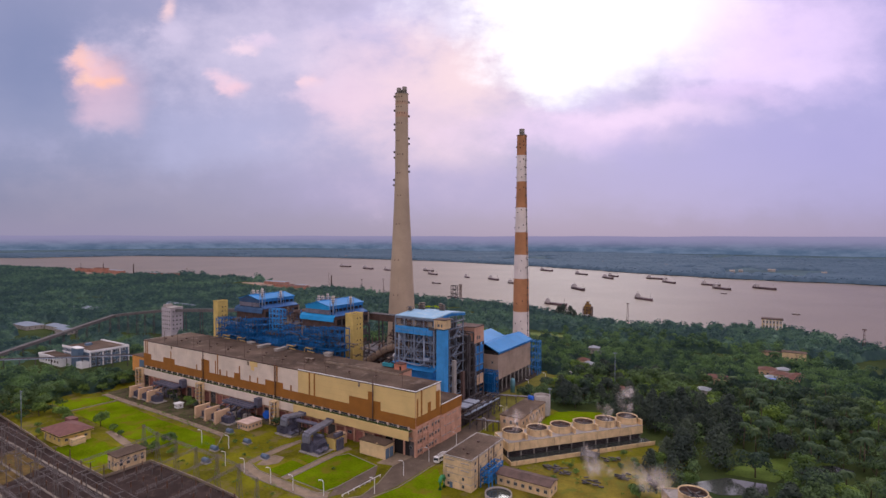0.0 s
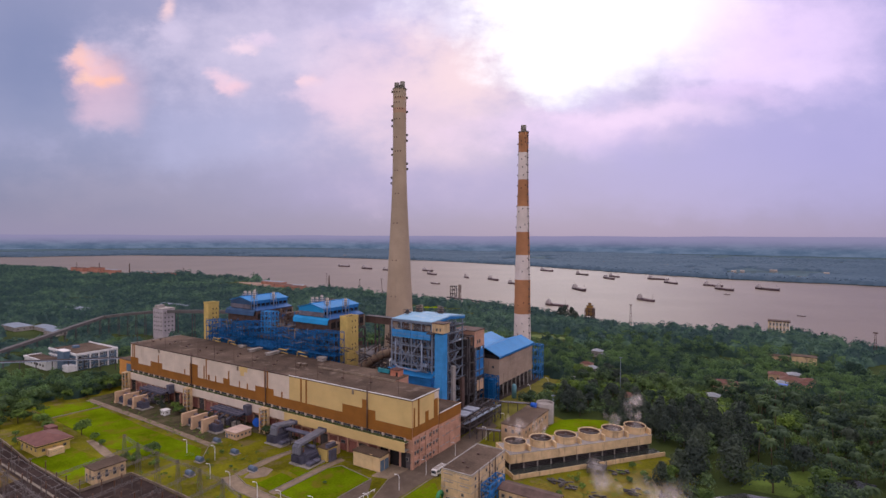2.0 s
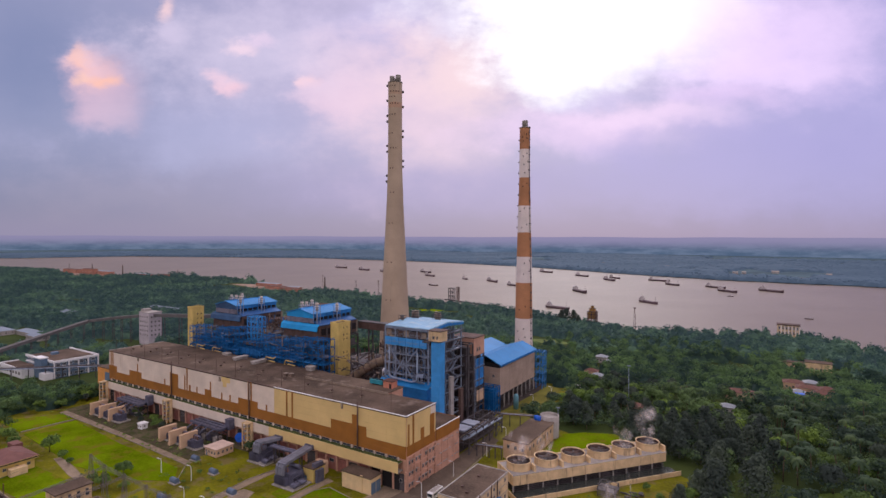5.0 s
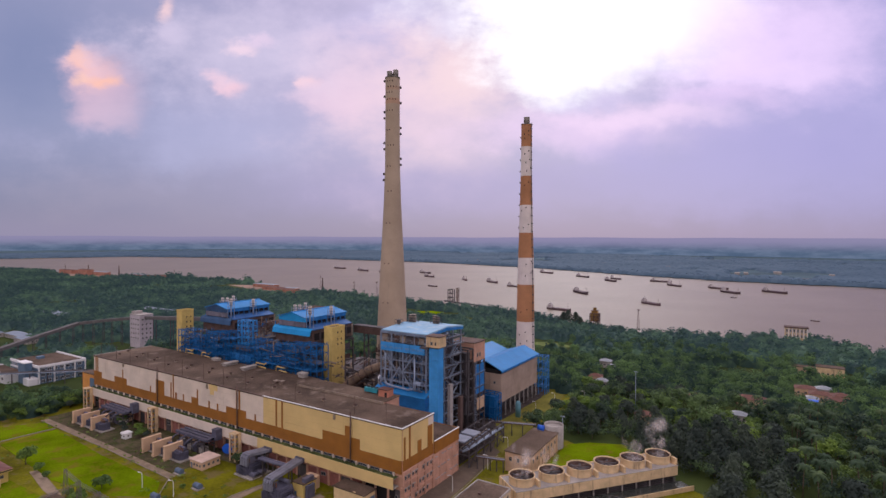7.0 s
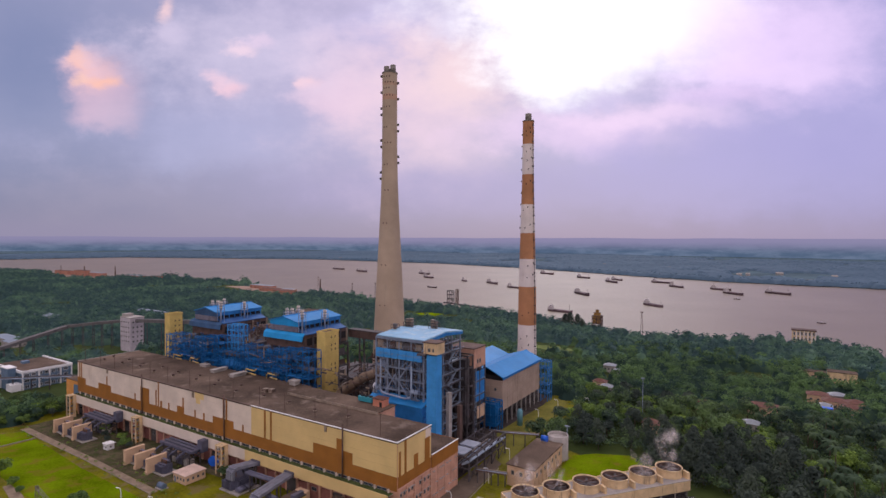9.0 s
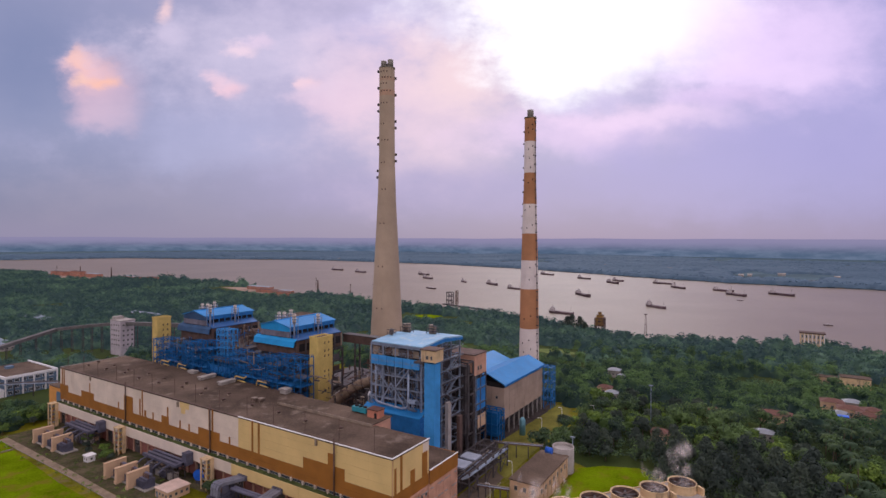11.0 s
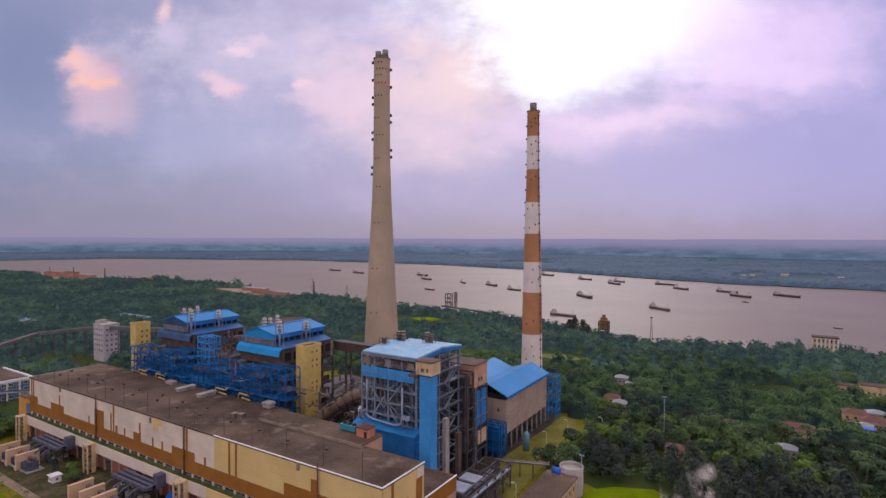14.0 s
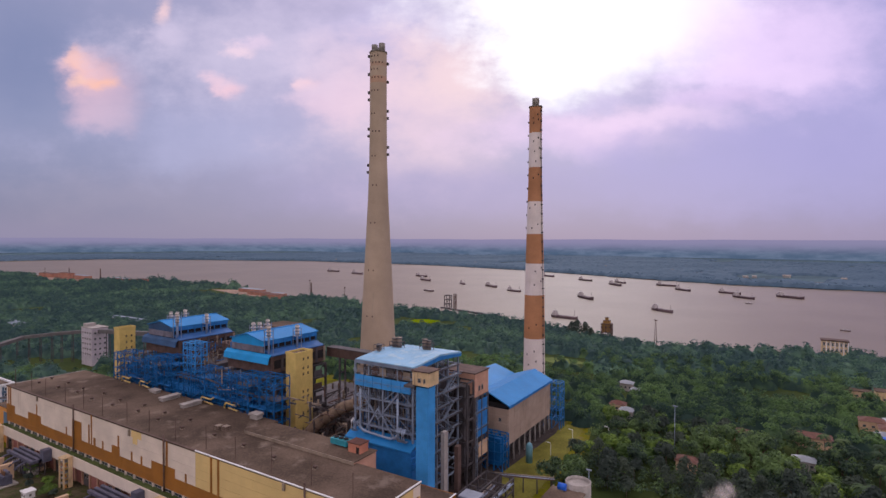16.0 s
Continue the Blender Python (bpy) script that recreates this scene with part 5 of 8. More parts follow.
blue_vivid = M("vivid_blue_sheet", (0.012, 0.27, 0.6), 0.6, 0.1, 0.2, 4.0, 0.08, stain=(0.05, 0.17, 0.36), stain_at=0.64, streak=True)
grey_louvre = M("grey_louvre", (0.17, 0.16, 0.2), 0.7, 0.2, 0.3, 3, ob_rand=0.15)
lean_blue = M("dull_blue_lean_to", (0.03, 0.11, 0.30), 0.6, 0.15, 0.2, 3.0, 0.06, stain=(0.05, 0.10, 0.2), stain_at=0.55)
boiler(0, 31, False, end=-78.6)
boiler(-63.3, 35, True, body=-2.2)
cage = thing("scaffold_tower", (-143, 44, 0), "pale blue lattice stair cage between the twin boilers", "stair frame")
framework(cage, blue_light, -147, -138, 41.5, 47.5, 34, [38, 41.5, 45, 48, 51], 3, 2, 0.26, seed=77)
gap = thing("pipe_gallery", (-140, 39, 0), "deep-blue steel gallery joining the twin boilers", "pipe gallery")
framework(gap, blue_frame, -151.5, -129.5, 35, 42.5, 16, [27, 30.5, 34, 38], 6, 2, 0.24, seed=78, bracing=0.9)
part("casing", boxed((-150, -131, 37.5, 42, 30, 33.4)), blue, gap)
part("casing", boxed((-148, -133, 39, 42, 35, 37)), dark_steel, gap)
link = thing("bunker_bay", (-140, 60, 0), "rust-stained bunker bay between the twin boilers", "bunker bay")
part("wall", boxed((-155, -128.5, 46, 84, 0, 42)), dark_steel, link)
part("upper_wall", boxed((-152, -130, 62, 84, 42, 47)), rust, link)
rnd = random.Random(93)
for mat, n in ((rust, 110), (dark_steel, 90), (lagging, 40), (blue_frame, 60)):
    bm = B()
    for q in range(n):
        p = Vector((-152 + rnd.random() * 23, 43.5 + rnd.random() * 20, 36 + rnd.random() ** 1.4 * 13))
        e = p + Vector(rnd.choice(((1, 0, 0), (0, 1, 0), (0, 0, 1), (0, 0, 1), (0.6, 0.2, 0.5)))) * rnd.uniform(1.5, 6)
        e.x, e.z = min(e.x, -128.6), min(e.z, 49.5)
        beam(bm, p, e if (e - p).length > 0.4 else p + Vector((0, 0, 1.5)), rnd.uniform(0.12, 0.5))
    part("pipework", bm, mat, link, "rusty tangle of pipes and hangers", kind="stuff")
bl = thing("bunker_house", (-137, 92, 0), "pale grey concrete bunker house behind the boilers", "bunker house")
part("wall", boxed((-146, -130, 84, 100, 0, 53)), concrete_grey, bl)
part("roof", boxed((-146.4, -129.6, 83.6, 100.4, 53, 53.5)), felt, bl)
for y in (87.5, 91, 94.5):
    window(bl, -129.98, y, 47, 1.6, 1.8, "+x")


def stair_tower(x0, x1, y0, y1, h, rows):
    st = thing("stair_tower", ((x0 + x1) / 2, (y0 + y1) / 2, 0), "ochre-yellow stair tower with paired small windows and rust stains", "stair tower", "ochre stair towers")
    part("wall", boxed((x0, x1, y0, y1, 0, h)), yellow, st)
    part("parapet", boxed((x0 - 0.15, x1 + 0.15, y0 - 0.15, y0 + 0.2, h, h + 0.9), (x0 - 0.15, x1 + 0.15, y1 - 0.2, y1 + 0.15, h, h + 0.9), (x0 - 0.15, x0 + 0.2, y0 + 0.2, y1 - 0.2, h, h + 0.9), (x1 - 0.2, x1 + 0.15, y0 + 0.2, y1 - 0.2, h, h + 0.9)), yellow, st)
    part("roof", boxed((x0 + 0.2, x1 - 0.2, y0 + 0.2, y1 - 0.2, h, h + 0.12)), rust, st)
    for z in rows:
        for y in ((y0 + y1) / 2 - 0.6, (y0 + y1) / 2 + 2.0):
            window(st, x1 + 0.02, y, z, 1.0, 1.3, "+x", frame_mat=yellow)
    return st


stair_tower(-86.4, -80.6, 48.4, 57.8, 51.3, (19.5, 26, 32.5, 34.8, 42.2, 44.6, 48.4))
stair_tower(-203, -197.8, 39, 47, 52.4, (30, 33, 36, 39, 42, 45, 48))
collector = thing("dust_collector", (-100, 112, 0), "sooty dust collector houses behind the twin boilers", "dust collector")
for k, (x0, x1, y0, y1, z0, z1) in enumerate(((-132, -98, 92, 130, 5, 15), (-94, -66, 94, 130, 5, 15), (-190, -150, 92, 126, 6, 24))):
    part("casing", boxed((x0, x1, y0, y1, z0, z1)), rust if k % 2 else dark_steel, collector)
    part("roof", boxed((x0 - 0.5, x1 + 0.5, y0 - 0.5, y1 + 0.5, z1, z1 + 0.5)), dark_steel, collector)
    for x in (x0 + 1, (x0 + x1) / 2, x1 - 1):
        for y in (y0 + 1, y1 - 1):
            part("leg", boxed((x - 0.4, x + 0.4, y - 0.4, y + 0.4, 0, z0)), dark_steel, collector)
# gallery to the twin boilers and the window-pierced transfer house
gal = thing("coal_gallery", (-78, 84, 0), "brown enclosed coal conveyor gallery on steel legs", "conveyor")
part("tube", boxed((-96, -58, 82, 86.5, 43.2, 47.2)), rust, gal)
part("roof", boxed((-96, -58, 81.7, 86.8, 47.2, 47.6)), dark_steel, gal)
for x in (-88, -76, -66):
    bm = B()
    beam(bm, (x, 82.4, 0), (x, 82.4, 43.2), 0.7)
    beam(bm, (x, 86.2, 0), (x, 86.2, 43.2), 0.7)
    for z in (12, 24, 36):
        beam(bm, (x, 82.4, z), (x, 86.2, z), 0.4)
    part("trestle", bm, dark_steel, gal)
tr = thing("transfer_house", (-58, 82, 0), "pinkish grey transfer house with small dark windows", "transfer house")
part("wall", boxed((-63, -52, 80, 90, 0, 50)), M("pinkish_grey_render", (0.38, 0.31, 0.31), 0.9, 0.15, 0.2, 3, stain=(0.2, 0.15, 0.14), stain_at=0.56, streak=True), tr)
part("roof", boxed((-63.3, -51.7, 79.7, 90.3, 50, 50.4)), felt, tr)
for z in (33, 36.5, 40, 43.5, 46.8):
    for x in (-61.4, -58.9, -56.4, -53.9):
        window(tr, x, 79.97, z, 1.4, 1.3, "-y")
rack = thing("pipe_bridge", (-68, 60, 0), "sooty bridge of pipes and ducts between the boilers", "pipe bridge")
framework(rack, dark_steel, -78, -52, 58, 80, 0, [9, 18, 26], 3, 3, 0.5, seed=61)
for i in range(5):
    bm = B()
    tube(bm, [(-79, 60 + i * 3.5, 19 + i * 2.2), (-64, 62 + i * 3.2, 17 + i * 2), (-50, 62 + i * 3.2, 12 + i * 1.8)], 0.7 if i % 2 else 0.45, 8)
    part("pipe", bm, lagging if i % 2 else dark_steel, rack)
rnd = random.Random(92)
for mat, n in ((rust, 230), (dark_steel, 280), (lagging, 70), (concrete_grey, 30)):
    bm = B()
    for q in range(n):
        p = Vector((-82 + rnd.random() * 32, 42 + rnd.random() * 56, 4 + rnd.random() ** 1.3 * 32))
        d = Vector(rnd.choice(((1, 0, 0), (0, 1, 0), (0, 0, 1), (0, 0, 1), (0.7, 0.2, 0.5), (0.2, 0.8, -0.4)))) * rnd.uniform(2, 9)
        e = p + d
        e.x, e.z = min(e.x, -48), max(1.0, min(e.z, 38))
        beam(bm, p, e if (e - p).length > 0.4 else p + Vector((0, 0, 2)), rnd.uniform(0.15, 0.7))
    part("pipework", bm, mat, rack, "tangle of sooty pipes and small ducts", kind="stuff")
duct = thing("bent_duct", (-68, 52, 0), "large ribbed tan flue duct bending upward between the boilers", "duct")
dp = [(-79, 45, 12), (-75.5, 47, 18), (-71.5, 49.5, 23), (-67, 52.5, 27.5), (-62, 56, 31), (-56, 60, 33), (-49, 64, 33.4)]
bm = B()
tube(bm, dp, 2.3, 16)
part("duct", bm, M("brown_duct_plate", (0.17, 0.12, 0.085), 0.8, 0.25, 0.3, 3.0, 0.2, stain=(0.26, 0.2, 0.15), stain_at=0.55), duct)
for p, q in zip(dp, dp[1:]):
    for f in (0.2, 0.7):
        c = Vector(p).lerp(Vector(q), f)
        d = (Vector(q) - Vector(p)).normalized() * 0.2
        bm = B()
        tube(bm, [c - d, c + d], 2.5, 16)
        part("rib", bm, rust, duct)
for p in dp[1:4]:
    bm = B()
    beam(bm, (p[0], p[1], 0), (p[0], p[1], p[2] - 2.2), 0.6)
    part("leg", bm, dark_steel, duct)


# ---------------------------------------------------------------- chimneys
def chimney(x, y, rows, bands, flues, label, lug_side):
    ch = thing("chimney", (x, y, 0), label, "chimney")
    def radius(z):
        for (r0, z0), (r1, z1) in zip(rows, rows[1:]):
            if z <= z1:
                return r0 + (r1 - r0) * (z - z0) / (z1 - z0)
        return rows[-1][0]
    for z0, z1, mat in bands:
        cuts = [z0] + [z for _, z in rows if z0 < z < z1] + [z1]
        k = 1 + int((z1 - z0) / 9)
        zz = sorted(set([z0 + (z1 - z0) * i / k for i in range(k + 1)] + cuts))
        bm = B()
        turned_solid(bm, x, y, [(radius(z), z) for z in zz], 48, cap=False)
        part("shaft_band", bm, mat, ch)
    top = rows[-1][1]
    bm = B()
    turned_solid(bm, x, y, [(rows[-1][0] + 0.3, top - 0.1), (rows[-1][0] + 0.3, top + 0.5), (rows[-1][0] - 0.8, top + 0.6)], 48)
    part("cap", bm, flue_mat, ch)
    for fx, fy, fr, fz in flues:
        bm = B()
        turned_solid(bm, x + fx, y + fy, [(fr, top + 0.4), (fr, fz), (fr - 0.35, fz), (fr - 0.35, fz - 1.2)], 20)
        part("flue", bm, flue_mat, ch, "dark flue liner above the rim")
    return ch, radius


ROWS1 = [(12.4, 0), (11.0, 31), (9.4, 63), (7.8, 94), (6.3, 124), (5.45, 150), (5.2, 180), (5.2, 214)]
ch1, rad1 = chimney(-125, 157, ROWS1, [(0, 195, concrete), (195, 199, M("faded_red_band", (0.46, 0.29, 0.20), 0.9, 0.1, 0.2, 2)), (199, 205, concrete), (205, 207.5, M("faded_rose_band", (0.46, 0.31, 0.22), 0.9, 0.1, 0.2, 2)), (207.5, 214, concrete)],
    [(-1.9, -1.2, 1.9, 219), (2.2, 0.8, 1.95, 219.8), (-0.2, 2.4, 1.7, 218)], "tall tapering bare concrete chimney with two flue liners", 1)
ROWS2 = [(6.9, 0), (6.35, 30), (5.95, 64), (5.0, 102), (4.1, 137), (3.85, 160), (3.8, 179)]
ch2, rad2 = chimney(-39, 201, ROWS2, [(0, 39.3, chim_white), (39.3, 65.6, chim_brown), (65.6, 84.6, chim_white), (84.6, 102.4, chim_brown), (102.4, 122, chim_white), (122, 142.6, chim_brown), (142.6, 163.4, chim_white), (163.4, 179, chim_brown)],
    [(0, 0, 2.1, 184.4)], "slender chimney painted in brown and white bands", 1)
# small platforms, ports and the ladder that stand out from the shafts
rnd = random.Random(4)
for i in range(22):
    z = 212 - (i // 2) * 11.2 - (i % 2) * 4.4
    if z < 140:
        continue
    for a in ((radians(214),), (radians(37),))[(i // 2) % 2 if i > 3 else i % 2]:
        r = rad1(z)
        bm = B()
        cx, cy = -125 + (r + 0.5) * math.cos(a), 157 + (r + 0.5) * math.sin(a)
        box(bm, cx - 0.6, cx + 0.6, cy - 0.6, cy + 0.6, z - 0.8, z + 0.8)
        part("bracket", bm, dark_steel, ch1, "small dark lamp bracket")
for z, turns in ((211, 3), (207, 4), (203, 3), (198, 4), (190, 3), (176, 2), (165, 3), (150, 2), (132, 2), (109, 2), (80, 2), (52, 2), (24, 2)):
    for k in range(turns):
        a = radians(258 + k * 22 + (z % 7) * 3)
        r = rad1(z)
        bm = B()
        cx, cy = -125 + r * math.cos(a), 157 + r * math.sin(a)
        box(bm, cx - 0.3, cx + 0.3, cy - 0.25, cy + 0.25, z - 0.5, z + 0.5)
        part("port", bm, rust, ch1, "dark inspection port")
for i in range(30):
    z = 176 - i * 5.6
    a = radians(346)
    r = rad2(z)
    bm = B()
    cx, cy = -39 + (r + 0.35) * math.cos(a), 201 + (r + 0.35) * math.sin(a)
    box(bm, cx - 0.45, cx + 0.45, cy - 0.4, cy + 0.4, z - 0.3, z + 0.5)
    part("ladder_landing", bm, dark_steel, ch2)
for z0, z1 in zip(range(4, 176, 8), range(12, 184, 8)):
    bm = B()
    for s in (-0.03, 0.03):
        a = radians(346) + s
        beam(bm, (-39 + (rad2(z0) + 0.3) * math.cos(a), 201 + (rad2(z0) + 0.3) * math.sin(a), z0), (-39 + (rad2(z1) + 0.3) * math.cos(a), 201 + (rad2(z1) + 0.3) * math.sin(a), z1), 0.12)
    part("ladder", bm, dark_steel, ch2)
for z, k in ((172, 3), (169, 2), (158, 2), (152, 2), (146, 2), (136, 2), (118, 2), (106, 2), (80, 2), (72, 2), (46, 2), (30, 2), (24, 2)):
    for j in range(k):
        a = radians(246 + j * 41 + (z * 7 % 11) * 5)
        r = rad2(z)
        bm = B()
        cx, cy = -39 + r * math.cos(a), 201 + r * math.sin(a)
        box(bm, cx - 0.26, cx + 0.26, cy - 0.22, cy + 0.22, z + j * 2.1 - 0.55, z + j * 2.1 + 0.5)
        part("port", bm, dark_void, ch2, "dark inspection port")
for i in range(9):
    z = 170 - i * 8
    a = radians(205)
    r = rad2(z)
    bm = B()
    cx, cy = -39 + (r + 0.3) * math.cos(a), 201 + (r + 0.3) * math.sin(a)
    box(bm, cx - 0.35, cx + 0.35, cy - 0.35, cy + 0.35, z - 0.5, z + 0.5)
    part("bracket", bm, dark_steel, ch2)


# ---------------------------------------------------------------- pump house and cooling towers
pump = thing("pump_house", (31, -2, 0), "four-storey stained cream pump house with a flat brown roof", "pump house")
PX0, PX1, PY0, PY1 = 24.4, 37.2, -15.6, 12.2
part("wall", boxed((PX0, PX1, PY0, PY1, 0, 12.2)), old_cream, pump)
part("roof", boxed((PX0 + 0.3, PX1 - 0.3, PY0 + 0.3, PY1 - 0.3, 12.2, 12.35)), felt, pump)
for d in ((PX0 - 0.15, PX1 + 0.15, PY0 - 0.15, PY0 + 0.25, 12.2, 12.6), (PX0 - 0.15, PX1 + 0.15, PY1 - 0.25, PY1 + 0.15, 12.2, 12.6), (PX0 - 0.15, PX0 + 0.25, PY0 + 0.25, PY1 - 0.25, 12.2, 12.6), (PX1 - 0.25, PX1 + 0.15, PY0 + 0.25, PY1 - 0.25, 12.2, 12.6)):
    part("parapet", boxed(d), concrete_grey, pump)
for k, z in enumerate((0.9, 3.9, 6.9, 9.8)):
    for x in (27, 33.6):
        if z < 6:
            window(pump, x, PY0 - 0.02, z, 1.1, 1.3, "-y")
    if z > 6:
        part("sunshade_strip", boxed((PX0 + 1.2, PX0 + 5.2, PY0 - 0.5, PY0, z + 1.2, z + 1.4), (PX1 - 4.6, PX1 - 0.8, PY0 - 0.5, PY0, z + 0.9, z + 1.1)), concrete_grey, pump)
    part("string_course", boxed((PX0 - 0.1, PX1 + 0.1, PY0 - 0.12, PY0, z + 1.9, z + 2.05)), concrete_grey, pump)
    for j, y in enumerate((-12.5, -8.2, -3.8, 0.8, 5.2, 9.6)):
        if (j + k) % 3 != 1:
            window(pump, PX1 + 0.02, y, z, 1.1, 1.3, "+x")
    part("string_course", boxed((PX1, PX1 + 0.12, PY0, PY1, z + 1.9, z + 2.05)), concrete_grey, pump)
for y in (-10.2, -1.6, 3.0):
    bm = B()
    tube(bm, [(PX1 + 0.3, y, 0.2), (PX1 + 0.3, y, 12.9)], 0.2, 8)
    part("downpipe", bm, rust, pump)
for x, y in ((29, -7), (32.5, -10), (30, 3)):
    part("roof_outlet", boxed((x - 0.5, x + 0.5, y - 0.4, y + 0.4, 12.35, 12.9)), rust, pump)
part("door", boxed((PX0 + 3, PX0 + 4.4, PY0 - 0.08, PY0, 0, 2.3)), slate_blue, pump)
pr = thing("pipe_rack", (40, -2, 0), "blue pipe rack against the pump house wall", "pipe rack")
framework(pr, blue, 38.0, 41.6, -9.4, 2.6, 0, [2.6, 5.2, 7.2], 1, 4, 0.24, seed=5)
for i in range(5):
    bm = B()
    tube(bm, [(38.4 + i * 0.6, -9.9, 3.1 + (i % 3) * 1.9), (38.4 + i * 0.6, 3.1, 3.1 + (i % 3) * 1.9)], 0.24, 8)
    part("pipe", bm, blue if i % 2 else dark_steel, pr)
gp = thing("green_pipe", (25.6, -19, 0), "thick green water pipe bending into the ground", "pipe")
bm = B()
tube(bm, [(25.6, -16.8, 0), (25.6, -16.8, 3.4), (25.6, -17.3, 4.4), (25.6, -18.2, 4.7), (25.6, -19.2, 4.4), (25.6, -19.7, 3.4), (25.6, -19.7, 0)], 0.75, 12)
part("pipe", bm, M("green_paint", (0.05, 0.24, 0.10), 0.6, 0.15, 0.4, 4), gp)
tank = thing("settling_tank", (47, -12, 0), "round grey concrete settling tank half sunk in weeds", "tank")
bm = B()
turned_solid(bm, 47, -12, [(5.2, 0), (5.2, 1.3), (4.9, 1.3), (4.9, 0.7)], 28, cap=False)
part("rim", bm, concrete_grey, tank)
bm = B()
turned_solid(bm, 47, -12, [(4.95, 0.5), (4.95, 0.6)], 28)
part("water", bm, pond_mat, tank)
low = thing("store_building", (54, 2, 0), "long low store with a rusty roof and square windows", "store")
part("wall", boxed((42.2, 64.4, -3.2, 4.2, 0, 4.1)), old_cream, low)
bm = B()
profile(bm, [(-4.0, 4.2), (-4.0, 4.5), (0.3, 5.6), (4.6, 4.5), (4.6, 4.2), (0.3, 5.3)], "x", 41.8, 64.8)
part("roof", bm, rust, low, "rusty sheet roof")
for i in range(7):
    window(low, 43.9 + i * 3.1, -3.22, 1.3, 1.4, 1.4, "-y")
for y in (-1.8, 1.8):
    window(low, 64.42, y, 1.3, 1.2, 1.4, "+x")


def cooling_bank(at, turn, cells, length, first, last, name_label):
    """A bank of fan cells along local x, built about its near-left corner."""
    bank = thing("cooling_tower", (0, 0, 0), name_label, "cooling tower")
    part("deck", boxed((0, length, 0, 14, 6.5, 7.0)), concrete_grey, bank)
    n = round(length / 6.6)
    for i in range(n):
        a, b = length * i / n, length * (i + 1) / n
        part("wall_panel", boxed((a + 0.04, b - 0.04, -0.35, 0.0, 3.6, 7.35)), old_cream, bank)
        part("back_panel", boxed((a + 0.04, b - 0.04, 14.0, 14.35, 3.6, 7.35)), old_cream, bank)
        part("pier", boxed((a - 0.2, a + 0.2, 0.2, 0.7, 0, 6.5)), concrete_grey, bank)
        for j in range(4):
            part("louvre", boxed((a + 0.25, b - 0.25, 0.3, 1.1, 0.9 + j * 0.7, 1.0 + j * 0.7)), dark_steel, bank)
    part("end_panel", boxed((-0.35, 0.0, 0, 14, 3.6, 7.35)), old_cream, bank)
    part("end_panel", boxed((length, length + 0.35, 0, 14, 3.6, 7.35)), old_cream, bank)
    part("handrail_kerb", boxed((-0.4, length + 0.4, -0.4, 0.05, 7.35, 7.55)), concrete_grey, bank)
    # near-black colour gives the shade of the air inlets
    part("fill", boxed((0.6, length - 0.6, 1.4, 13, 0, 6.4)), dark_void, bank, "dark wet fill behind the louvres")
    part("basin_wall", boxed((-2, length + 2, -7.0, -6.7, 0, 1.9), (-2, -1.7, -6.7, 14, 0, 1.9)), old_cream, bank)
    part("basin_water", boxed((-1.7, length + 1.7, -6.7, 0.2, 0, 0.9)), pond_mat, bank)
    for i in range(cells):
        cx, cy = first + (last - first) * i / max(1, cells - 1), 7.4
        bm = B()
        turned_solid(bm, cx, cy, [(4.9, 7.0), (4.75, 8.4), (4.85, 9.8), (5.05, 10.1), (4.7, 10.1), (4.5, 8.4), (4.5, 7.6)], 36, cap=False)
        ring = part("fan_cylinder", bm, old_cream, bank, "stained cream fan cylinder")
        bm = B()
        turned_solid(bm, cx, cy, [(4.46, 8.3), (4.46, 8.4)], 30)
        part("fan_floor", bm, rust, bank)
        bm = B()
        turned_solid(bm, cx, cy, [(4.46, 8.0), (4.46, 9.0), (4.62, 9.75)], 30, cap=False)
        part("inner_lining", bm, rust, bank, "dark wet lining")
        for kk in range(6):
            t = kk * math.pi / 3 + i
            bm = B()
            beam(bm, (cx, cy, 9.0), (cx + 4.2 * math.cos(t), cy + 4.2 * math.sin(t), 9.0), 0.8, 0.14)
            part("blade", bm, dark_steel, bank)
        bm = B()
        beam(bm, (cx - 4.6, cy - 0.9, 9.7), (cx + 4.6, cy + 0.9, 9.7), 0.3, 0.25)
        part("walk_beam", bm, rust, bank)
        part("pipe_box", boxed((cx + 3.8, cx + 4.6, cy - 6.0, cy - 3.2, 7.0, 9.4)), old_cream, bank)
    bank.matrix_basis = pose(*at, 0, 0, turn)
    return bank


BANK_AT, BANK_TURN, BANK_FIRST, BANK_LAST = (35.7, 20.5, 0), 51.1, 5.9, 68.4
cooling_bank(BANK_AT, BANK_TURN, 6, 71.6, BANK_FIRST, BANK_LAST, "long cooling tower bank with six stained cream fan cells")
cooling_bank((101.4, 12.0, 0), -58, 2, 24, 8.0, 17.5, "shorter cooling tower bank of two fan cells")
wt = thing("treatment_house", (23, 66, 0), "peach water treatment house with a mossy brown roof", "treatment house")
part("wall", boxed((17, 28.6, 50.2, 82, 0, 8.2)), peach, wt)
part("roof", boxed((16.6, 29, 49.8, 82.4, 8.2, 8.6)), felt, wt)
for i in range(7):
    window(wt, 28.62, 53 + i * 4.2, 4.6, 1.3, 1.8, "+x")
    part("pilaster", boxed((28.6, 28.85, 54.8 + i * 4.2, 55.4 + i * 4.2, 0, 8.2)), peach, wt)
for x in (19.5, 23, 26.4):
    window(wt, x, 50.18, 4.6, 1.3, 1.8, "-y")
tk = thing("water_basin", (26, 87, 0), "round concrete basin wall on the treatment house", "basin")
bm = B()
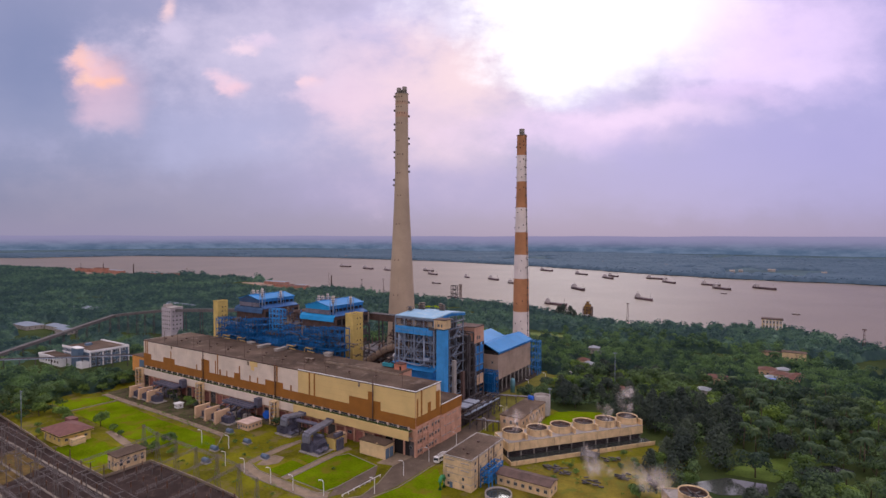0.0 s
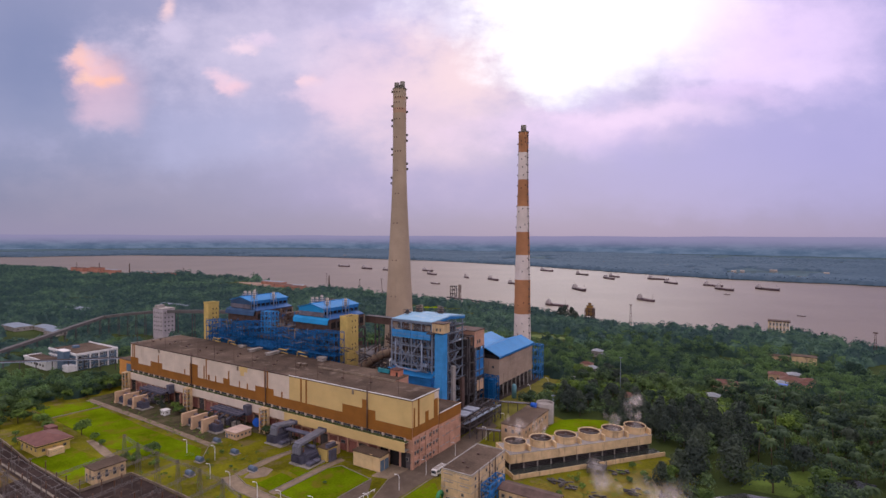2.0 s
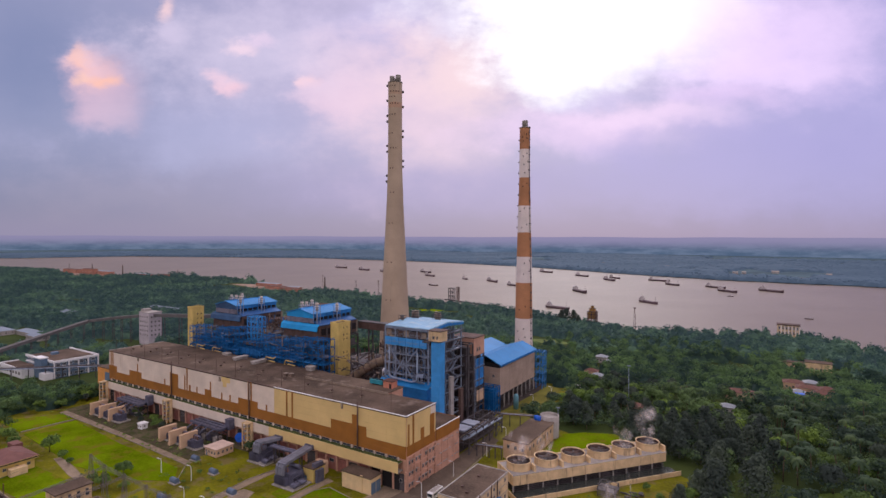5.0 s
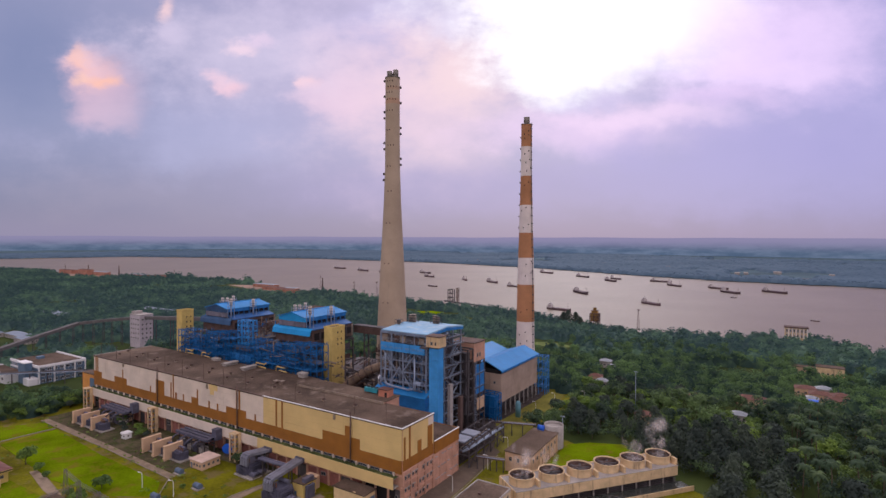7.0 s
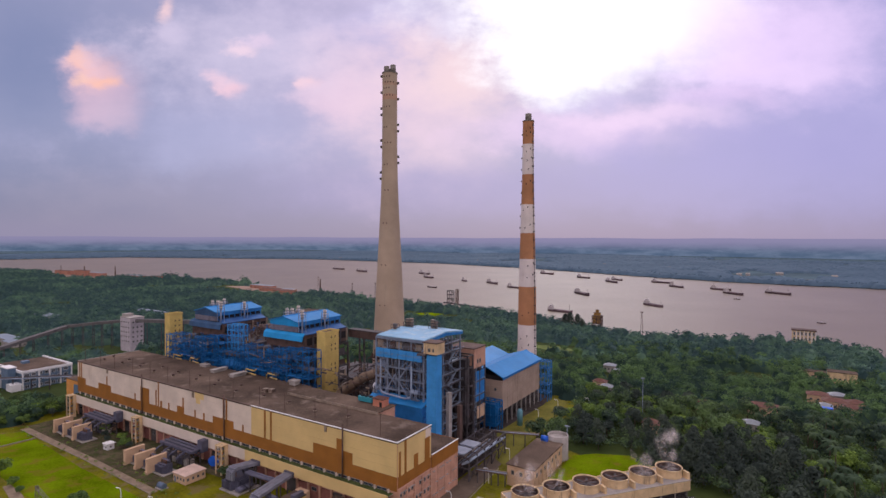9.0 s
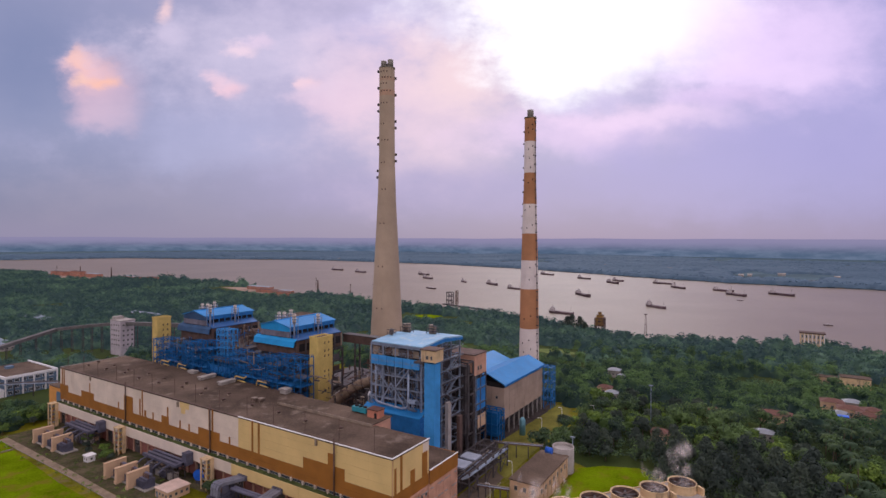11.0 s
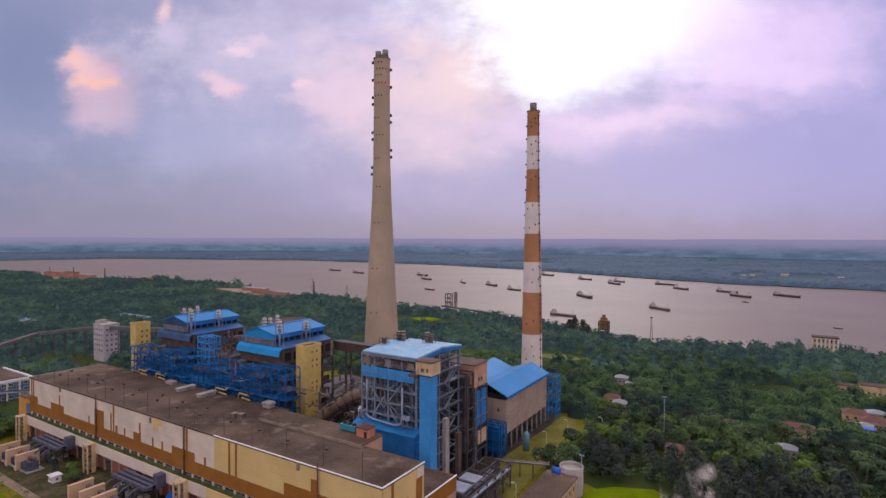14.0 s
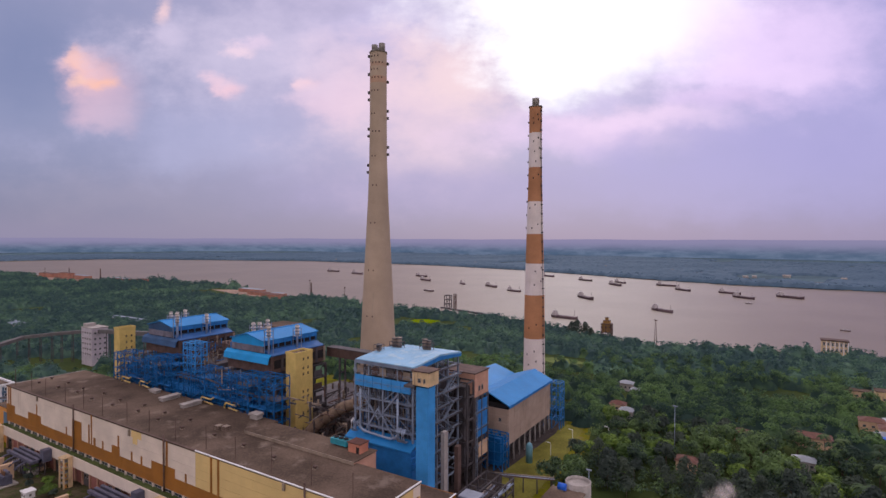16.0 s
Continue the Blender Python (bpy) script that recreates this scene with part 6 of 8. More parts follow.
turned_solid(bm, 25, 86.5, [(4.6, 0), (4.6, 10.6), (4.2, 10.6), (4.2, 9.4)], 28, cap=False)
part("wall", bm, concrete_grey, tk)
bm = B()
turned_solid(bm, 25, 86.5, [(4.3, 9.3), (4.3, 9.4)], 28)
part("floor", bm, concrete_grey, tk)
bt = thing("water_tank", (21, 81, 8.6), "bright blue plastic water tank on a roof", "tank")
bm = B()
tube(bm, [(19.6, 80.5, 9.9), (22.4, 80.5, 9.9)], 1.25, 14)
part("barrel", bm, bright_blue, bt)
part("cradle", boxed((19.9, 22.1, 79.8, 81.2, 8.6, 8.9)), concrete_grey, bt)
for i, (x, y) in enumerate(((56.5, 22.5), (74.5, 44.5), (73.5, 16.5), (84, 28), (62, 19.5))):
    rnd = random.Random(i)
    pile = thing("scrap_heap", (x, y, 0), "heap of dark discarded cooling fill on the grass", "scrap heap", "scrap heaps by the cooling tower")
    for j in range(22 if i == 0 else 12):
        bm = B()
        px, py, pz = x + rnd.gauss(0, 1.9), y + rnd.gauss(0, 1.5), 0.25 + rnd.random() * 0.9
        beam(bm, (px - rnd.uniform(0.5, 1.3), py, pz), (px + rnd.uniform(0.5, 1.3), py + rnd.uniform(-1, 1), pz + rnd.uniform(-0.2, 0.4)), rnd.uniform(0.3, 0.8), rnd.uniform(0.2, 0.6))
        part("slab", bm, dark_steel, pile)
sd = thing("valve_shed", (66, 40, 0), "small open steel valve platform at the basin", "platform")
framework(sd, dark_steel, 63, 69.5, 37.5, 43, 0, [2.4, 4.2], 2, 1, 0.2, seed=8)
part("deck", boxed((62.6, 69.9, 37.1, 43.4, 2.4, 2.6)), dark_steel, sd)

# pipe bridges beside the hall end
for (x0, y0), (x1, y1), z, lab in (((6, 45), (18, 48), 5.5, "rusty pipe bridge over the road"), ((-8, 84), (14, 92), 6.5, "rusty pipe bridge over the grass"), ((-3, 40), (-5, 78), 5.0, "grey pipe bridge beside the boiler")):
    br = thing("pipe_bridge", (x0, y0, 0), lab, "pipe bridge")
    for k in range(4):
        bm = B()
        o = (k - 1.5) * 0.7
        nx, ny = -(y1 - y0), x1 - x0
        ln = math.hypot(nx, ny)
        tube(bm, [(x0 + nx / ln * o, y0 + ny / ln * o, z), (x1 + nx / ln * o, y1 + ny / ln * o, z)], 0.26, 8)
        part("pipe", bm, (rust, steel, dark_steel, lagging)[k], br)
    for k in range(5):
        f = (k + 0.15) / 4.4
        bm = B()
        cx, cy = x0 + (x1 - x0) * f, y0 + (y1 - y0) * f
        beam(bm, (cx - 1.4 * (y1 - y0) / ln, cy + 1.4 * (x1 - x0) / ln, z - 0.4), (cx + 1.4 * (y1 - y0) / ln, cy - 1.4 * (x1 - x0) / ln, z - 0.4), 0.3)
        beam(bm, (cx, cy, 0), (cx, cy, z - 0.4), 0.35)
        part("trestle", bm, dark_steel, br)
cv = thing("yard_machinery", (-3, 58, 0), "grey steel duct platforms at the boiler foot", "platform")
framework(cv, dark_steel, -8.5, 3, 44, 78, 0, [5, 9.5], 2, 5, 0.4, seed=14)
for y0, y1 in ((45, 52), (54, 60)):
    part("cover", boxed((-7, 0, y0, y1, 9.7, 10.3)), M("grey_sheet", (0.30, 0.33, 0.40), 0.5, 0.12, 0.4, 3), cv, "grey sheet cover")
for i in range(3):
    bm = B()
    tube(bm, [(0.6 + i * 1.1, 43, 7 + i * 0.6), (0.6 + i * 1.1, 78, 6.4 + i * 0.6)], 0.5, 10)
    part("duct", bm, steel, cv)
wtk = thing("tank", (-6, 116, 0), "small pale teal upright tank", "tank")
bm = B()
turned_solid(bm, -6.5, 116, [(1.5, 0), (1.5, 7.5), (0.9, 8.6), (0.2, 8.9)], 18)
part("shell", bm, M("teal_paint", (0.12, 0.27, 0.33), 0.5, 0.12, 0.4, 3), wtk)


# ---------------------------------------------------------------- transformers before the hall
def transformer(x, y, sz=1.0):
    t = thing("transformer", (x, y, 0), "dark grey power transformer with radiator banks", "transformer", "transformers before the hall")
    part("plinth", boxed((x - 4.2 * sz, x + 4.2 * sz, y - 3.4 * sz, y + 3.4 * sz, 0, 0.5)), concrete_grey, t)
    part("body", boxed((x - 2.9 * sz, x + 2.9 * sz, y - 1.7 * sz, y + 1.7 * sz, 0.5, 4.2 * sz)), machine, t)
    for i in range(9):
        xx = x - 2.7 * sz + i * 0.66 * sz
        part("radiator_fin", boxed((xx, xx + 0.24, y - 3.1 * sz, y - 1.75 * sz, 0.9, 3.9 * sz)), machine, t)
    bm = B()
    tube(bm, [(x - 2.2 * sz, y + 0.6, 5.3 * sz), (x + 2.4 * sz, y + 0.6, 5.3 * sz)], 0.6 * sz, 12)
    part("conservator", bm, machine, t)
    for i in range(3):
        bm = B()
        xx = x - 1.6 * sz + i * 1.6 * sz
        turned_solid(bm, xx, y - 0.5, [(0.3, 4.2 * sz), (0.22, 4.5 * sz), (0.3, 4.8 * sz), (0.2, 5.1 * sz), (0.26, 5.4 * sz), (0.08, 6.2 * sz)], 8)
        part("bushing", bm, insulator, t)
    return t


for x0, ys in ((-199.9, -20.6), (-130.7, -22)):
    for i in range(3):
        x = x0 + i * (9.6 if x0 < -190 else 8.6)
        w = thing("fire_wall", (x, -14, 0), "thick peach fire wall beside a transformer", "fire wall", "fire walls between transformers")
        bm = B()
        profile(bm, [(ys, 0), (ys + 8.5, 0), (ys + 8.5, 6.2), (ys, 6.2)], "x", x - 0.7, x + 0.7)
        part("wall", bm, peach, w)
        part("coping", boxed((x - 0.8, x + 0.8, ys - 0.1, ys + 8.6, 6.2, 6.4)), peach, w)
        part("buttress", boxed((x - 0.9, x + 0.9, ys - 0.25, ys + 0.25, 0, 1.2)), peach, w)
        transformer(x + 4.6, -16.6, 0.95)
    bd = thing("bus_duct", (x0 + 18, -4, 0), "grey bus ducts on a steel frame running to the hall", "bus duct", "bus ducts before the hall")
    framework(bd, dark_steel, x0 + 8, x0 + 27, -9, -4, 0, [4.2, 6.4], 4, 1, 0.3, seed=int(x0) % 50)
    for i in range(3):
        bm = B()
        for p, q in (((x0 + 6, -9.2 + i * 2.2, 7.4), (x0 + 29.4, -9.2 + i * 2.2, 7.4)), ((x0 + 29.4, -9.6 + i * 2.2, 7.4), (x0 + 29.4, -3.05, 7.6 + i * 0.4))):
            beam(bm, p, q, 1.15, 1.1)
        part("duct", bm, machine, bd)
    for i in range(4):
        bm = B()
        tube(bm, [(x0 + 9 + i * 5.4, -8.6, 7.2), (x0 + 9 + i * 5.4, -12, 6.6), (x0 + 9 + i * 5.4, -14, 5.2)], 0.35, 8)
        part("dropper", bm, machine, bd)
    part("riser_box", boxed((x0 + 28.4, x0 + 31.4, -6.2, -3.1, 6.6, 11.6)), machine, bd, "upright grey duct box")
    vb = thing("cable_box", (x0 + 16, -6, 0), "dark steel cable cabinets below the bus ducts", "cabinet")
    for i in range(5):
        part("cabinet", boxed((x0 + 5 + i * 4.2, x0 + 8 + i * 4.2, -8.6, -5.2, 0, 2.4 + (i % 2) * 0.7)), machine if i % 2 else concrete_grey, vb)


def unit_transformer(x0, x1, y0, y1):
    """A large transformer with paired cooler drums at its front."""
    t = thing("transformer", ((x0 + x1) / 2, (y0 + y1) / 2, 0), "large dark blue-grey transformer with paired cooler drums", "transformer", "transformers before the hall")
    part("plinth", boxed((x0 - 0.6, x1 + 0.6, y0 - 0.6, y1 + 0.4, 0, 0.5)), concrete_grey, t)
    part("body", boxed((x0, x1 - 3.4, y0 + 1.8, y1, 0.5, 4.5)), machine, t)
    part("lid", boxed((x0 + 0.3, x1 - 3.7, y0 + 2.1, y1 - 0.3, 4.5, 4.9)), machine, t)
    for i in range(8):
        f = x0 + 0.2 + i * (x1 - x0 - 4) / 8
        part("radiator_fin", boxed((f, f + 0.3, y0, y0 + 1.75, 0.8, 3.9)), machine, t)
    for i in range(7):
        f = y0 + 2 + i * (y1 - y0 - 2.4) / 7
        part("radiator_fin", boxed((x1 - 3.35, x1 - 1.9, f, f + 0.35, 0.8, 4.0)), machine, t)
    for i in range(2):
        for j in range(2):
            bm = B()
            tube(bm, [(x1 - 1.6 + i * 1.5, y0 + 0.4 + j * 3.4, 1.7), (x1 - 1.6 + i * 1.5, y0 + 3.5 + j * 3.4, 1.7)], 0.72, 12)
            part("cooler_drum", bm, machine, t)
    bm = B()
    tube(bm, [(x0 + 0.6, y1 - 1.2, 6.0), (x1 - 4.2, y1 - 1.2, 6.0)], 0.75, 12)
    part("conservator", bm, machine, t)
    for i in range(3):
        bm = B()
        xx = x0 + 1.0 + i * 1.6
        turned_solid(bm, xx, y0 + 3.4, [(0.36, 4.9), (0.24, 5.2), (0.34, 5.5), (0.22, 5.8), (0.3, 6.1), (0.1, 7.0)], 8)
        part("bushing", bm, insulator, t)
    return t


unit_transformer(-75.5, -65.5, -13.6, -4.2)
unit_transformer(-48.2, -37.4, -23.0, -14.2)
for pts in (((-72.6, -12.2), (-71.4, -8.4), (-69.6, -3.05)), ((-46.8, -21.8), (-47.6, -16.6), (-50.4, -3.05))):
    bd = thing("bus_duct", (*pts[0], 0), "three parallel grey bus ducts bending down to a transformer", "bus duct", "bus ducts before the hall")
    for i in range(3):
        o = i * 1.5
        bm = B()
        way = [(pts[0][0] + o, pts[0][1] - 0.6, 4.6), (pts[0][0] + o, pts[0][1] - 0.5, 7.4), (pts[0][0] + o, pts[0][1], 8.4), (pts[0][0] + o, pts[0][1] + 1.2, 8.7), (pts[1][0] + o, pts[1][1], 8.7), (pts[2][0] + o, pts[2][1], 8.7)]
        for p, q in zip(way, way[1:]):
            beam(bm, p, q, 1.25, 1.15)
        part("duct", bm, M("pale_blue_grey_enamel", (0.17, 0.175, 0.22), 0.5, 0.15, 0.4, 4, stain=(0.12, 0.1, 0.09), stain_at=0.6) if "pale_blue_grey_enamel" not in bpy.data.materials else bpy.data.materials["pale_blue_grey_enamel"], bd)
        part("end_collar", boxed((pts[2][0] + o - 0.85, pts[2][0] + o + 0.85, -3.9, -3.05, 7.8, 9.6)), machine, bd)
    for f in (0.3, 0.75):
        cx, cy = pts[1][0] + (pts[2][0] - pts[1][0]) * f, pts[1][1] + (pts[2][1] - pts[1][1]) * f
        for o in (-0.4, 3.4):
            part("stand", boxed((cx + o - 0.2, cx + o + 0.2, cy - 0.2, cy + 0.2, 0, 8.0)), dark_steel, bd)
        part("cross_beam", boxed((cx - 0.8, cx + 3.8, cy - 0.2, cy + 0.2, 7.7, 8.0)), dark_steel, bd)
# side duct from the first unit and blocks behind the second
sdk = thing("bus_duct", (-58, -13, 0), "long grey bus duct between the transformers", "bus duct", "bus ducts before the hall")
for o in (0, 1.4):
    bm = B()
    tube(bm, [(-66, -9.6 + o, 7.4), (-50.6, -9.0 + o, 7.4)], 0.6, 10)
    part("duct", bm, machine, sdk)
for x in (-64, -58, -52.5):
    part("stand", boxed((x - 0.2, x + 0.2, -9.4, -9.0, 0, 6.8)), dark_steel, sdk)
vb = thing("switch_house", (-39, -12, 0), "tan switchgear block with dark cabinets on top", "switch house")
part("wall", boxed((-41.6, -36.0, -13.6, -7.2, 0, 5.4)), yellow, vb)
part("roof", boxed((-41.9, -35.7, -13.9, -6.9, 5.4, 5.7)), felt, vb)
part("cabinet", boxed((-37.8, -36.0, -12.6, -8.0, 5.7, 7.2)), machine, vb)
part("cabinet", boxed((-35.6, -34.4, -13.0, -9.2, 0, 5.0)), machine, vb)
part("door", boxed((-40.8, -39.6, -13.68, -13.58, 0, 2.2)), slate_blue, vb)
for x in (-118, -40.5):
    ar = thing("arched_porch", (x, -4, 0), "peach block with a round-arched opening against the hall", "porch")
    bm = B()
    arch = [(x - 2.6, 0), (x - 1.3, 0)] + [(x - 1.3 * math.cos(radians(a)), 2.2 + 1.3 * math.sin(radians(a))) for a in range(0, 181, 20)] + [(x + 1.3, 0), (x + 2.6, 0), (x + 2.6, 5.0), (x - 2.6, 5.0)]
    profile(bm, arch, "y", -6.2, -3.2)
    part("wall", bm, peach, ar)
    part("inner_door", boxed((x - 1.5, x + 1.5, -3.6, -3.3, 0, 3.6)), dark_void, ar)
bc = thing("cable_drum", (-94.6, -3.8, 0), "large bright blue disc cover leaning by a pier", "cover")
bm = B()
tube(bm, [(-94.7, -3.6, 3.4), (-94.5, -4.0, 3.4)], 2.3, 20)
part("disc", bm, bright_blue, bc)
part("foot", boxed((-95.6, -93.6, -4.4, -3.3, 0, 1.3)), dark_steel, bc)


def hut(name, x0, x1, y0, y1, h, wall, roof, label, windows_x=3, windows_y=2, over=0.35, hip=0.0, door=True):
    b = thing(name, ((x0 + x1) / 2, (y0 + y1) / 2, 0), label, "hut" if (x1 - x0) < 12 else "house")
    part("wall", boxed((x0, x1, y0, y1, 0, h)), wall, b)
    bm = B()
    if hip:
        lo = [bm.verts.new(p) for p in ((x0 - over, y0 - over, h), (x1 + over, y0 - over, h), (x1 + over, y1 + over, h), (x0 - over, y1 + over, h))]
        if x1 - x0 > y1 - y0:
            m = (y1 - y0) / 2
            r = [bm.verts.new(p) for p in ((x0 + m, (y0 + y1) / 2, h + hip), (x1 - m, (y0 + y1) / 2, h + hip))]
            fs = ((lo[0], lo[1], r[1], r[0]), (lo[1], lo[2], r[1]), (lo[2], lo[3], r[0], r[1]), (lo[3], lo[0], r[0]))
        else:
            m = (x1 - x0) / 2
            r = [bm.verts.new(p) for p in (((x0 + x1) / 2, y0 + m, h + hip), ((x0 + x1) / 2, y1 - m, h + hip))]
            fs = ((lo[0], lo[1], r[0]), (lo[1], lo[2], r[1], r[0]), (lo[2], lo[3], r[1]), (lo[3], lo[0], r[0], r[1]))
        bm.faces.new(lo[::-1])
        for f in fs:
            bm.faces.new(f)
    else:
        box(bm, x0 - over, x1 + over, y0 - over, y1 + over, h, h + 0.35)
    part("roof", bm, roof, b)
    for i in range(windows_x):
        window(b, x0 + (x1 - x0) * (i + 0.5) / windows_x, y0 - 0.02, h * 0.38, min(1.3, h * 0.3), min(1.3, h * 0.34), "-y")
    for i in range(windows_y):
        window(b, x1 + 0.02, y0 + (y1 - y0) * (i + 0.5) / windows_y, h * 0.38, min(1.3, h * 0.3), min(1.3, h * 0.34), "+x")
    if door:
        part("door", boxed((x0 + 0.8, x0 + 1.8, y0 - 0.06, y0 + 0.02, 0, 2.1)), slate_blue, b)
    return b


hut("switch_hut", -98.5, -90.3, -19.3, -10.5, 3.4, peach, M("pale_pink_roof", (0.58, 0.43, 0.36), 0.9, 0.12, 0.3, 3), "single-storey peach hut with small square windows", 4, 4)
hut("garage", -24.6, -10.0, -9.3, -3.1, 6.2, M("warm_cream_render", (0.68, 0.5, 0.28), 0.85, 0.08, 0.3, 3.0, 0.1, stain=(0.45, 0.3, 0.18), stain_at=0.64), felt, "cream garage block with a brown flat roof", 0, 0, 0.4, door=False)
g = bpy.data.objects["garage"]
for y0 in (-8.9, -6.0):
    part("roller_door", boxed((-10.05, -9.92, y0, y0 + 2.6, 0, 4.6)), slate_blue, g, "dark blue-grey roller door")
part("front_post", boxed((-15.0, -14.0, -9.55, -9.25, 0, 6.7)), bpy.data.materials["warm_cream_render"], g)
hut("pump_hut", -157, -153.4, -18.0, -14.8, 2.6, white_paint, white_paint, "tiny white pump hut", 2, 1, door=False)
hut("valve_hut", -184.5, -178, -5.5, -1.5, 5.0, peach, peach, "peach block beside the hall wall", 1, 1)
hut("control_house", -108, -100.2, -78, -66.2, 6.2, old_cream, felt, "two-storey cream relay house with small sunshades", 3, 4, 0.5)
c = bpy.data.objects["control_house"]
for i in range(4):
    y = -76.5 + i * 2.9
    window(c, -100.18, y, 4.1, 1.0, 1.0, "+x")
    part("sunshade", boxed((-100.2, -99.3, y - 0.7, y + 0.7, 3.75, 3.9)), concrete_grey, c)
c.location = c.location + Vector((4.2, -1.4, 0))
hh = hut("staff_house", -167, -149, -80, -67.4, 5.4, yellow, red_tile, "yellow two-storey house under a dull red hipped roof", 4, 3, 1.2, hip=2.6)
part("eaves_band", boxed((-168.2, -147.8, -81.2, -66.2, 4.4, 5.35)), yellow, hh, "deep yellow eaves band")
part("porch", boxed((-149, -145.6, -77, -71, 0, 3.0)), old_cream, hh)
part("roof_lantern", boxed((-172, -166, -69, -65.4, 0, 6.6)), red_tile, hh)
for d in ((-168.24, -147.76, -81.24, -81.16, 4.72, 5.2), (-147.84, -147.76, -81.1, -66.3, 4.72, 5.2)):
    part("strip_window", boxed(d), dark_void, hh, "dark strip of openings under the eaves")
hh.location = hh.location + Vector((2.4, 0.6, 0))
for i, (x, y) in enumerate(((-96.1, -25.6), (-77.4, -29.6), (-55.7, -36.9), (-74, -53.6), (-83, -43.2))):
    tnk = thing("drain_tank", (x, y, 0), "half-round blue-grey sheet cover on a pit", "tank", "pit covers on the grass")
    bm = B()
    tube(bm, [(x - 1.8, y, 1.1), (x + 1.8, y, 1.1)], 1.1, 14)
    part("cover", bm, M("blue_grey_sheet", (0.10, 0.14, 0.21), 0.5, 0.12, 0.4, 3) if i == 0 else bpy.data.materials["blue_grey_sheet"], tnk)
    part("plinth", boxed((x - 2.2, x + 2.2, y - 1.5, y + 1.5, 0, 0.3)), concrete_grey, tnk)
# bus parked by the road
bus = thing("bus", (11, 4, 0), "white minibus with dark windows parked beside the pump house", "bus")
part("body", boxed((10.0, 12.4, -0.6, 7.0, 0.55, 2.9)), white_paint, bus)
part("windscreen", boxed((10.15, 12.25, -0.64, -0.58, 1.5, 2.6)), glass, bus)
part("roof_rack", boxed((10.3, 12.1, 0.6, 6.4, 2.9, 3.02)), concrete_grey, bus)
for y in (0.4, 2.1, 3.8, 5.4):
    part("side_window", boxed((12.38, 12.44, y, y + 1.4, 1.6, 2.5)), glass, bus)
    part("side_window", boxed((9.96, 10.02, y, y + 1.4, 1.6, 2.5)), glass, bus)
for x in (9.95, 12.45):
    for y in (1.0, 5.4):
        bm = B()
        tube(bm, [(x - 0.14, y, 0.5), (x + 0.14, y, 0.5)], 0.5, 14)
        part("wheel", bm, dark_void, bus)


def street_lamp(x, y, h, arm, turn):
    l = thing("street_lamp", (0, 0, 0), "slender pale street lamp with a curved arm", "street lamp", "street lamps of the yard")
    bm = B()
    tube(bm, [(0, 0, 0), (0, 0, h * 0.8), (arm * 0.15, 0, h * 0.94), (arm * 0.5, 0, h), (arm, 0, h)], [0.15, 0.12, 0.1, 0.09, 0.08], 6)
    part("pole", bm, white_paint, l)
    part("lamp_head", boxed((arm - 0.1, arm + 0.8, -0.17, 0.17, h - 0.1, h + 0.08)), white_paint, l)
    l.matrix_basis = pose(x, y, 0, 0, 0, turn)
    return l


for x, y in ((-96, -41), (-79, -38.5), (-64, -51), (-51, -51.3), (-34.6, -51.4), (-22, -51.2), (-8.8, -48), (6.2, -36), (6.2, -17.4), (7.4, -0.4), (8, 22), (10.4, 47), (9, 70), (11, 99), (-1, 128), (2, 150), (-1, 180), (16, 163)):
    street_lamp(x, y, 6.2, 1.2, 200)
for x, y, h in ((48, 152, 25), (27, 93, 13), (-189, -80, 20)):
    ms = thing("lighting_mast", (x, y, 0), "tall thin grey lighting mast", "mast")
    bm = B()
    tube(bm, [(x, y, 0), (x, y, h)], [0.22, 0.1], 8)
    part("pole", bm, steel, ms)
    part("lamp_bar", boxed((x - 1.0, x + 1.0, y - 0.15, y + 0.15, h - 0.5, h)), steel, ms)

# ---------------------------------------------------------------- switchyard
def lattice_mast(h, w, name="gantry_mast"):
    m = thing(name, (0, 0, 0), "grey steel lattice gantry mast in the switchyard", "gantry mast", "gantry masts of the switchyard")
    n = max(4, int(h / 1.9))
    for sx, sy in ((-1, -1), (1, -1), (1, 1), (-1, 1)):
        bm = B()
        beam(bm, (sx * w, sy * w, 0), (sx * w * 0.35, sy * w * 0.35, h), 0.11)
        part("leg", bm, yard_steel, m)
    bm = B()
    for i in range(n):
        z0, z1 = h * i / n, h * (i + 1) / n
        a, b = w * (1 - 0.65 * i / n), w * (1 - 0.65 * (i + 1) / n)
        for (sx, sy), (tx, ty) in (((-1, -1), (1, -1)), ((1, -1), (1, 1)), ((1, 1), (-1, 1)), ((-1, 1), (-1, -1))):
            p, q = ((sx * a, sy * a, z0), (tx * b, ty * b, z1)) if i % 2 else ((tx * a, ty * a, z0), (sx * b, sy * b, z1))
            beam(bm, p, q, 0.055)
    part("lacing", bm, yard_steel, m, kind="stuff")
    return m


yard_steel = M("dull_lattice_steel", (0.16, 0.14, 0.135), 0.6, 0.15, 0.4, 4, metal=0.2)


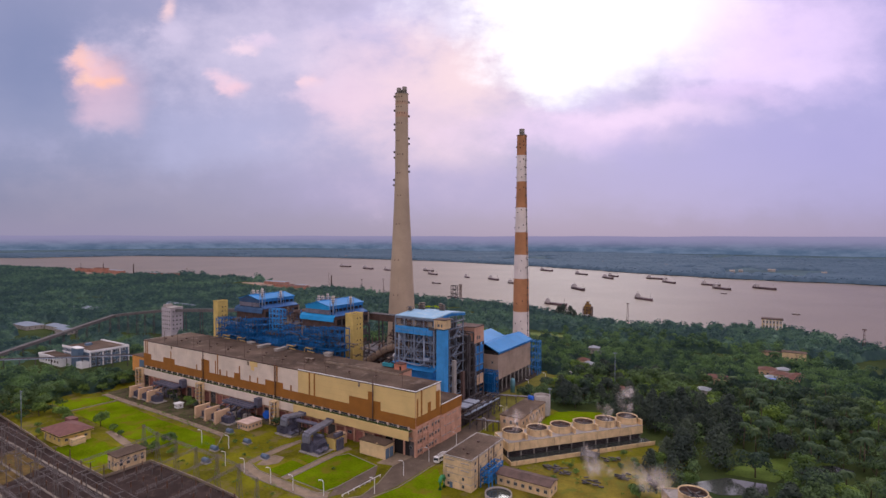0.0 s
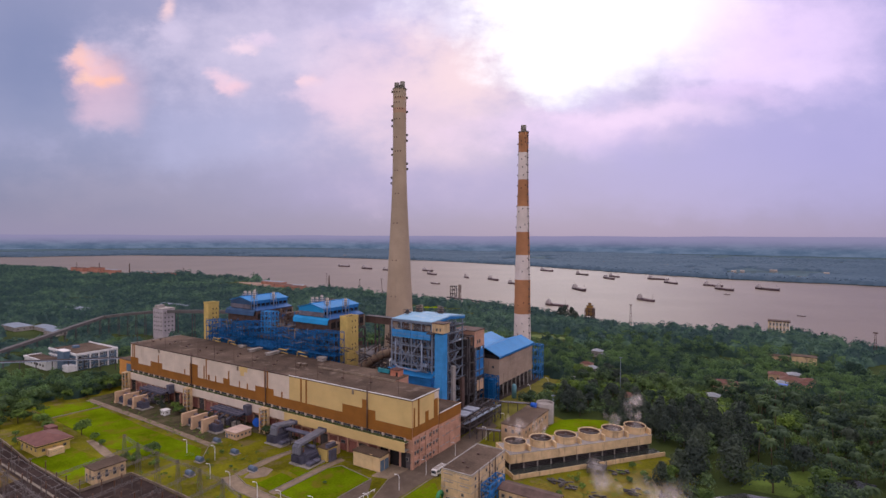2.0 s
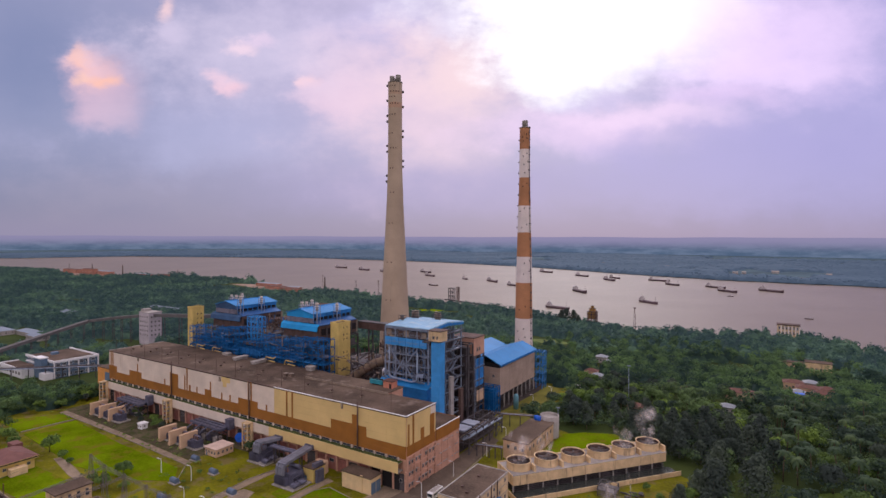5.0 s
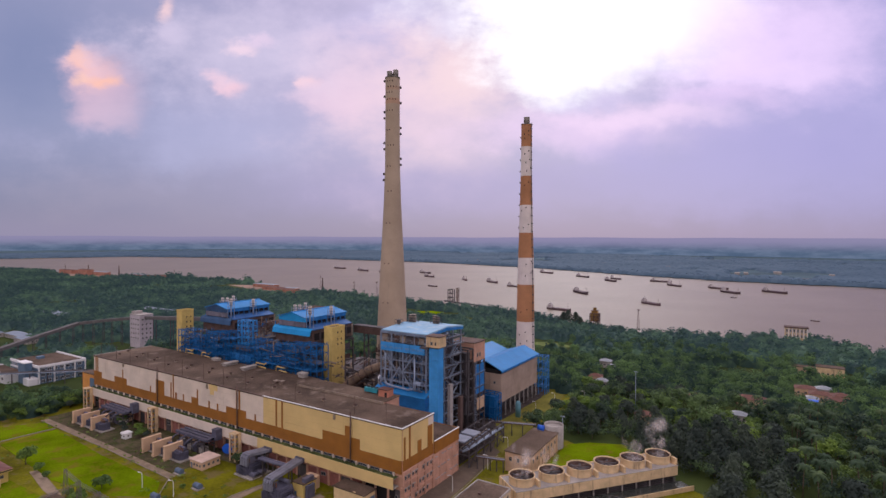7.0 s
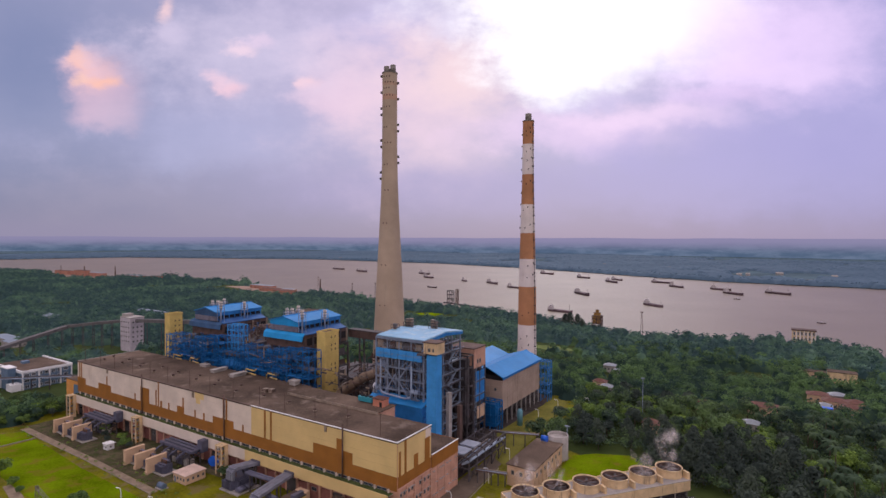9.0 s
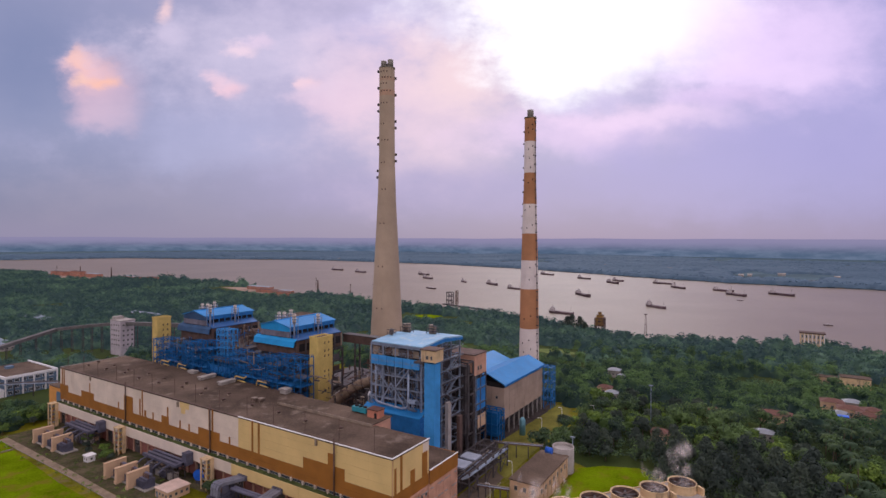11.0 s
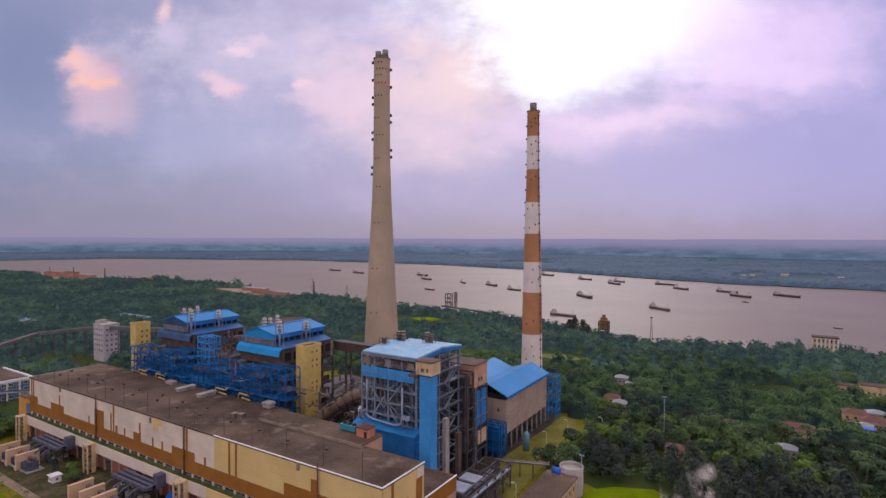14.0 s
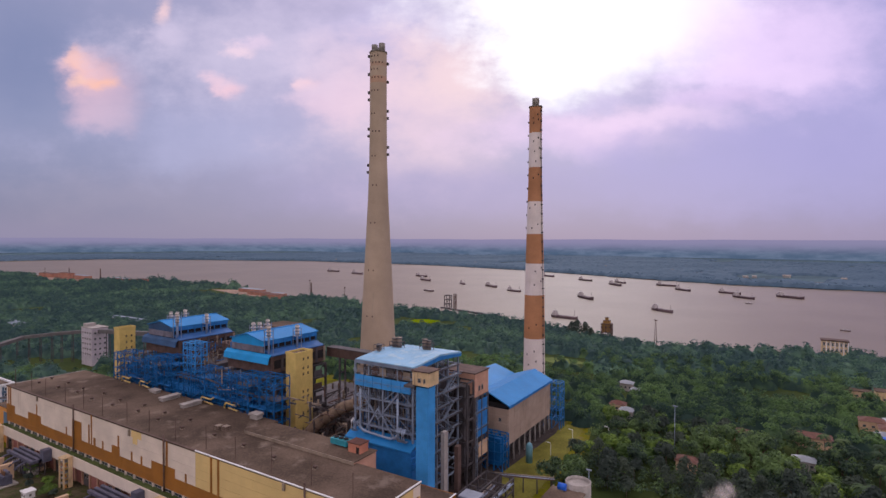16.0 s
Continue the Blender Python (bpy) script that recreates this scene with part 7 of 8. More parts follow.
def lattice_girder(p, q, w=0.8):
    p, q = Vector(p), Vector(q)
    g = thing("gantry_girder", p, "grey steel lattice girder between gantry masts", "girder", "gantry girders of the switchyard")
    s = (q - p).cross(Vector((0, 0, 1))).normalized() * w / 2
    u = Vector((0, 0, w / 2))
    n = max(3, int((q - p).length / 1.5))
    cs = [s + u, s - u, -s - u, -s + u]
    for c in cs:
        bm = B()
        beam(bm, p + c, q + c, 0.065)
        part("chord", bm, yard_steel, g)
    bm = B()
    for i in range(n):
        a, b = p.lerp(q, i / n), p.lerp(q, (i + 1) / n)
        for c, d in zip(cs, cs[1:] + cs[:1]):
            beam(bm, a + (c if i % 2 else d), b + (d if i % 2 else c), 0.042)
    part("lacing", bm, yard_steel, g, kind="stuff")
    return g


def post(h, kind):
    m = thing("insulator_post", (0, 0, 0), "slim switchyard post with brown insulators", "insulator", "insulator posts of the switchyard")
    bm = B()
    beam(bm, (0, 0, 0), (0, 0, h * 0.5), 0.28)
    part("pedestal", bm, yard_steel, m)
    bm = B()
    rows = []
    for i in range(7):
        z = h * 0.5 + h * 0.5 * i / 6
        rows += [(0.16, z), (0.26, z + 0.1)]
    turned_solid(bm, 0, 0, rows, 7)
    part("insulator", bm, insulator, m)
    if kind:
        bm = B()
        beam(bm, (-1.7, 0, h + 0.15), (1.7, 0, h + 0.15), 0.12)
        part("contact_arm", bm, yard_steel, m)
    return m


mast0 = lattice_mast(14.5, 0.9)
posts = [post(3.4, 0), post(4.6, 1), post(5.6, 0)]
LINE = [(-103.4, -64.4), (-89, -66.4), (-74.5, -66.8), (-60, -67.1), (-46.6, -67), (-32, -68), (-17, -72)]
spots = list(LINE)
for j in range(1, 5):
    spots += [(-262 + i * 17.6 + j * 1.5, -84 - j * 15.5 - i * 0.7) for i in range(15)]
mast0.matrix_basis = pose(spots[0][0], spots[0][1], 0)
for x, y in spots[1:]:
    copy_thing(mast0, pose(x, y, 0, 0, 0, 0))
for a, b in zip(LINE, LINE[1:]):
    lattice_girder((*a, 13.6), (*b, 13.6))
for j in range(1, 5):
    row = [(-262 + i * 17.6 + j * 1.5, -84 - j * 15.5 - i * 0.7) for i in range(15)]
    for a, b in zip(row, row[1:]):
        lattice_girder((*a, 13.4), (*b, 13.4), 0.7)
rnd = random.Random(11)
first = [True, True, True]
for i in range(26):
    for j in range(9):
        x, y = -270 + i * 10.4 + rnd.uniform(-1, 1), -86 - j * 8.2 + rnd.uniform(-1, 1)
        if x > -100 and y > -72:
            continue
        k = (i + j) % 3
        m = pose(x, y, 0.1, 0, 0, rnd.choice((0, 90)))
        if first[k]:
            posts[k].matrix_basis, first[k] = m, False
        else:
            copy_thing(posts[k], m)
for i in range(11):
    for j in range(2):
        x, y = -90 + i * 7.6 + rnd.uniform(-1, 1), -72.5 - j * 7.0 + rnd.uniform(-1, 1)
        copy_thing(posts[(i + j) % 3], pose(x, y, 0.1, 0, 0, rnd.choice((0, 90))))
for i in range(5):
    lattice_girder((-89 + i * 14.2, -66.6 - i * 0.2, 13.4), (-86 + i * 14.2, -99.5, 13.4), 0.7)
for k in range(9):
    for i in range(6):
        x0, y0 = -268 + i * 44, -87 - k * 8.2 - i * 1.6
        bb = thing("busbar", (x0, y0, 0), "thin grey tubular busbar on posts", "busbar", "busbars of the switchyard")
        for o in (-1.4, 1.4):
            bm = B()
            tube(bm, [(x0, y0 + o, 6.2), (x0 + 42, y0 + o - 1.5, 6.2)], 0.1, 5)
            part("tube", bm, yard_steel, bb)
        for f in (0.02, 0.34, 0.66, 0.98):
            part("stand", boxed((x0 + 42 * f - 0.15, x0 + 42 * f + 0.15, y0 - 1.5 * f - 1.6, y0 - 1.5 * f + 1.6, 5.7, 6.05), (x0 + 42 * f - 0.12, x0 + 42 * f + 0.12, y0 - 1.5 * f - 0.12, y0 - 1.5 * f + 0.12, 0.1, 5.7)), yard_steel, bb)
for j in range(1, 4):
    for i in range(0, 15, 2):
        xa, ya = -262 + i * 17.6 + j * 1.5, -84 - j * 15.5 - i * 0.7
        lattice_girder((xa, ya, 13.2), (xa + 1.5, ya - 15.5, 13.2), 0.6)
for k in range(7):
    w = thing("cable_trench", (0, -84 - k * 11, 0), "pale concrete cable trench covers in the gravel", "trench")
    bm = B()
    beam(bm, (-270, -88 - k * 11, 0.16), (-10, -94 - k * 11, 0.16), 0.9, 0.14)
    part("cover", bm, kerbstone, w)
# overhead conductors of the switchyard
for j in range(1, 5):
    for i in range(0, 14, 2):
        x = -254 + i * 17.6
        bm = B()
        y0 = -84 - j * 15.5
        y1 = y0 + 15.5
        tube(bm, [(x, y0, 13.2), (x + 0.5, (y0 + y1) / 2, 12.2), (x + 1, y1, 13.2)], 0.05, 4)
        solid("conductor", bm, yard_steel, "slack overhead conductor between gantries", "cable", "overhead conductors")

# ---------------------------------------------------------------- office, conveyor and the far side of the yard
of = thing("office_block", (-320, 6, 0), "white and slate-blue modern office block with a flat brown roof", "office")
part("wall", boxed((-342, -299.0, -6, 22, 0, 11.4)), slate_blue, of)
part("roof", boxed((-341.5, -299.5, -5.5, 21.5, 11.4, 11.6)), felt, of)
part("roof_frame", boxed((-342.6, -298.2, -6.7, -6.0, 10.8, 12.4)), white_paint, of, "white roof edge frame")
part("roof_frame", boxed((-299.0, -298.2, -6.0, 22.4, 10.8, 12.4)), white_paint, of, "white roof edge frame")
part("roof_frame", boxed((-342.6, -299.0, 21.8, 22.6, 10.8, 12.4)), white_paint, of, "white roof edge frame")
for z in (3.4, 7.2):
    part("floor_band", boxed((-299.0, -298.3, -6.2, 22.2, z, z + 0.6)), slate_blue, of)
    part("floor_band", boxed((-342.4, -299.0, -6.6, -6.0, z, z + 0.9)), white_paint, of)
for y in (-6.0, 3, 9, 15.4, 22):
    part("fin", boxed((-299.0, -298.2, y - 0.35, y + 0.35, 0, 10.8)), white_paint, of)
for z in (0.9, 4.7, 8.3):
    for i in range(7):
        window(of, -298.96, -3.6 + i * 3.7, z, 2.6, 2.0, "+x", frame_mat=white_paint)
    for i in range(6):
        window(of, -339 + i * 4.6, -6.03, z, 2.6, 1.8, "-y", frame_mat=white_paint)
part("stair_block", boxed((-317, -307, -11, -6.7, 0, 13.6)), slate_blue, of, "slate-blue stair block")
part("stair_block_edge", boxed((-317.5, -306.5, -11.5, -6.4, 13.6, 14.3)), white_paint, of)
part("wing", boxed((-354, -317.5, -18, -6.8, 0, 6.2)), white_paint, of)
part("wing_roof", boxed((-353.5, -318, -17.5, -7.2, 6.2, 6.4)), felt, of)
part("wing_edge", boxed((-354.5, -317, -18.5, -17.9, 5.6, 7.0)), white_paint, of)
part("wing_edge", boxed((-354.5, -353.9, -17.9, -6.8, 5.6, 7.0)), white_paint, of)
part("annex", boxed((-307, -298.6, -12, -6.7, 0, 4.4)), white_paint, of)
for i in range(7):
    window(of, -351 + i * 4.8, -18.03, 2.2, 2.4, 1.8, "-y")
part("roof_hatch", boxed((-330, -326, 4, 8, 11.6, 13.2)), slate_blue, of)
of.location = of.location + Vector((-3, 9, 0))
og = thing("orange_block", (-232, 6, 0), "orange rendered block with a blue-grey panel against the hall end", "block")
part("wall", boxed((-240, -222.4, 2, 14, 0, 17)), orange, og)
part("roof", boxed((-240.3, -222.3, 1.7, 14.3, 17, 17.3)), felt, og)
part("panel", boxed((-231, -223.5, 1.8, 2.0, 8, 15)), slate_blue, og, "slate-blue panel")
pl = thing("pipeline", (-310, 0, 0), "long pale pipeline on a low trestle", "pipeline")
for i in range(3):
    bm = B()
    tube(bm, [(-372, -64 + i * 1.1, 8 + i * 0.35), (-340, -34 + i * 1.1, 8 + i * 0.35), (-282, 20 + i * 1.1, 8 + i * 0.35), (-238, 40 + i * 1.1, 8.4 + i * 0.35)], 0.3, 8)
    part("pipe", bm, steel if i == 0 else dark_steel, pl)
for i in range(12):
    p = Vector((-366, -58, 0)).lerp(Vector((-282, 20, 0)), i / 11)
    part("trestle", boxed((p.x - 0.14, p.x + 0.14, p.y - 0.1, p.y + 0.5, 0, 7.7)), dark_steel, pl)
tt = thing("transfer_house", (-370, 106, 0), "white and mauve-grey conveyor transfer house with rows of windows", "transfer house")
part("wall", boxed((-378, -362, 102, 114, 0, 29)), M("mauve_grey_render", (0.46, 0.41, 0.44), 0.9, 0.12, 0.2, 3, stain=(0.25, 0.2, 0.2), stain_at=0.6, streak=True), tt)
part("roof", boxed((-378.4, -361.6, 101.6, 114.4, 29, 29.5)), concrete_grey, tt)
part("head_house", boxed((-377, -372, 103, 110, 29.5, 32)), concrete_grey, tt)
for z in (8, 12, 16, 20, 24.5):
    for x in (-375.5, -371.8, -368.2, -364.6):
        window(tt, x, 101.97, z, 1.5, 1.6, "-y")
    for y in (104.5, 108, 111.5):
        window(tt, -361.97, y, z, 1.5, 1.6, "+x")
ramp = thing("coal_conveyor", (-420, 50, 0), "long grey covered coal conveyor ramp on steel trestles", "conveyor")
rp = [(-378, 107, 24), (-402, 95, 21.4), (-427, 82, 18), (-413, 46, 13.4), (-398, 10, 8.6), (-384, -25, 4), (-374, -52, 1.6)]
for p, q in zip(rp, rp[1:]):
    bm = B()
    beam(bm, (p[0], p[1], p[2] + 1.2), (q[0], q[1], q[2] + 1.2), 4.4, 2.4)
    part("gallery", bm, M("grey_brown_gallery", (0.115, 0.105, 0.105), 0.8, 0.15, 0.2, 3) if p is rp[0] else bpy.data.materials["grey_brown_gallery"], ramp)
    for f in (0.15, 0.5, 0.85):
        c = Vector(p).lerp(Vector(q), f)
        if c.z > 3:
            bm = B()
            beam(bm, (c.x - 1.5, c.y, 0), (c.x - 1.2, c.y, c.z), 0.4)
            beam(bm, (c.x + 1.5, c.y, 0), (c.x + 1.2, c.y, c.z), 0.4)
            beam(bm, (c.x - 1.4, c.y, c.z * 0.5), (c.x + 1.4, c.y, c.z * 0.5), 0.3)
            part("trestle", bm, dark_steel, ramp)
bm = B()
g2 = thing("coal_conveyor", (-300, 110, 0), "grey covered conveyor from the transfer house to the boilers", "conveyor")
beam(bm, (-362, 108, 26.5), (-205, 92, 40), 3.4, 2.8)
part("gallery", bm, bpy.data.materials["grey_brown_gallery"], g2)
for f in (0.1, 0.3, 0.5, 0.7, 0.9):
    c = Vector((-362, 108, 25)).lerp(Vector((-205, 92, 38.5)), f)
    bm = B()
    beam(bm, (c.x, c.y - 1.4, 0), (c.x, c.y - 1.2, c.z), 0.5)
    beam(bm, (c.x, c.y + 1.4, 0), (c.x, c.y + 1.2, c.z), 0.5)
    part("trestle", bm, dark_steel, g2)
for x, y, w, d, h in ((-545, 52, 34, 16, 4.5), (-508, 66, 38, 12, 4), (-585, 34, 30, 12, 4), (-478, 60, 26, 10, 4), (-632, 150, 60, 16, 5), (-560, 235, 70, 14, 5)):
    hut("warehouse", x - w / 2, x + w / 2, y - d / 2, y + d / 2, h, concrete_grey, M("pale_grey_sheet", (0.2, 0.24, 0.30), 0.6, 0.1, 0.2, 3) if "pale_grey_sheet" not in bpy.data.materials else bpy.data.materials["pale_grey_sheet"], "pale warehouse with a grey sheet roof among trees", 5, 3, 0.5, hip=2.0, door=False)

# ---------------------------------------------------------------- houses by the river
vl = thing("riverside_house", (124, 460, 0), "cream colonnaded house on the river bank", "house")
part("wall", boxed((115, 133.6, 457, 466, 0, 13.2)), old_cream, vl)
part("cornice", boxed((114.4, 134.2, 456.4, 466.6, 13.2, 14.4)), rust, vl, "brown cornice")
for i in range(6):
    x = 116.8 + i * 3.0
    window(vl, x, 456.97, 9.0, 1.5, 3.2, "-y", frame_mat=white_paint)
    window(vl, x, 456.97, 4.4, 1.5, 3.0, "-y", frame_mat=white_paint)
    part("pilaster", boxed((x + 1.3, x + 1.9, 456.7, 457.0, 0, 13.2)), white_paint, vl)
hut("village_house", 138, 154, 306, 315, 8, old_cream, felt, "two-storey cream house with tall windows among trees", 6, 2, 0.4, door=False)
hut("village_house", 122, 137, 312, 319, 5.5, peach, felt, "long low peach house behind trees", 5, 2, 0.4, door=False)
vl.location = vl.location + Vector((5, 0, 0))
VILLAGE = [(94, 203, 15, 8, 5, 1), (124, 247, 11, 8, 5, 1), (131, 236, 12, 8, 5, 1), (139, 228, 10, 7, 4.6, 1), (143, 240, 8, 7, 4.6, 1), (128, 226, 7, 6, 4.2, 2), (135, 252, 8, 6, 5, 2), (93, 171, 8, 6, 4, 2), (50, 142, 8, 7, 4.5, 1), (5, 208, 8, 6, 4.5, 1), (12, 200, 7, 6, 4, 2), (8, 245, 7, 5, 4, 2), (-1, 255, 8, 6, 5, 2), (69, 194, 7, 6, 4.5, 1)]
for x, y, w, d, h, r in VILLAGE:
    hut("village_house", x, x + w, y, y + d, h, concrete_grey if r == 2 else peach, terracotta if r == 1 else M("pale_tin", (0.24, 0.26, 0.29), 0.5, 0.15, 0.3, 3) if "pale_tin" not in bpy.data.materials else bpy.data.materials["pale_tin"], "small village house with a terracotta roof among trees" if r == 1 else "small white village house with a pale tin roof", 3, 2, 0.6, hip=1.7, door=False)
solid("tarpaulin", boxed((130.0, 135.0, 221.0, 225.0, 4.2, 4.5)), bright_blue, "blue tarpaulin roof patch in the village", "tarpaulin")
part_ = thing("shade_post", (132.5, 223, 0), "posts carrying a blue tarpaulin", "shelter")
for x in (130.3, 134.7):
    for y in (221.3, 224.7):
        part("post", boxed((x - 0.1, x + 0.1, y - 0.1, y + 0.1, 0, 4.2)), bark, part_)
rt = thing("intake_tower", (-55, 426, 0), "stepped rusty ochre intake tower on the river bank", "tower")
framework(rt, rust, -59, -50, 422, 430, -2, [4, 9, 14, 17], 2, 2, 0.5, seed=33)
ochre_rust = M("ochre_rust_plate", (0.30, 0.17, 0.05), 0.8, 0.2, 0.3, 3.0, 0.2, stain=(0.14, 0.07, 0.04), stain_at=0.55)
for k, (o, z0, z1) in enumerate(((0.6, 9, 17), (1.4, 17, 20), (3.0, 20, 23))):
    part("casing", boxed((-59 + o, -50 - o, 422 + o, 430 - o, z0, z1)), ochre_rust, rt)
    part("ledge", boxed((-59.4 + o, -49.6 - o, 421.6 + o, 430.4 - o, z1, z1 + 0.3)), rust, rt)
jt = thing("coal_jetty", (-270, 522, 0), "dark coal jetty with a crane frame at the river", "jetty")
bm = B()
beam(bm, (-318, 541, 2.4), (-226, 512, 2.4), 5, 1.6)
part("deck", bm, dark_steel, jt)
for i in range(8):
    f = i / 7
    x, y = -318 + 92 * f, 541 - 29 * f
    part("pile", boxed((x - 0.5, x + 0.5, y - 0.5, y + 0.5, -7, 1.6)), concrete_grey, jt)
framework(jt, dark_steel, -308, -300, 533, 539, 3, [9, 15, 21], 1, 1, 0.7, seed=4)
framework(jt, rust, -291, -288, 529, 532, 3, [10, 17, 24], 1, 1, 0.5, seed=5)
for x, y, h in ((-505, 545, 22), (-447, 535, 26), (-418, 528, 20), (-640, 600, 24), (-1130, 600, 18), (-10, 430, 24), (196, 372, 22), (-1500, 520, 24)):
    tw = thing("pylon", (x, y, 0), "thin lattice pylon near the river bank", "pylon", "pylons by the river")
    bm = B()
    for sx, sy in ((-1, -1), (1, -1), (1, 1), (-1, 1)):
        beam(bm, (x + sx * 1.2, y + sy * 1.2, 0), (x + sx * 0.3, y + sy * 0.3, h), 0.16)
    for i in range(6):
        a, b = 1.2 - 0.9 * i / 6, 1.2 - 0.9 * (i + 1) / 6
        beam(bm, (x - a, y - a, h * i / 6), (x + b, y - b, h * (i + 1) / 6), 0.1)
        beam(bm, (x + a, y - a, h * i / 6), (x + b, y + b, h * (i + 1) / 6), 0.1)
    part("lattice", bm, rust, tw)
    part("head", boxed((x - 1.5, x + 1.5, y - 0.4, y + 0.4, h - 0.9, h)), rust, tw)
brick_red = M("brick_red_wall", (0.36, 0.17, 0.12), 0.9, 0.15, 0.1, 2)
brick_soil = M("brick_dust_ground", (0.27, 0.19, 0.15), 1.0, 0.3, 0.03, 0.4, 0.2, stain=(0.22, 0.16, 0.12), stain_at=0.5, spec=0.1)
sheet("brickyard", [(-850, 545), (-680, 500), (-590, 472), (-585, 528), (-660, 552), (-790, 578)], 0.2, brick_soil, "bare red-brown brickyard ground by the river", "brickyard", 0.5)
sheet("brickyard", [(-1580, 470), (-1300, 490), (-1240, 530), (-1240, 562), (-1540, 545)], 0.2, brick_soil, "bare red-brown ground of a riverside works", "brickyard", 0.5)
for x, y, w, d, h, roof in ((-745, 556, 60, 14, 6, 1), (-690, 530, 50, 16, 5, 0), (-632, 508, 44, 14, 6, 0), (-650, 536, 30, 10, 5, 1), (-1500, 528, 70, 16, 10, 0), (-1420, 535, 50, 16, 13, 0), (-1350, 540, 60, 14, 9, 1), (-1190, 550, 60, 12, 8, 1), (-1110, 560, 50, 12, 8, 0)):
    hut("riverside_shed", x - w / 2, x + w / 2, y - d / 2, y + d / 2, h, brick_red, terracotta if roof == 0 else bpy.data.materials["pale_tin"], "long low red-brown riverside shed" if roof == 0 else "long riverside shed with a pale tin roof", 6, 2, 0.5, hip=1.5, door=False)
for x, y, h in ((-575, 540, 26), (-1290, 552, 26), (-1430, 545, 24)):
    kiln = thing("kiln_chimney", (x, y, 0), "slim dark brick kiln chimney by the river", "chimney", "kiln chimneys by the river")
    bm = B()
    turned_solid(bm, x, y, [(1.6, 0), (1.2, h * 0.6), (0.9, h), (1.1, h + 0.4)], 12)
    part("shaft", bm, rust, kiln)


# ---------------------------------------------------------------- ships on the river
def ship(a, b, small=False):
    a, b = Vector((*a, 0)), Vector((*b, 0))
    ln = max(9 if small else 34, min(62, (b - a).length))
    s = thing("barge" if not small else "boat", (0, 0, 0), "long dark river barge at anchor with an aft cabin" if not small else "small dark wooden boat on the river", "ship" if not small else "boat", "ships on the river")
    w, h = ln * 0.085 + 0.6, ln * 0.05 + 0.4
    bm = B()
    rings = []
    for f, k, lift in ((-0.5, 0.55, 0.55), (-0.44, 0.9, 0.1), (-0.2, 1, 0), (0.15, 1, 0), (0.36, 0.85, 0.12), (0.46, 0.4, 0.5), (0.5, 0.06, 0.85)):
        x = f * ln
        rings.append([bm.verts.new(p) for p in ((x, -w * k, h * (1 + lift)), (x, -w * k * 0.86, -0.8), (x, w * k * 0.86, -0.8), (x, w * k, h * (1 + lift)))])
    for p, q in zip(rings, rings[1:]):
        for i in range(4):
            bm.faces.new((p[i], p[(i + 1) % 4], q[(i + 1) % 4], q[i]))
    bm.faces.new(rings[0])
    bm.faces.new(rings[-1][::-1])
    part("hull", bm, ship_mat, s)
    if not small:
        part("hatch", boxed((-0.24 * ln, 0.3 * ln, -w * 0.7, w * 0.7, h, h + 0.9)), ship_mat, s, "dark hatch covers")
        part("cabin", boxed((-0.45 * ln, -0.31 * ln, -w * 0.75, w * 0.75, h, h + 4.2)), ship_house, s, "pale cabin block")
        part("wheelhouse", boxed((-0.42 * ln, -0.34 * ln, -w * 0.5, w * 0.5, h + 4.2, h + 6.4)), ship_house, s)
        for f in (-0.38, 0.38):
            bm = B()
            tube(bm, [(f * ln, 0, h), (f * ln, 0, h + 9)], 0.16, 6)
            part("mast", bm, ship_mat, s)
    else:
        part("canopy", boxed((-0.2 * ln, 0.15 * ln, -w * 0.6, w * 0.6, h + 0.3, h + 1.4)), ship_house, s)
    c = (a + b) / 2
    d = b - a
    s.matrix_basis = pose(c.x, c.y, -2.6, 0, 0, math.degrees(math.atan2(d.y, d.x)))
    return s


for a, b in (((-1126, 1151), (-1069, 1142)), ((-994, 1111), (-920, 1083)), ((-880, 1080), (-834, 1066)), ((-768, 1129), (-716, 1104)), ((-674, 1014), (-630, 990)), ((-457, 952), (-415, 918)), ((-369, 874), (-333, 856)),
             ((-480, 1336), (-428, 1301)), ((-339, 1238), (-297, 1209)), ((-213, 839), (-175, 796)), ((-239, 1149), (-203, 1106)), ((-243, 1214), (-211, 1185)), ((-142, 1178), (-93, 1164)), ((-89, 1092), (-57, 1058)),
             ((-7, 1068), (31, 1043)), ((22, 995), (56, 960)), ((89, 1045), (129, 1013)), ((-67, 726), (-35, 698)), ((-166, 575), (-128, 565)), ((-535, 972), (-510, 948))):
    ship(a, b)
for a, b in (((-509, 782), (-480, 772)), ((149, 647), (158, 644)), ((45, 886), (55, 884))):
    ship(a, b, True)

# pale houses and sheds on the far bank
rnd = random.Random(8)
for i in range(20):
    x = rnd.choice((-1650, -1150, -700, -300, 40, 200)) + rnd.uniform(-230, 230)
    y = far_bank(x) + rnd.uniform(25, 420)
    w, d, h = rnd.uniform(8, 20), rnd.uniform(8, 12), rnd.uniform(4, 7)
    fh = thing("far_house", (x, y, 0), "pale distant building on the far river bank", "house", "buildings on the far bank")
    part("wall", boxed((x - w / 2, x + w / 2, y - d / 2, y + d / 2, 0, h)), concrete_grey, fh)
    bm = B()
    profile(bm, [(y - d / 2 - 0.5, h), (y, h + 2.2), (y + d / 2 + 0.5, h)], "x", x - w / 2 - 0.5, x + w / 2 + 0.5)
    part("roof", bm, concrete_grey, fh)


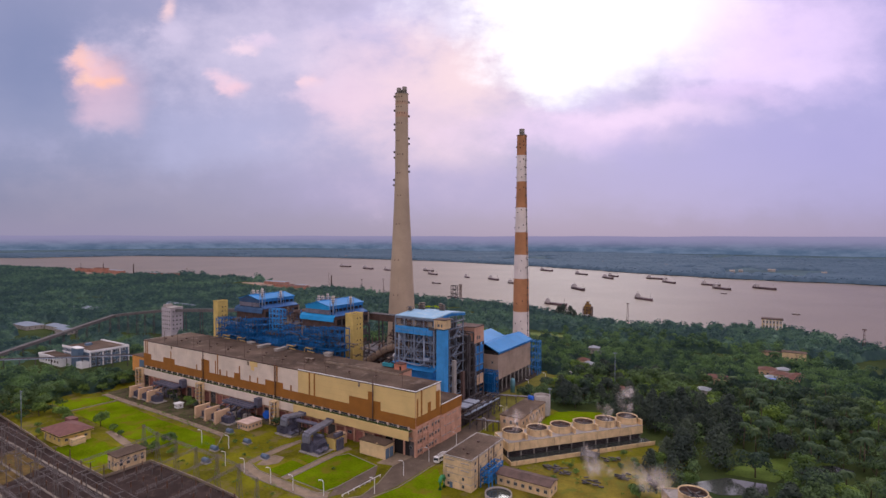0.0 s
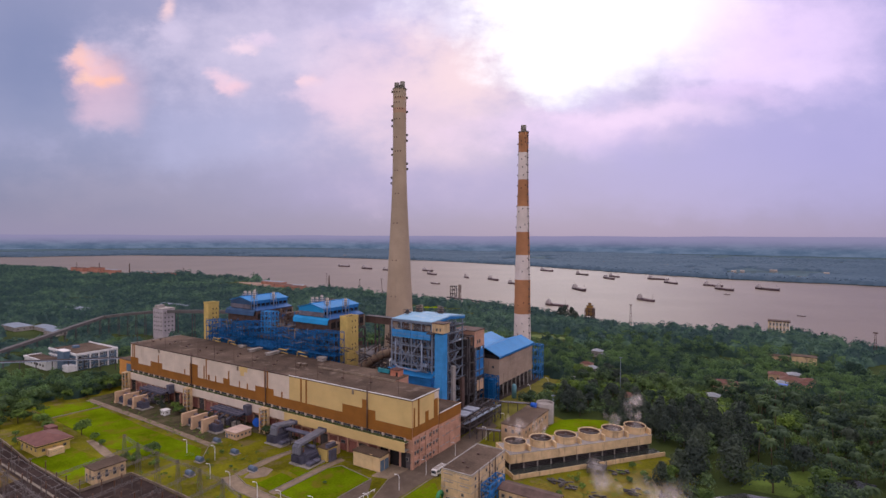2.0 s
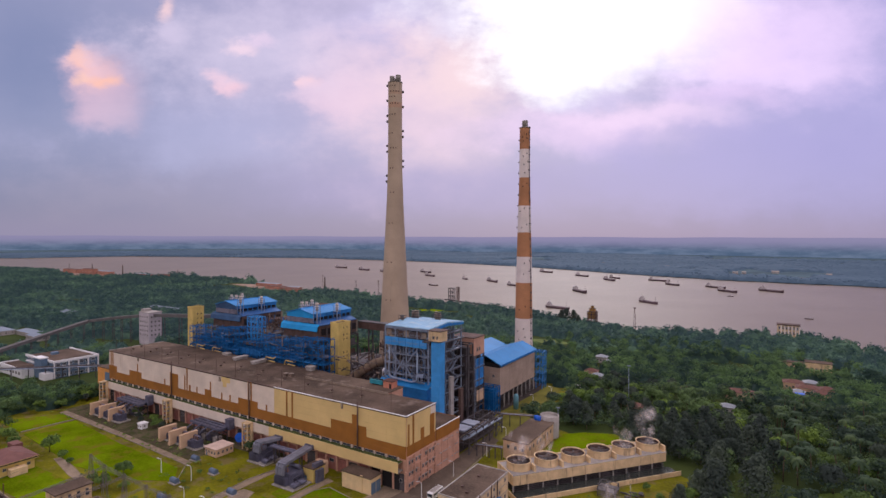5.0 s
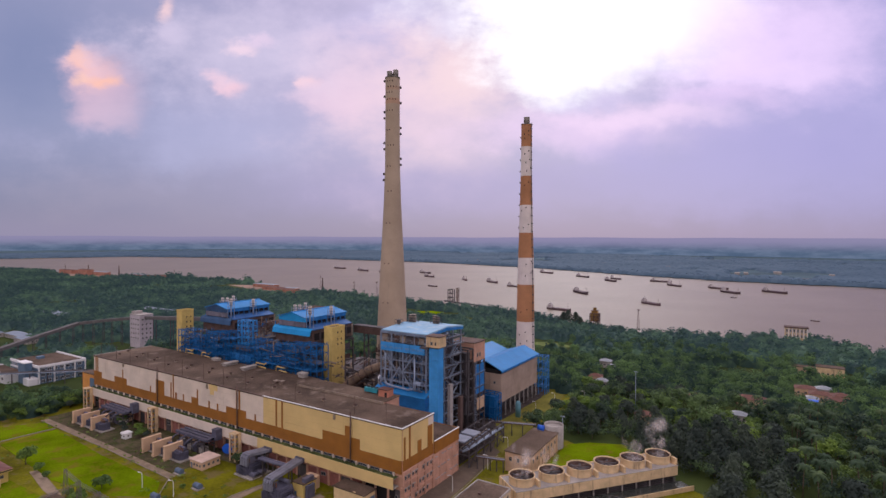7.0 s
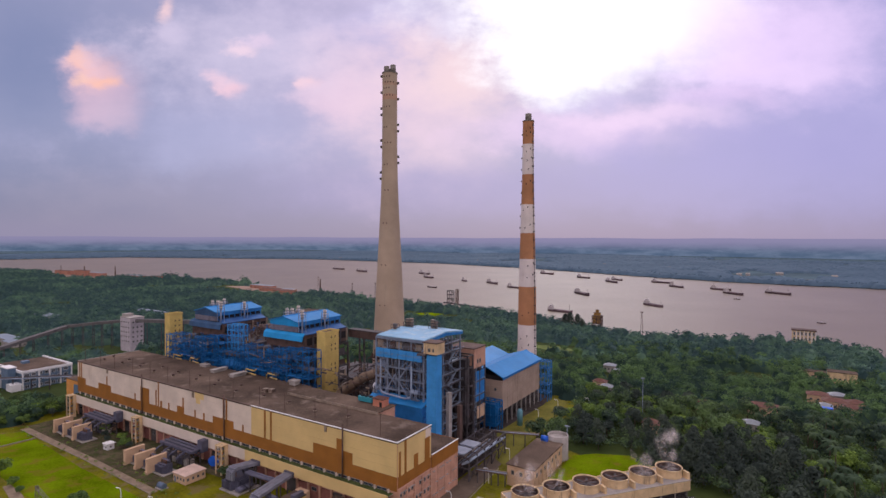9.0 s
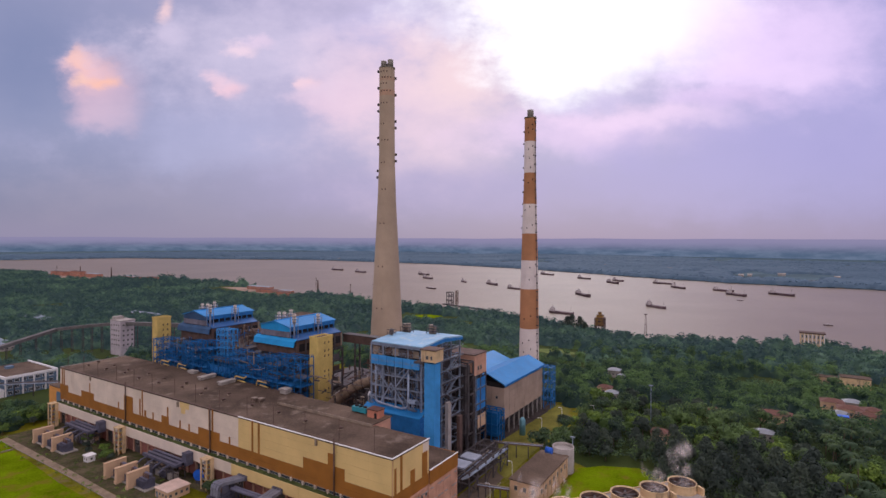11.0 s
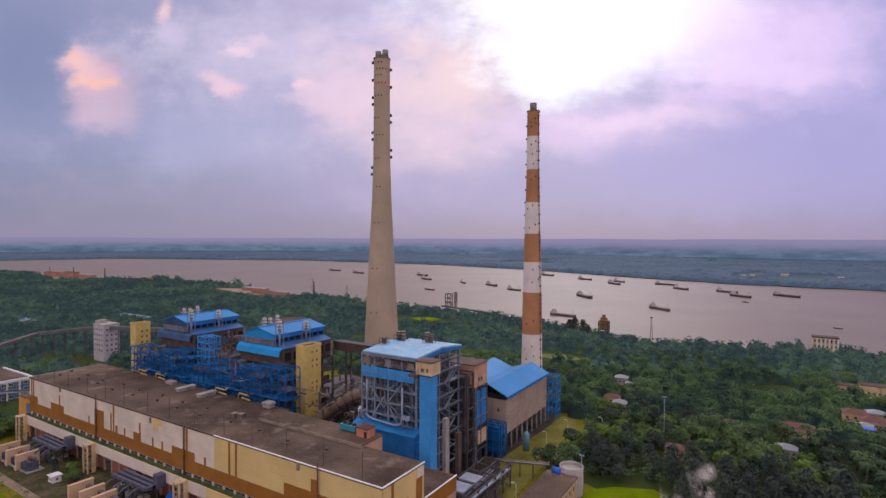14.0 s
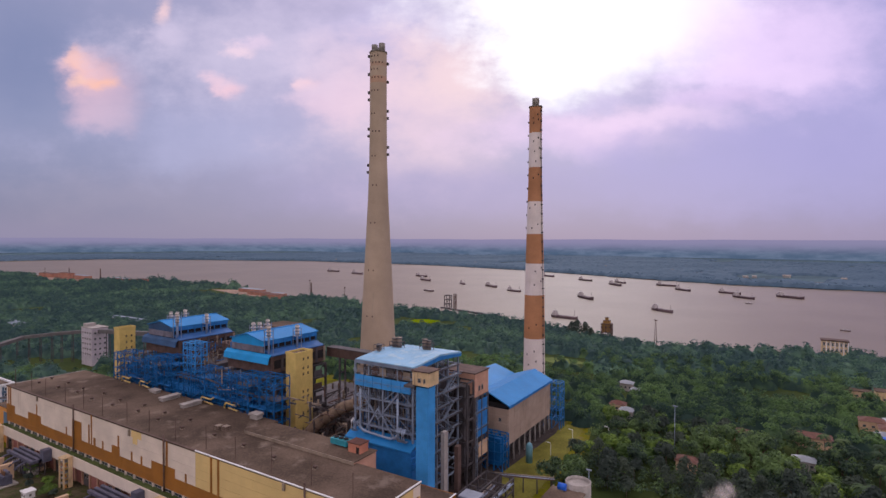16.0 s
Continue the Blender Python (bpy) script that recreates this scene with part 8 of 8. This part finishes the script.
# ---------------------------------------------------------------- trees
def leaf_cloud(centres, radii, count, size, rng, flat=0.8, lift=0.35):
    """Leaf sprays as small bent quads on the skin of lumps; returns vertices and faces."""
    m = len(centres)
    idx = np.repeat(np.arange(m), count)
    n = len(idx)
    d = rng.normal(size=(n, 3))
    d[:, 2] = np.where(d[:, 2] < -0.3, -d[:, 2] * 0.6, d[:, 2])
    d /= np.linalg.norm(d, axis=1)[:, None]
    r = radii[idx] * (0.62 + 0.45 * rng.random(n))
    c = centres[idx] + d * r[:, None] * np.array([1, 1, flat])
    nrm = d + rng.normal(scale=0.32, size=(n, 3)) + np.array([0, 0, lift])
    nrm /= np.linalg.norm(nrm, axis=1)[:, None]
    t = np.cross(nrm, rng.normal(size=(n, 3)))
    t /= np.linalg.norm(t, axis=1)[:, None] + 1e-9
    b = np.cross(nrm, t)
    s = (size[idx] if isinstance(size, np.ndarray) else size) * (0.6 + 0.8 * rng.random(n))
    s = s[:, None]
    sag = nrm * s * 0.25
    q = np.stack([c - t * s - sag, c - b * s * 0.6 + sag * 0.3, c + t * s - sag, c + b * s * 0.6 + sag * 0.3], axis=1)
    v = q.reshape(-1, 3)
    f = np.arange(n * 4).reshape(-1, 4)
    return v, f


def cloud_mesh(name, v, f, mat):
    me = bpy.data.meshes.new(name)
    me.vertices.add(len(v))
    me.vertices.foreach_set("co", v.astype(np.float32).ravel())
    me.loops.add(f.size)
    me.loops.foreach_set("vertex_index", f.astype(np.int32).ravel())
    me.polygons.add(len(f))
    me.polygons.foreach_set("loop_start", (np.arange(len(f)) * f.shape[1]).astype(np.int32))
    me.polygons.foreach_set("loop_total", np.full(len(f), f.shape[1], dtype=np.int32))
    me.update(calc_edges=True)
    me.materials.append(mat)
    return me


def lumps(h, r, k, rng):
    """The lumps of one crown about the origin: centres and radii."""
    a = rng.random(k) * 2 * math.pi
    u = np.sqrt(rng.random(k)) * r * 0.62
    z = h * (0.50 + 0.36 * rng.random(k)) * (1 - 0.18 * (u / r))
    c = np.stack([u * np.cos(a), u * np.sin(a), z], axis=1)
    return c, r * (0.36 + 0.26 * rng.random(k))


def broadleaf(h, r, mat, seed, label, leaves=84, size=0.6):
    rng = np.random.default_rng(seed)
    t = thing("tree", (0, 0, 0), label, "tree", "trees round the station")
    c, rr = lumps(h, r, 9, rng)
    bm = B()
    tube(bm, [(0, 0, -0.3), (0.1, 0.05, h * 0.25), (0.05, -0.1, h * 0.5), (0, 0, h * 0.72)], [h * 0.032, h * 0.024, h * 0.017, h * 0.008], 7)
    for i in range(6):
        p = c[i]
        tube(bm, [(0, 0, h * (0.25 + 0.04 * i)), (p[0] * 0.5, p[1] * 0.5, p[2] * 0.72), tuple(p)], [h * 0.014, h * 0.009, h * 0.004], 5)
    part("trunk", bm, bark, t)
    v, f = leaf_cloud(c, rr, leaves, size, rng)
    me = cloud_mesh("crown", v, f, mat)
    ob = new("crown", me)
    ob.parent = t
    return t


def casuarina(h, r, seed):
    """A tall feathery dark tree."""
    rng = np.random.default_rng(seed)
    t = thing("tree", (0, 0, 0), "tall feathery dark evergreen tree", "tree", "dark evergreens by the cooling tower")
    bm = B()
    tube(bm, [(0, 0, -0.3), (0, 0, h * 0.5), (0, 0, h * 0.95)], [0.32, 0.2, 0.05], 7)
    part("trunk", bm, bark, t)
    k = 12
    z = np.linspace(h * 0.07, h * 0.92, k)
    a = rng.random(k) * 6.28
    u = r * 0.35 * (1 - z / h * 0.7)
    c = np.stack([u * np.cos(a), u * np.sin(a), z], axis=1)
    rr = r * (0.95 - 0.62 * z / h) * (0.7 + 0.5 * rng.random(k))
    v, f = leaf_cloud(c, rr, 72, 0.55, rng, flat=1.2)
    ob = new("crown", cloud_mesh("crown", v, f, leaf_dark))
    ob.parent = t
    return t


def palm(h, seed):
    rng = np.random.default_rng(seed)
    t = thing("palm_tree", (0, 0, 0), "slender coconut palm with drooping fronds", "palm", "palms near the river")
    bm = B()
    lean = rng.normal(scale=0.7, size=2)
    tube(bm, [(0, 0, -0.2), (lean[0] * 0.3, lean[1] * 0.3, h * 0.5), (lean[0], lean[1], h)], [0.26, 0.19, 0.15], 7)
    part("trunk", bm, bark, t)
    vs, fs = [], []
    for i in range(17):
        a = 6.28 * i / 17 + rng.random() * 0.3
        el = rng.uniform(-0.2, 1.0)
        ln = rng.uniform(3.2, 4.4)
        prev = None
        for j in range(6):
            f = j / 5
            rad = ln * math.sin(min(1.35, 0.35 + f)) * f ** 0.6 if False else ln * f * (1 - 0.15 * f)
            z = h + ln * (el * f - (0.5 + 0.5 * el) * f * f * 1.25)
            x, y = lean[0] + rad * math.cos(a), lean[1] + rad * math.sin(a)
            w = 0.62 * math.sin(math.pi * min(0.97, 0.12 + f * 0.85))
            sx, sy = -math.sin(a) * w, math.cos(a) * w
            vs += [(x - sx, y - sy, z - w * 0.5), (x, y, z), (x + sx, y + sy, z - w * 0.5)]
            k = len(vs) - 3
            if prev is not None:
                fs += [(prev, prev + 1, k + 1, k), (prev + 1, prev + 2, k + 2, k + 1)]
            prev = k
    ob = new("crown", cloud_mesh("crown", np.array(vs), np.array(fs), leaf_palm))
    ob.parent = t
    return t


CLEARED = [((-372, -64), (-340, -34), 11.0), ((-340, -34), (-282, 20), 13.0), ((-282, 20), (-236, 40), 9.0), ((-312, -26), (-262, 8), 13.0)] + [(p[:2], q[:2], 13.0) for p, q in zip(rp, rp[1:])] + [((-392, 86), (-340, 84), 14.0)]


def blocked(x, y):
    """Places that stay clear of trees."""
    for x0, x1, y0, y1 in ((-230, 9, -64, 176), (-300, 8, -230, -58), (9, 30, -64, 92), (108, 136, 28, 56), (117, 142, 60, 84), (150, 172, 66, 80), (-366, -290, -26, 36), (-384, -356, 90, 120), (113, 136, 452, 468), (130, 158, 296, 322),
                           (-1590, -1235, 478, 560), (-860, -580, 470, 570), (-70, -20, 262, 290), (-205, -148, 236, 272), (-92, -36, 296, 332), (-320, -230, 385, 450), (30, 100, -64, 14), (100, 124, -14, 26), (-565, -485, 36, 84), (-56, -22, 188, 214), (-142, -108, 140, 174)):
        if x0 < x < x1 and y0 < y < y1:
            return True
    for hx, hy, hw, hd, hh, hr in VILLAGE:
        if hx - 3 < x < hx + hw + 3 and hy - 7 < y < hy + hd + 2:
            return True
    # the pipeline, the conveyor and the ground below it
    for (ax, ay), (bx, by), clear in CLEARED:
        ex, ey = bx - ax, by - ay
        f = max(0.0, min(1.0, ((x - ax) * ex + (y - ay) * ey) / (ex * ex + ey * ey)))
        if math.hypot(x - ax - f * ex, y - ay - f * ey) < clear:
            return True
    # the long cooling tower and its back lawn, in its own axes
    ca, sa = math.cos(radians(BANK_TURN)), math.sin(radians(BANK_TURN))
    u, v = (x - BANK_AT[0]) * ca + (y - BANK_AT[1]) * sa, -(x - BANK_AT[0]) * sa + (y - BANK_AT[1]) * ca
    if -6 < u < 84 and -26 < v < 26 - max(0, u - 45) * 0.25 or -6 < u < 50 and -46 < v < 0 or v > 0 and 9 < x < 58 and y < 97 + 0.36 * (x - 23):
        return True
    return False


kinds = [broadleaf(11, 5.2, leaf_mid, 1, "round-crowned mid-green broadleaf tree"), broadleaf(13.5, 5.6, leaf_mid, 2, "tall mid-green broadleaf tree"), broadleaf(9, 4.6, leaf_bright, 3, "spreading fresh green broadleaf tree"),
         broadleaf(7, 3.8, leaf_bright, 4, "small fresh green broadleaf tree"), broadleaf(12, 6.2, leaf_mid, 5, "wide mid-green broadleaf tree"), casuarina(12, 5.2, 6), casuarina(14, 5.6, 7), broadleaf(10.5, 5.0, leaf_dark, 8, "dense dark green broadleaf tree"), palm(9.5, 9), palm(12, 10), palm(8, 12)]
used = [False] * len(kinds)


def plant(k, x, y, s=1.0, turn=0.0):
    m = pose(x, y, 0, 0, 0, turn) @ Matrix.Diagonal((s, s, s, 1))
    if used[k]:
        ob = copy_thing(kinds[k], pose(x, y, 0, 0, 0, turn))
        ob.scale = (s, s, s)
    else:
        used[k] = True
        kinds[k].matrix_basis = m


rnd = random.Random(5)
count = 0
# the wood nearest the camera's way, tree by tree
x = 10.0
spots = []
while x < 190:
    y = -60.0
    while y < 200:
        px, py = x + rnd.uniform(-3.2, 3.2), y + rnd.uniform(-3.2, 3.2)
        if not blocked(px, py) and py < near_bank(px) - 8:
            spots.append((px, py))
        y += 9.3
    x += 9.3
for px, py in spots:
    dark = (20 < px < 118 and 84 < py < 132 and py > 60 + 0.2 * px) or (84 < px < 122 and 34 < py < 100)
    if dark:
        k = rnd.choice((5, 6, 5, 6, 7))
    elif px > 90 and py > 60:
        k = rnd.choice((0, 1, 2, 3, 7, 8, 9, 8, 10, 9, 10, 8))
    else:
        k = rnd.choice((0, 1, 2, 3, 2, 3, 4, 7))
    plant(k, px, py, rnd.uniform(0.75, 1.15), rnd.uniform(0, 360))
# single trees and bushes of the yard
for k, px, py, s in ((3, -94, -57, 0.5), (7, -170, -11, 0.42), (7, -163, -13, 0.38), (7, -146, -12, 0.4), (7, -236, 4, 0.55), (7, -228, -10, 0.5), (0, -83.4, -7.5, 0.45), (7, -241, -20, 0.5), (7, -118, -14, 0.3), (3, -150, -12, 0.7), (3, -160, -8, 0.6), (3, -232, -8, 0.9), (2, -240, -14, 0.8), (3, -248, -4, 0.9), (2, -254, -20, 0.8), (3, -22, -29, 0.18), (3, -66, -40, 0.2), (3, -82, -33, 0.3), (3, -84, -3, 0.6),
                     (2, -160, -56, 0.85), (3, -147, -56, 0.55), (3, -138, -57, 0.4), (3, -172, -78, 0.6), (3, -174, -66, 0.5), (3, -182, -62, 0.7), (2, -190, -60, 0.7), (3, -197, -60, 0.8), (2, -206, -66, 0.9), (0, -216, -60, 0.8), (3, -205, -75, 0.6), (2, -216, -72, 0.8), (0, -226, -68, 0.8), (4, -236, -62, 0.8), (0, -244, -70, 0.8), (2, -232, -54, 0.7), (4, -240, -48, 0.8), (0, -242, -40, 0.7), (2, -231, -32, 0.7), (3, -226, -24, 0.8), (0, -246, -30, 0.7), (2, -236, -7, 0.8), (0, -234, 2, 0.7), (3, -108, -50, 0.8), (3, -103, -61, 0.8), (3, -112, -60, 0.5), (3, -178, -7, 0.7), (2, -250, -58, 0.8), (0, -256, -74, 0.9), (3, -186, -74, 0.4), (3, 93, 48, 1.0), (2, 97, 56, 0.8), (3, 84, 46, 0.4), (3, 78, 52, 0.4), (3, 62, 27, 0.3), (2, 108, 34, 0.75), (3, 66, 22, 0.35), (3, 70, 28, 0.3), (3, 80, 38, 0.35), (3, 86, 42, 0.4), (3, 60, 12, 0.3), (3, 88, 30, 0.3)):
    plant(k, px, py, s, rnd.uniform(0, 360))


for px, py, sc in ((-84, 424, 1.45), (-76, 428, 1.3), (-92, 430, 1.2), (-68, 420, 1.0)):
    plant(5, px, py, sc, px * 7.0)


# the rest of the woods, beyond counting
def woods(name, places, mat, leaves, lump_count, label, seed, leaf=0.34, lift=0.35):
    rng = np.random.default_rng(seed)
    cs, rs, sz = [], [], []
    for px, py, h, r in places:
        c, rr = lumps(h, r, lump_count, rng)
        c[:, 0] += px
        c[:, 1] += py
        cs.append(c)
        rs.append(rr)
        sz.append(np.full(lump_count, r * leaf * 0.5))
    v, f = leaf_cloud(np.concatenate(cs), np.concatenate(rs), leaves, np.concatenate(sz), rng, 0.8, lift)
    ob = new(name, cloud_mesh(name, v, f, mat))
    return tagged(ob, label, "woodland", kind="stuff")


mid, far, bank = [], [], []
y = -120.0
while y < 640:
    x = -2600.0
    step = 9.0
    while x < 480:
        px, py = x + rnd.uniform(-4, 4), y + rnd.uniform(-4, 4)
        near = 8 < px < 192 and -64 < py < 202
        seen = px < 300 + 0.45 * py and px > -380 - 2.6 * (py + 150)
        if not blocked(px, py) and not near and py < near_bank(px) - 7 and seen and not (-226 < px < 110 and py < -40):
            dens = noise.noise(Vector((px * 0.012, py * 0.012, 7.0)))
            if dens > -0.42:
                h = 9.4 + 3.0 * noise.noise(Vector((px * 0.03, py * 0.03, 1.0))) + rnd.uniform(-1.5, 2.5)
                d = math.hypot(px - 110, py + 150)
                (mid if d + rnd.uniform(-45, 45) < 480 else far).append((px, py, max(5, h), rnd.uniform(4.2, 6.2)))
        x += step if px > -700 else 13.0
    y += 9.0
under = []
for x0, x1, y0, y1, step in ((9, 194, -62, 204, 6.4), (-262, -204, -80, -54, 6.0), (-262, -228, -58, -2, 6.4)):
    x = x0
    while x < x1:
        y = y0
        while y < y1:
            px, py = x + rnd.uniform(-2.4, 2.4), y + rnd.uniform(-2.4, 2.4)
            if (x0 < 0 and py > near_bank(px) * 0 - 78 - (px + 262) * 0.03) or (x0 > 0 and not blocked(px, py)):
                if not (-262 < px < -232 and abs(py - (px + 258) * 0.25 + 24) < 6):
                    under.append((px, py, rnd.uniform(4.5, 8.0), rnd.uniform(3.2, 4.8)))
            y += step
        x += step
tufts = []
for i in range(150):
    px, py = ((rnd.uniform(-95, -6), rnd.uniform(-64, -6)) if i % 3 else (rnd.uniform(44, 96), rnd.uniform(6, 48)))
    if (i % 3 and (-60 < px < -8 and py > -52 or py > -24)) or (i % 3 == 0 and (px - 36.5) * 0.805 - (py - 19.5) * 0.593 < 9):
        continue
    tufts.append((px, py, rnd.uniform(0.8, 2.2), rnd.uniform(0.6, 1.5)))
for i in range(70):
    tufts.append((rnd.uniform(-222, -100), rnd.choice((-24, -28, -9, -30, -58)) + rnd.uniform(-2.5, 2.5), rnd.uniform(0.8, 2.2), rnd.uniform(0.6, 1.4)))
def crown_surface(name, places, step, mat, label, seed, low=0.34, ripple=0.6, high=0.7, spread=1.0):
    """The closed upper skin of many crowns: domes standing shoulder to shoulder, falling to the ground in the gaps."""
    rng = np.random.default_rng(seed)
    P = np.array(places)
    x0, y0 = P[:, 0].min() - 20, P[:, 1].min() - 20
    nx, ny = int((P[:, 0].max() + 20 - x0) / step) + 2, int((P[:, 1].max() + 20 - y0) / step) + 2
    top = np.full((ny, nx), -1.0, dtype=np.float32)
    for px, py, h, r in places:
        r = r * spread
        a, b = int((px - r - x0) / step), int((px + r - x0) / step) + 2
        c, d = int((py - r - y0) / step), int((py + r - y0) / step) + 2
        gx = x0 + np.arange(a, b) * step - px
        gy = y0 + np.arange(c, d) * step - py
        q = (gx[None, :] ** 2 + gy[:, None] ** 2) / (r * r)
        dome = np.where(q < 1, h * low + h * (high - low) * np.sqrt(np.maximum(0, 1 - q)), -1.0)
        top[c:d, a:b] = np.maximum(top[c:d, a:b], dome)
    top = np.where(top > 0, top + rng.normal(scale=ripple, size=top.shape), top).astype(np.float32)
    jit = rng.uniform(-0.3, 0.3, size=(2, ny, nx)) * step
    X2 = x0 + np.arange(nx)[None, :] * step + jit[0]
    Y2 = y0 + np.arange(ny)[:, None] * step + jit[1]
    keep = np.maximum(np.maximum(top[:-1, :-1], top[1:, :-1]), np.maximum(top[:-1, 1:], top[1:, 1:])) > 0
    jj, ii = np.nonzero(keep)
    f = np.stack([jj * nx + ii, jj * nx + ii + 1, (jj + 1) * nx + ii + 1, (jj + 1) * nx + ii], axis=1)
    used_v, inv = np.unique(f.ravel(), return_inverse=True)
    v = np.stack([X2.ravel(), Y2.ravel(), top.ravel()], axis=1)[used_v]
    ob = new(name, cloud_mesh(name, v, inv.reshape(-1, 4), mat))
    return tagged(ob, label, "woodland", kind="stuff")


woods("shrubs", tufts, leaf_bright, 14, 4, "scattered low green shrubs on the rough grass", 45, 0.3)
woods("undergrowth", [p for p in under if p[0] > 0], leaf_mid, 16, 6, "dense dark green undergrowth between the trees", 44, 0.26)
woods("undergrowth", [p for p in under if p[0] < 0], leaf_thicket, 22, 6, "dark thicket of bushes beside the lawn", 46, 0.26)
# big lone trees on the near bank
for px, py, h, r in ((-1075, 560, 20, 13), (-1055, 566, 19, 11), (-1020, 572, 22, 10), (-930, 582, 15, 12), (-842, 590, 17, 13), (-480, 516, 16, 7), (-452, 506, 15, 6), (-350, 486, 14, 7), (-330, 490, 13, 6)):
    far.append((px, py, h, r))
woods("woodland", mid, leaf_wood, 25, 8, "dense green tropical woodland towards the river", 41, 0.21)
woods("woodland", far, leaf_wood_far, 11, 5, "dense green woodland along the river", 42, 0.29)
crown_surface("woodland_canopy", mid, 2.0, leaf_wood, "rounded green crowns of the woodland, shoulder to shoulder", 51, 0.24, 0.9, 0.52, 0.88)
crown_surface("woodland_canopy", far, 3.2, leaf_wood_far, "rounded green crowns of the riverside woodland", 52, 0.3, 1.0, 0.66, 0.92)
shore, edge_trees = [], []
x = -3400.0
while x < 900:
    base, d = far_bank(x), 0.0
    while d < 1500:
        y = base + 12 + d
        if math.hypot(x, y) < rim_radius(math.atan2(y, x)) - 20:
            px, py = x + rnd.uniform(-7, 7), y + rnd.uniform(-6, 6)
            if noise.noise(Vector((px * 0.004, py * 0.0022, 3.0))) + 0.4 * noise.noise(Vector((px * 0.013, py * 0.008, 5.0))) > -0.34 or d < 60:
                shore.append((px, py, rnd.uniform(6.0, 10.5), rnd.uniform(8, 13)))
                if d < 60:
                    edge_trees.append((px, py, rnd.uniform(6.5, 10.5), rnd.uniform(5, 8)))
        d += 13.0 + d * 0.012
    x += 13.0
# far woods carry the haze in their bluish leaf colour
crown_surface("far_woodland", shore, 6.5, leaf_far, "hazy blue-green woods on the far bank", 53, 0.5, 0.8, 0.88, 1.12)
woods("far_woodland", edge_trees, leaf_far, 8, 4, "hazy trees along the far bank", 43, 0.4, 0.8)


# ---------------------------------------------------------------- steam over the cooling fans
def steam(x, y, z, h, r, lean, n, seed):
    """Thin drifting vapour: soft-edged faint scraps, closest together at the foot."""
    rng = np.random.default_rng(seed)
    f = rng.random(n) ** 1.3
    w = r * (0.5 + 0.5 * f)
    a, u = rng.random(n) * 6.28, np.sqrt(rng.random(n))
    c = np.stack([x + lean[0] * f + w * u * np.cos(a), y + lean[1] * f + w * u * np.sin(a), z + h * f], axis=1)
    d = rng.normal(size=(n, 3))
    d[:, 2] *= 0.4
    d /= np.linalg.norm(d, axis=1)[:, None]
    t = np.cross(d, rng.normal(size=(n, 3)))
    t /= np.linalg.norm(t, axis=1)[:, None]
    b = np.cross(d, t)
    s = ((0.55 + 0.5 * rng.random(n)) * r * (0.6 + 0.35 * f))[:, None]
    k = 12
    ring = [c + (t * math.cos(6.283 * i / k) + b * math.sin(6.283 * i / k)) * s for i in range(k)]
    v = np.stack(ring, axis=1).reshape(-1, 3)
    me = cloud_mesh("steam", v, np.arange(n * k).reshape(-1, k), vapour)
    uv = me.uv_layers.new(name="scrap")
    one = np.array([(math.cos(6.283 * i / k), math.sin(6.283 * i / k)) for i in range(k)], dtype=np.float32)
    uv.data.foreach_set("uv", np.tile(one, (n, 1)).ravel())
    ob = new("steam", me)
    return tagged(ob, "thin pale steam drifting off a cooling fan", "steam", kind="stuff")


vapour = bpy.data.materials.new("water_vapour")
vapour.use_nodes = True
T = Tree(vapour.node_tree)
df = T.n("ShaderNodeBsdfDiffuse", Color=(0.90, 0.81, 0.78, 1))
tl = T.n("ShaderNodeBsdfTranslucent", Color=(0.90, 0.81, 0.78, 1))
both = T.n("ShaderNodeMixShader", Fac=0.5, i1=df.outputs[0], i2=tl.outputs[0])
clear = T.n("ShaderNodeBsdfTransparent")
uvn = T.n("ShaderNodeUVMap")
uvn.uv_map = "scrap"
soft_edge = T.step(T.vmath("LENGTH", uvn.outputs[0]), 0.1, 0.93, 1.0, 0.0)
wisp = T.step(T.noise(T.n("ShaderNodeNewGeometry").outputs["Position"], 0.28, 4.0, 0.6).outputs["Fac"], 0.25, 0.75)
thick = T.math("MULTIPLY", T.math("MULTIPLY", soft_edge, wisp), 0.36)
mx = T.n("ShaderNodeMixShader", Fac=thick, i1=clear.outputs[0], i2=both.outputs[0])
T.n("ShaderNodeOutputMaterial", Surface=mx.outputs[0])
ca, sa = math.cos(radians(BANK_TURN)), math.sin(radians(BANK_TURN))
for i, (h, n) in enumerate(((9, 18), (8, 16), (0, 0), (0, 0), (6, 16), (13, 34))):
    if n:
        u = BANK_FIRST + (BANK_LAST - BANK_FIRST) * i / 5
        steam(BANK_AT[0] + u * ca - 7.4 * sa, BANK_AT[1] + u * sa + 7.4 * ca, 9.4, h, 4.2, (-1.5, 2.0), n, 60 + i)
steam(100, 8, 7.6, 8, 9.0, (-6, 2), 14, 71)
steam(80, 14, 6.6, 8, 9.0, (-8, 2), 12, 72)
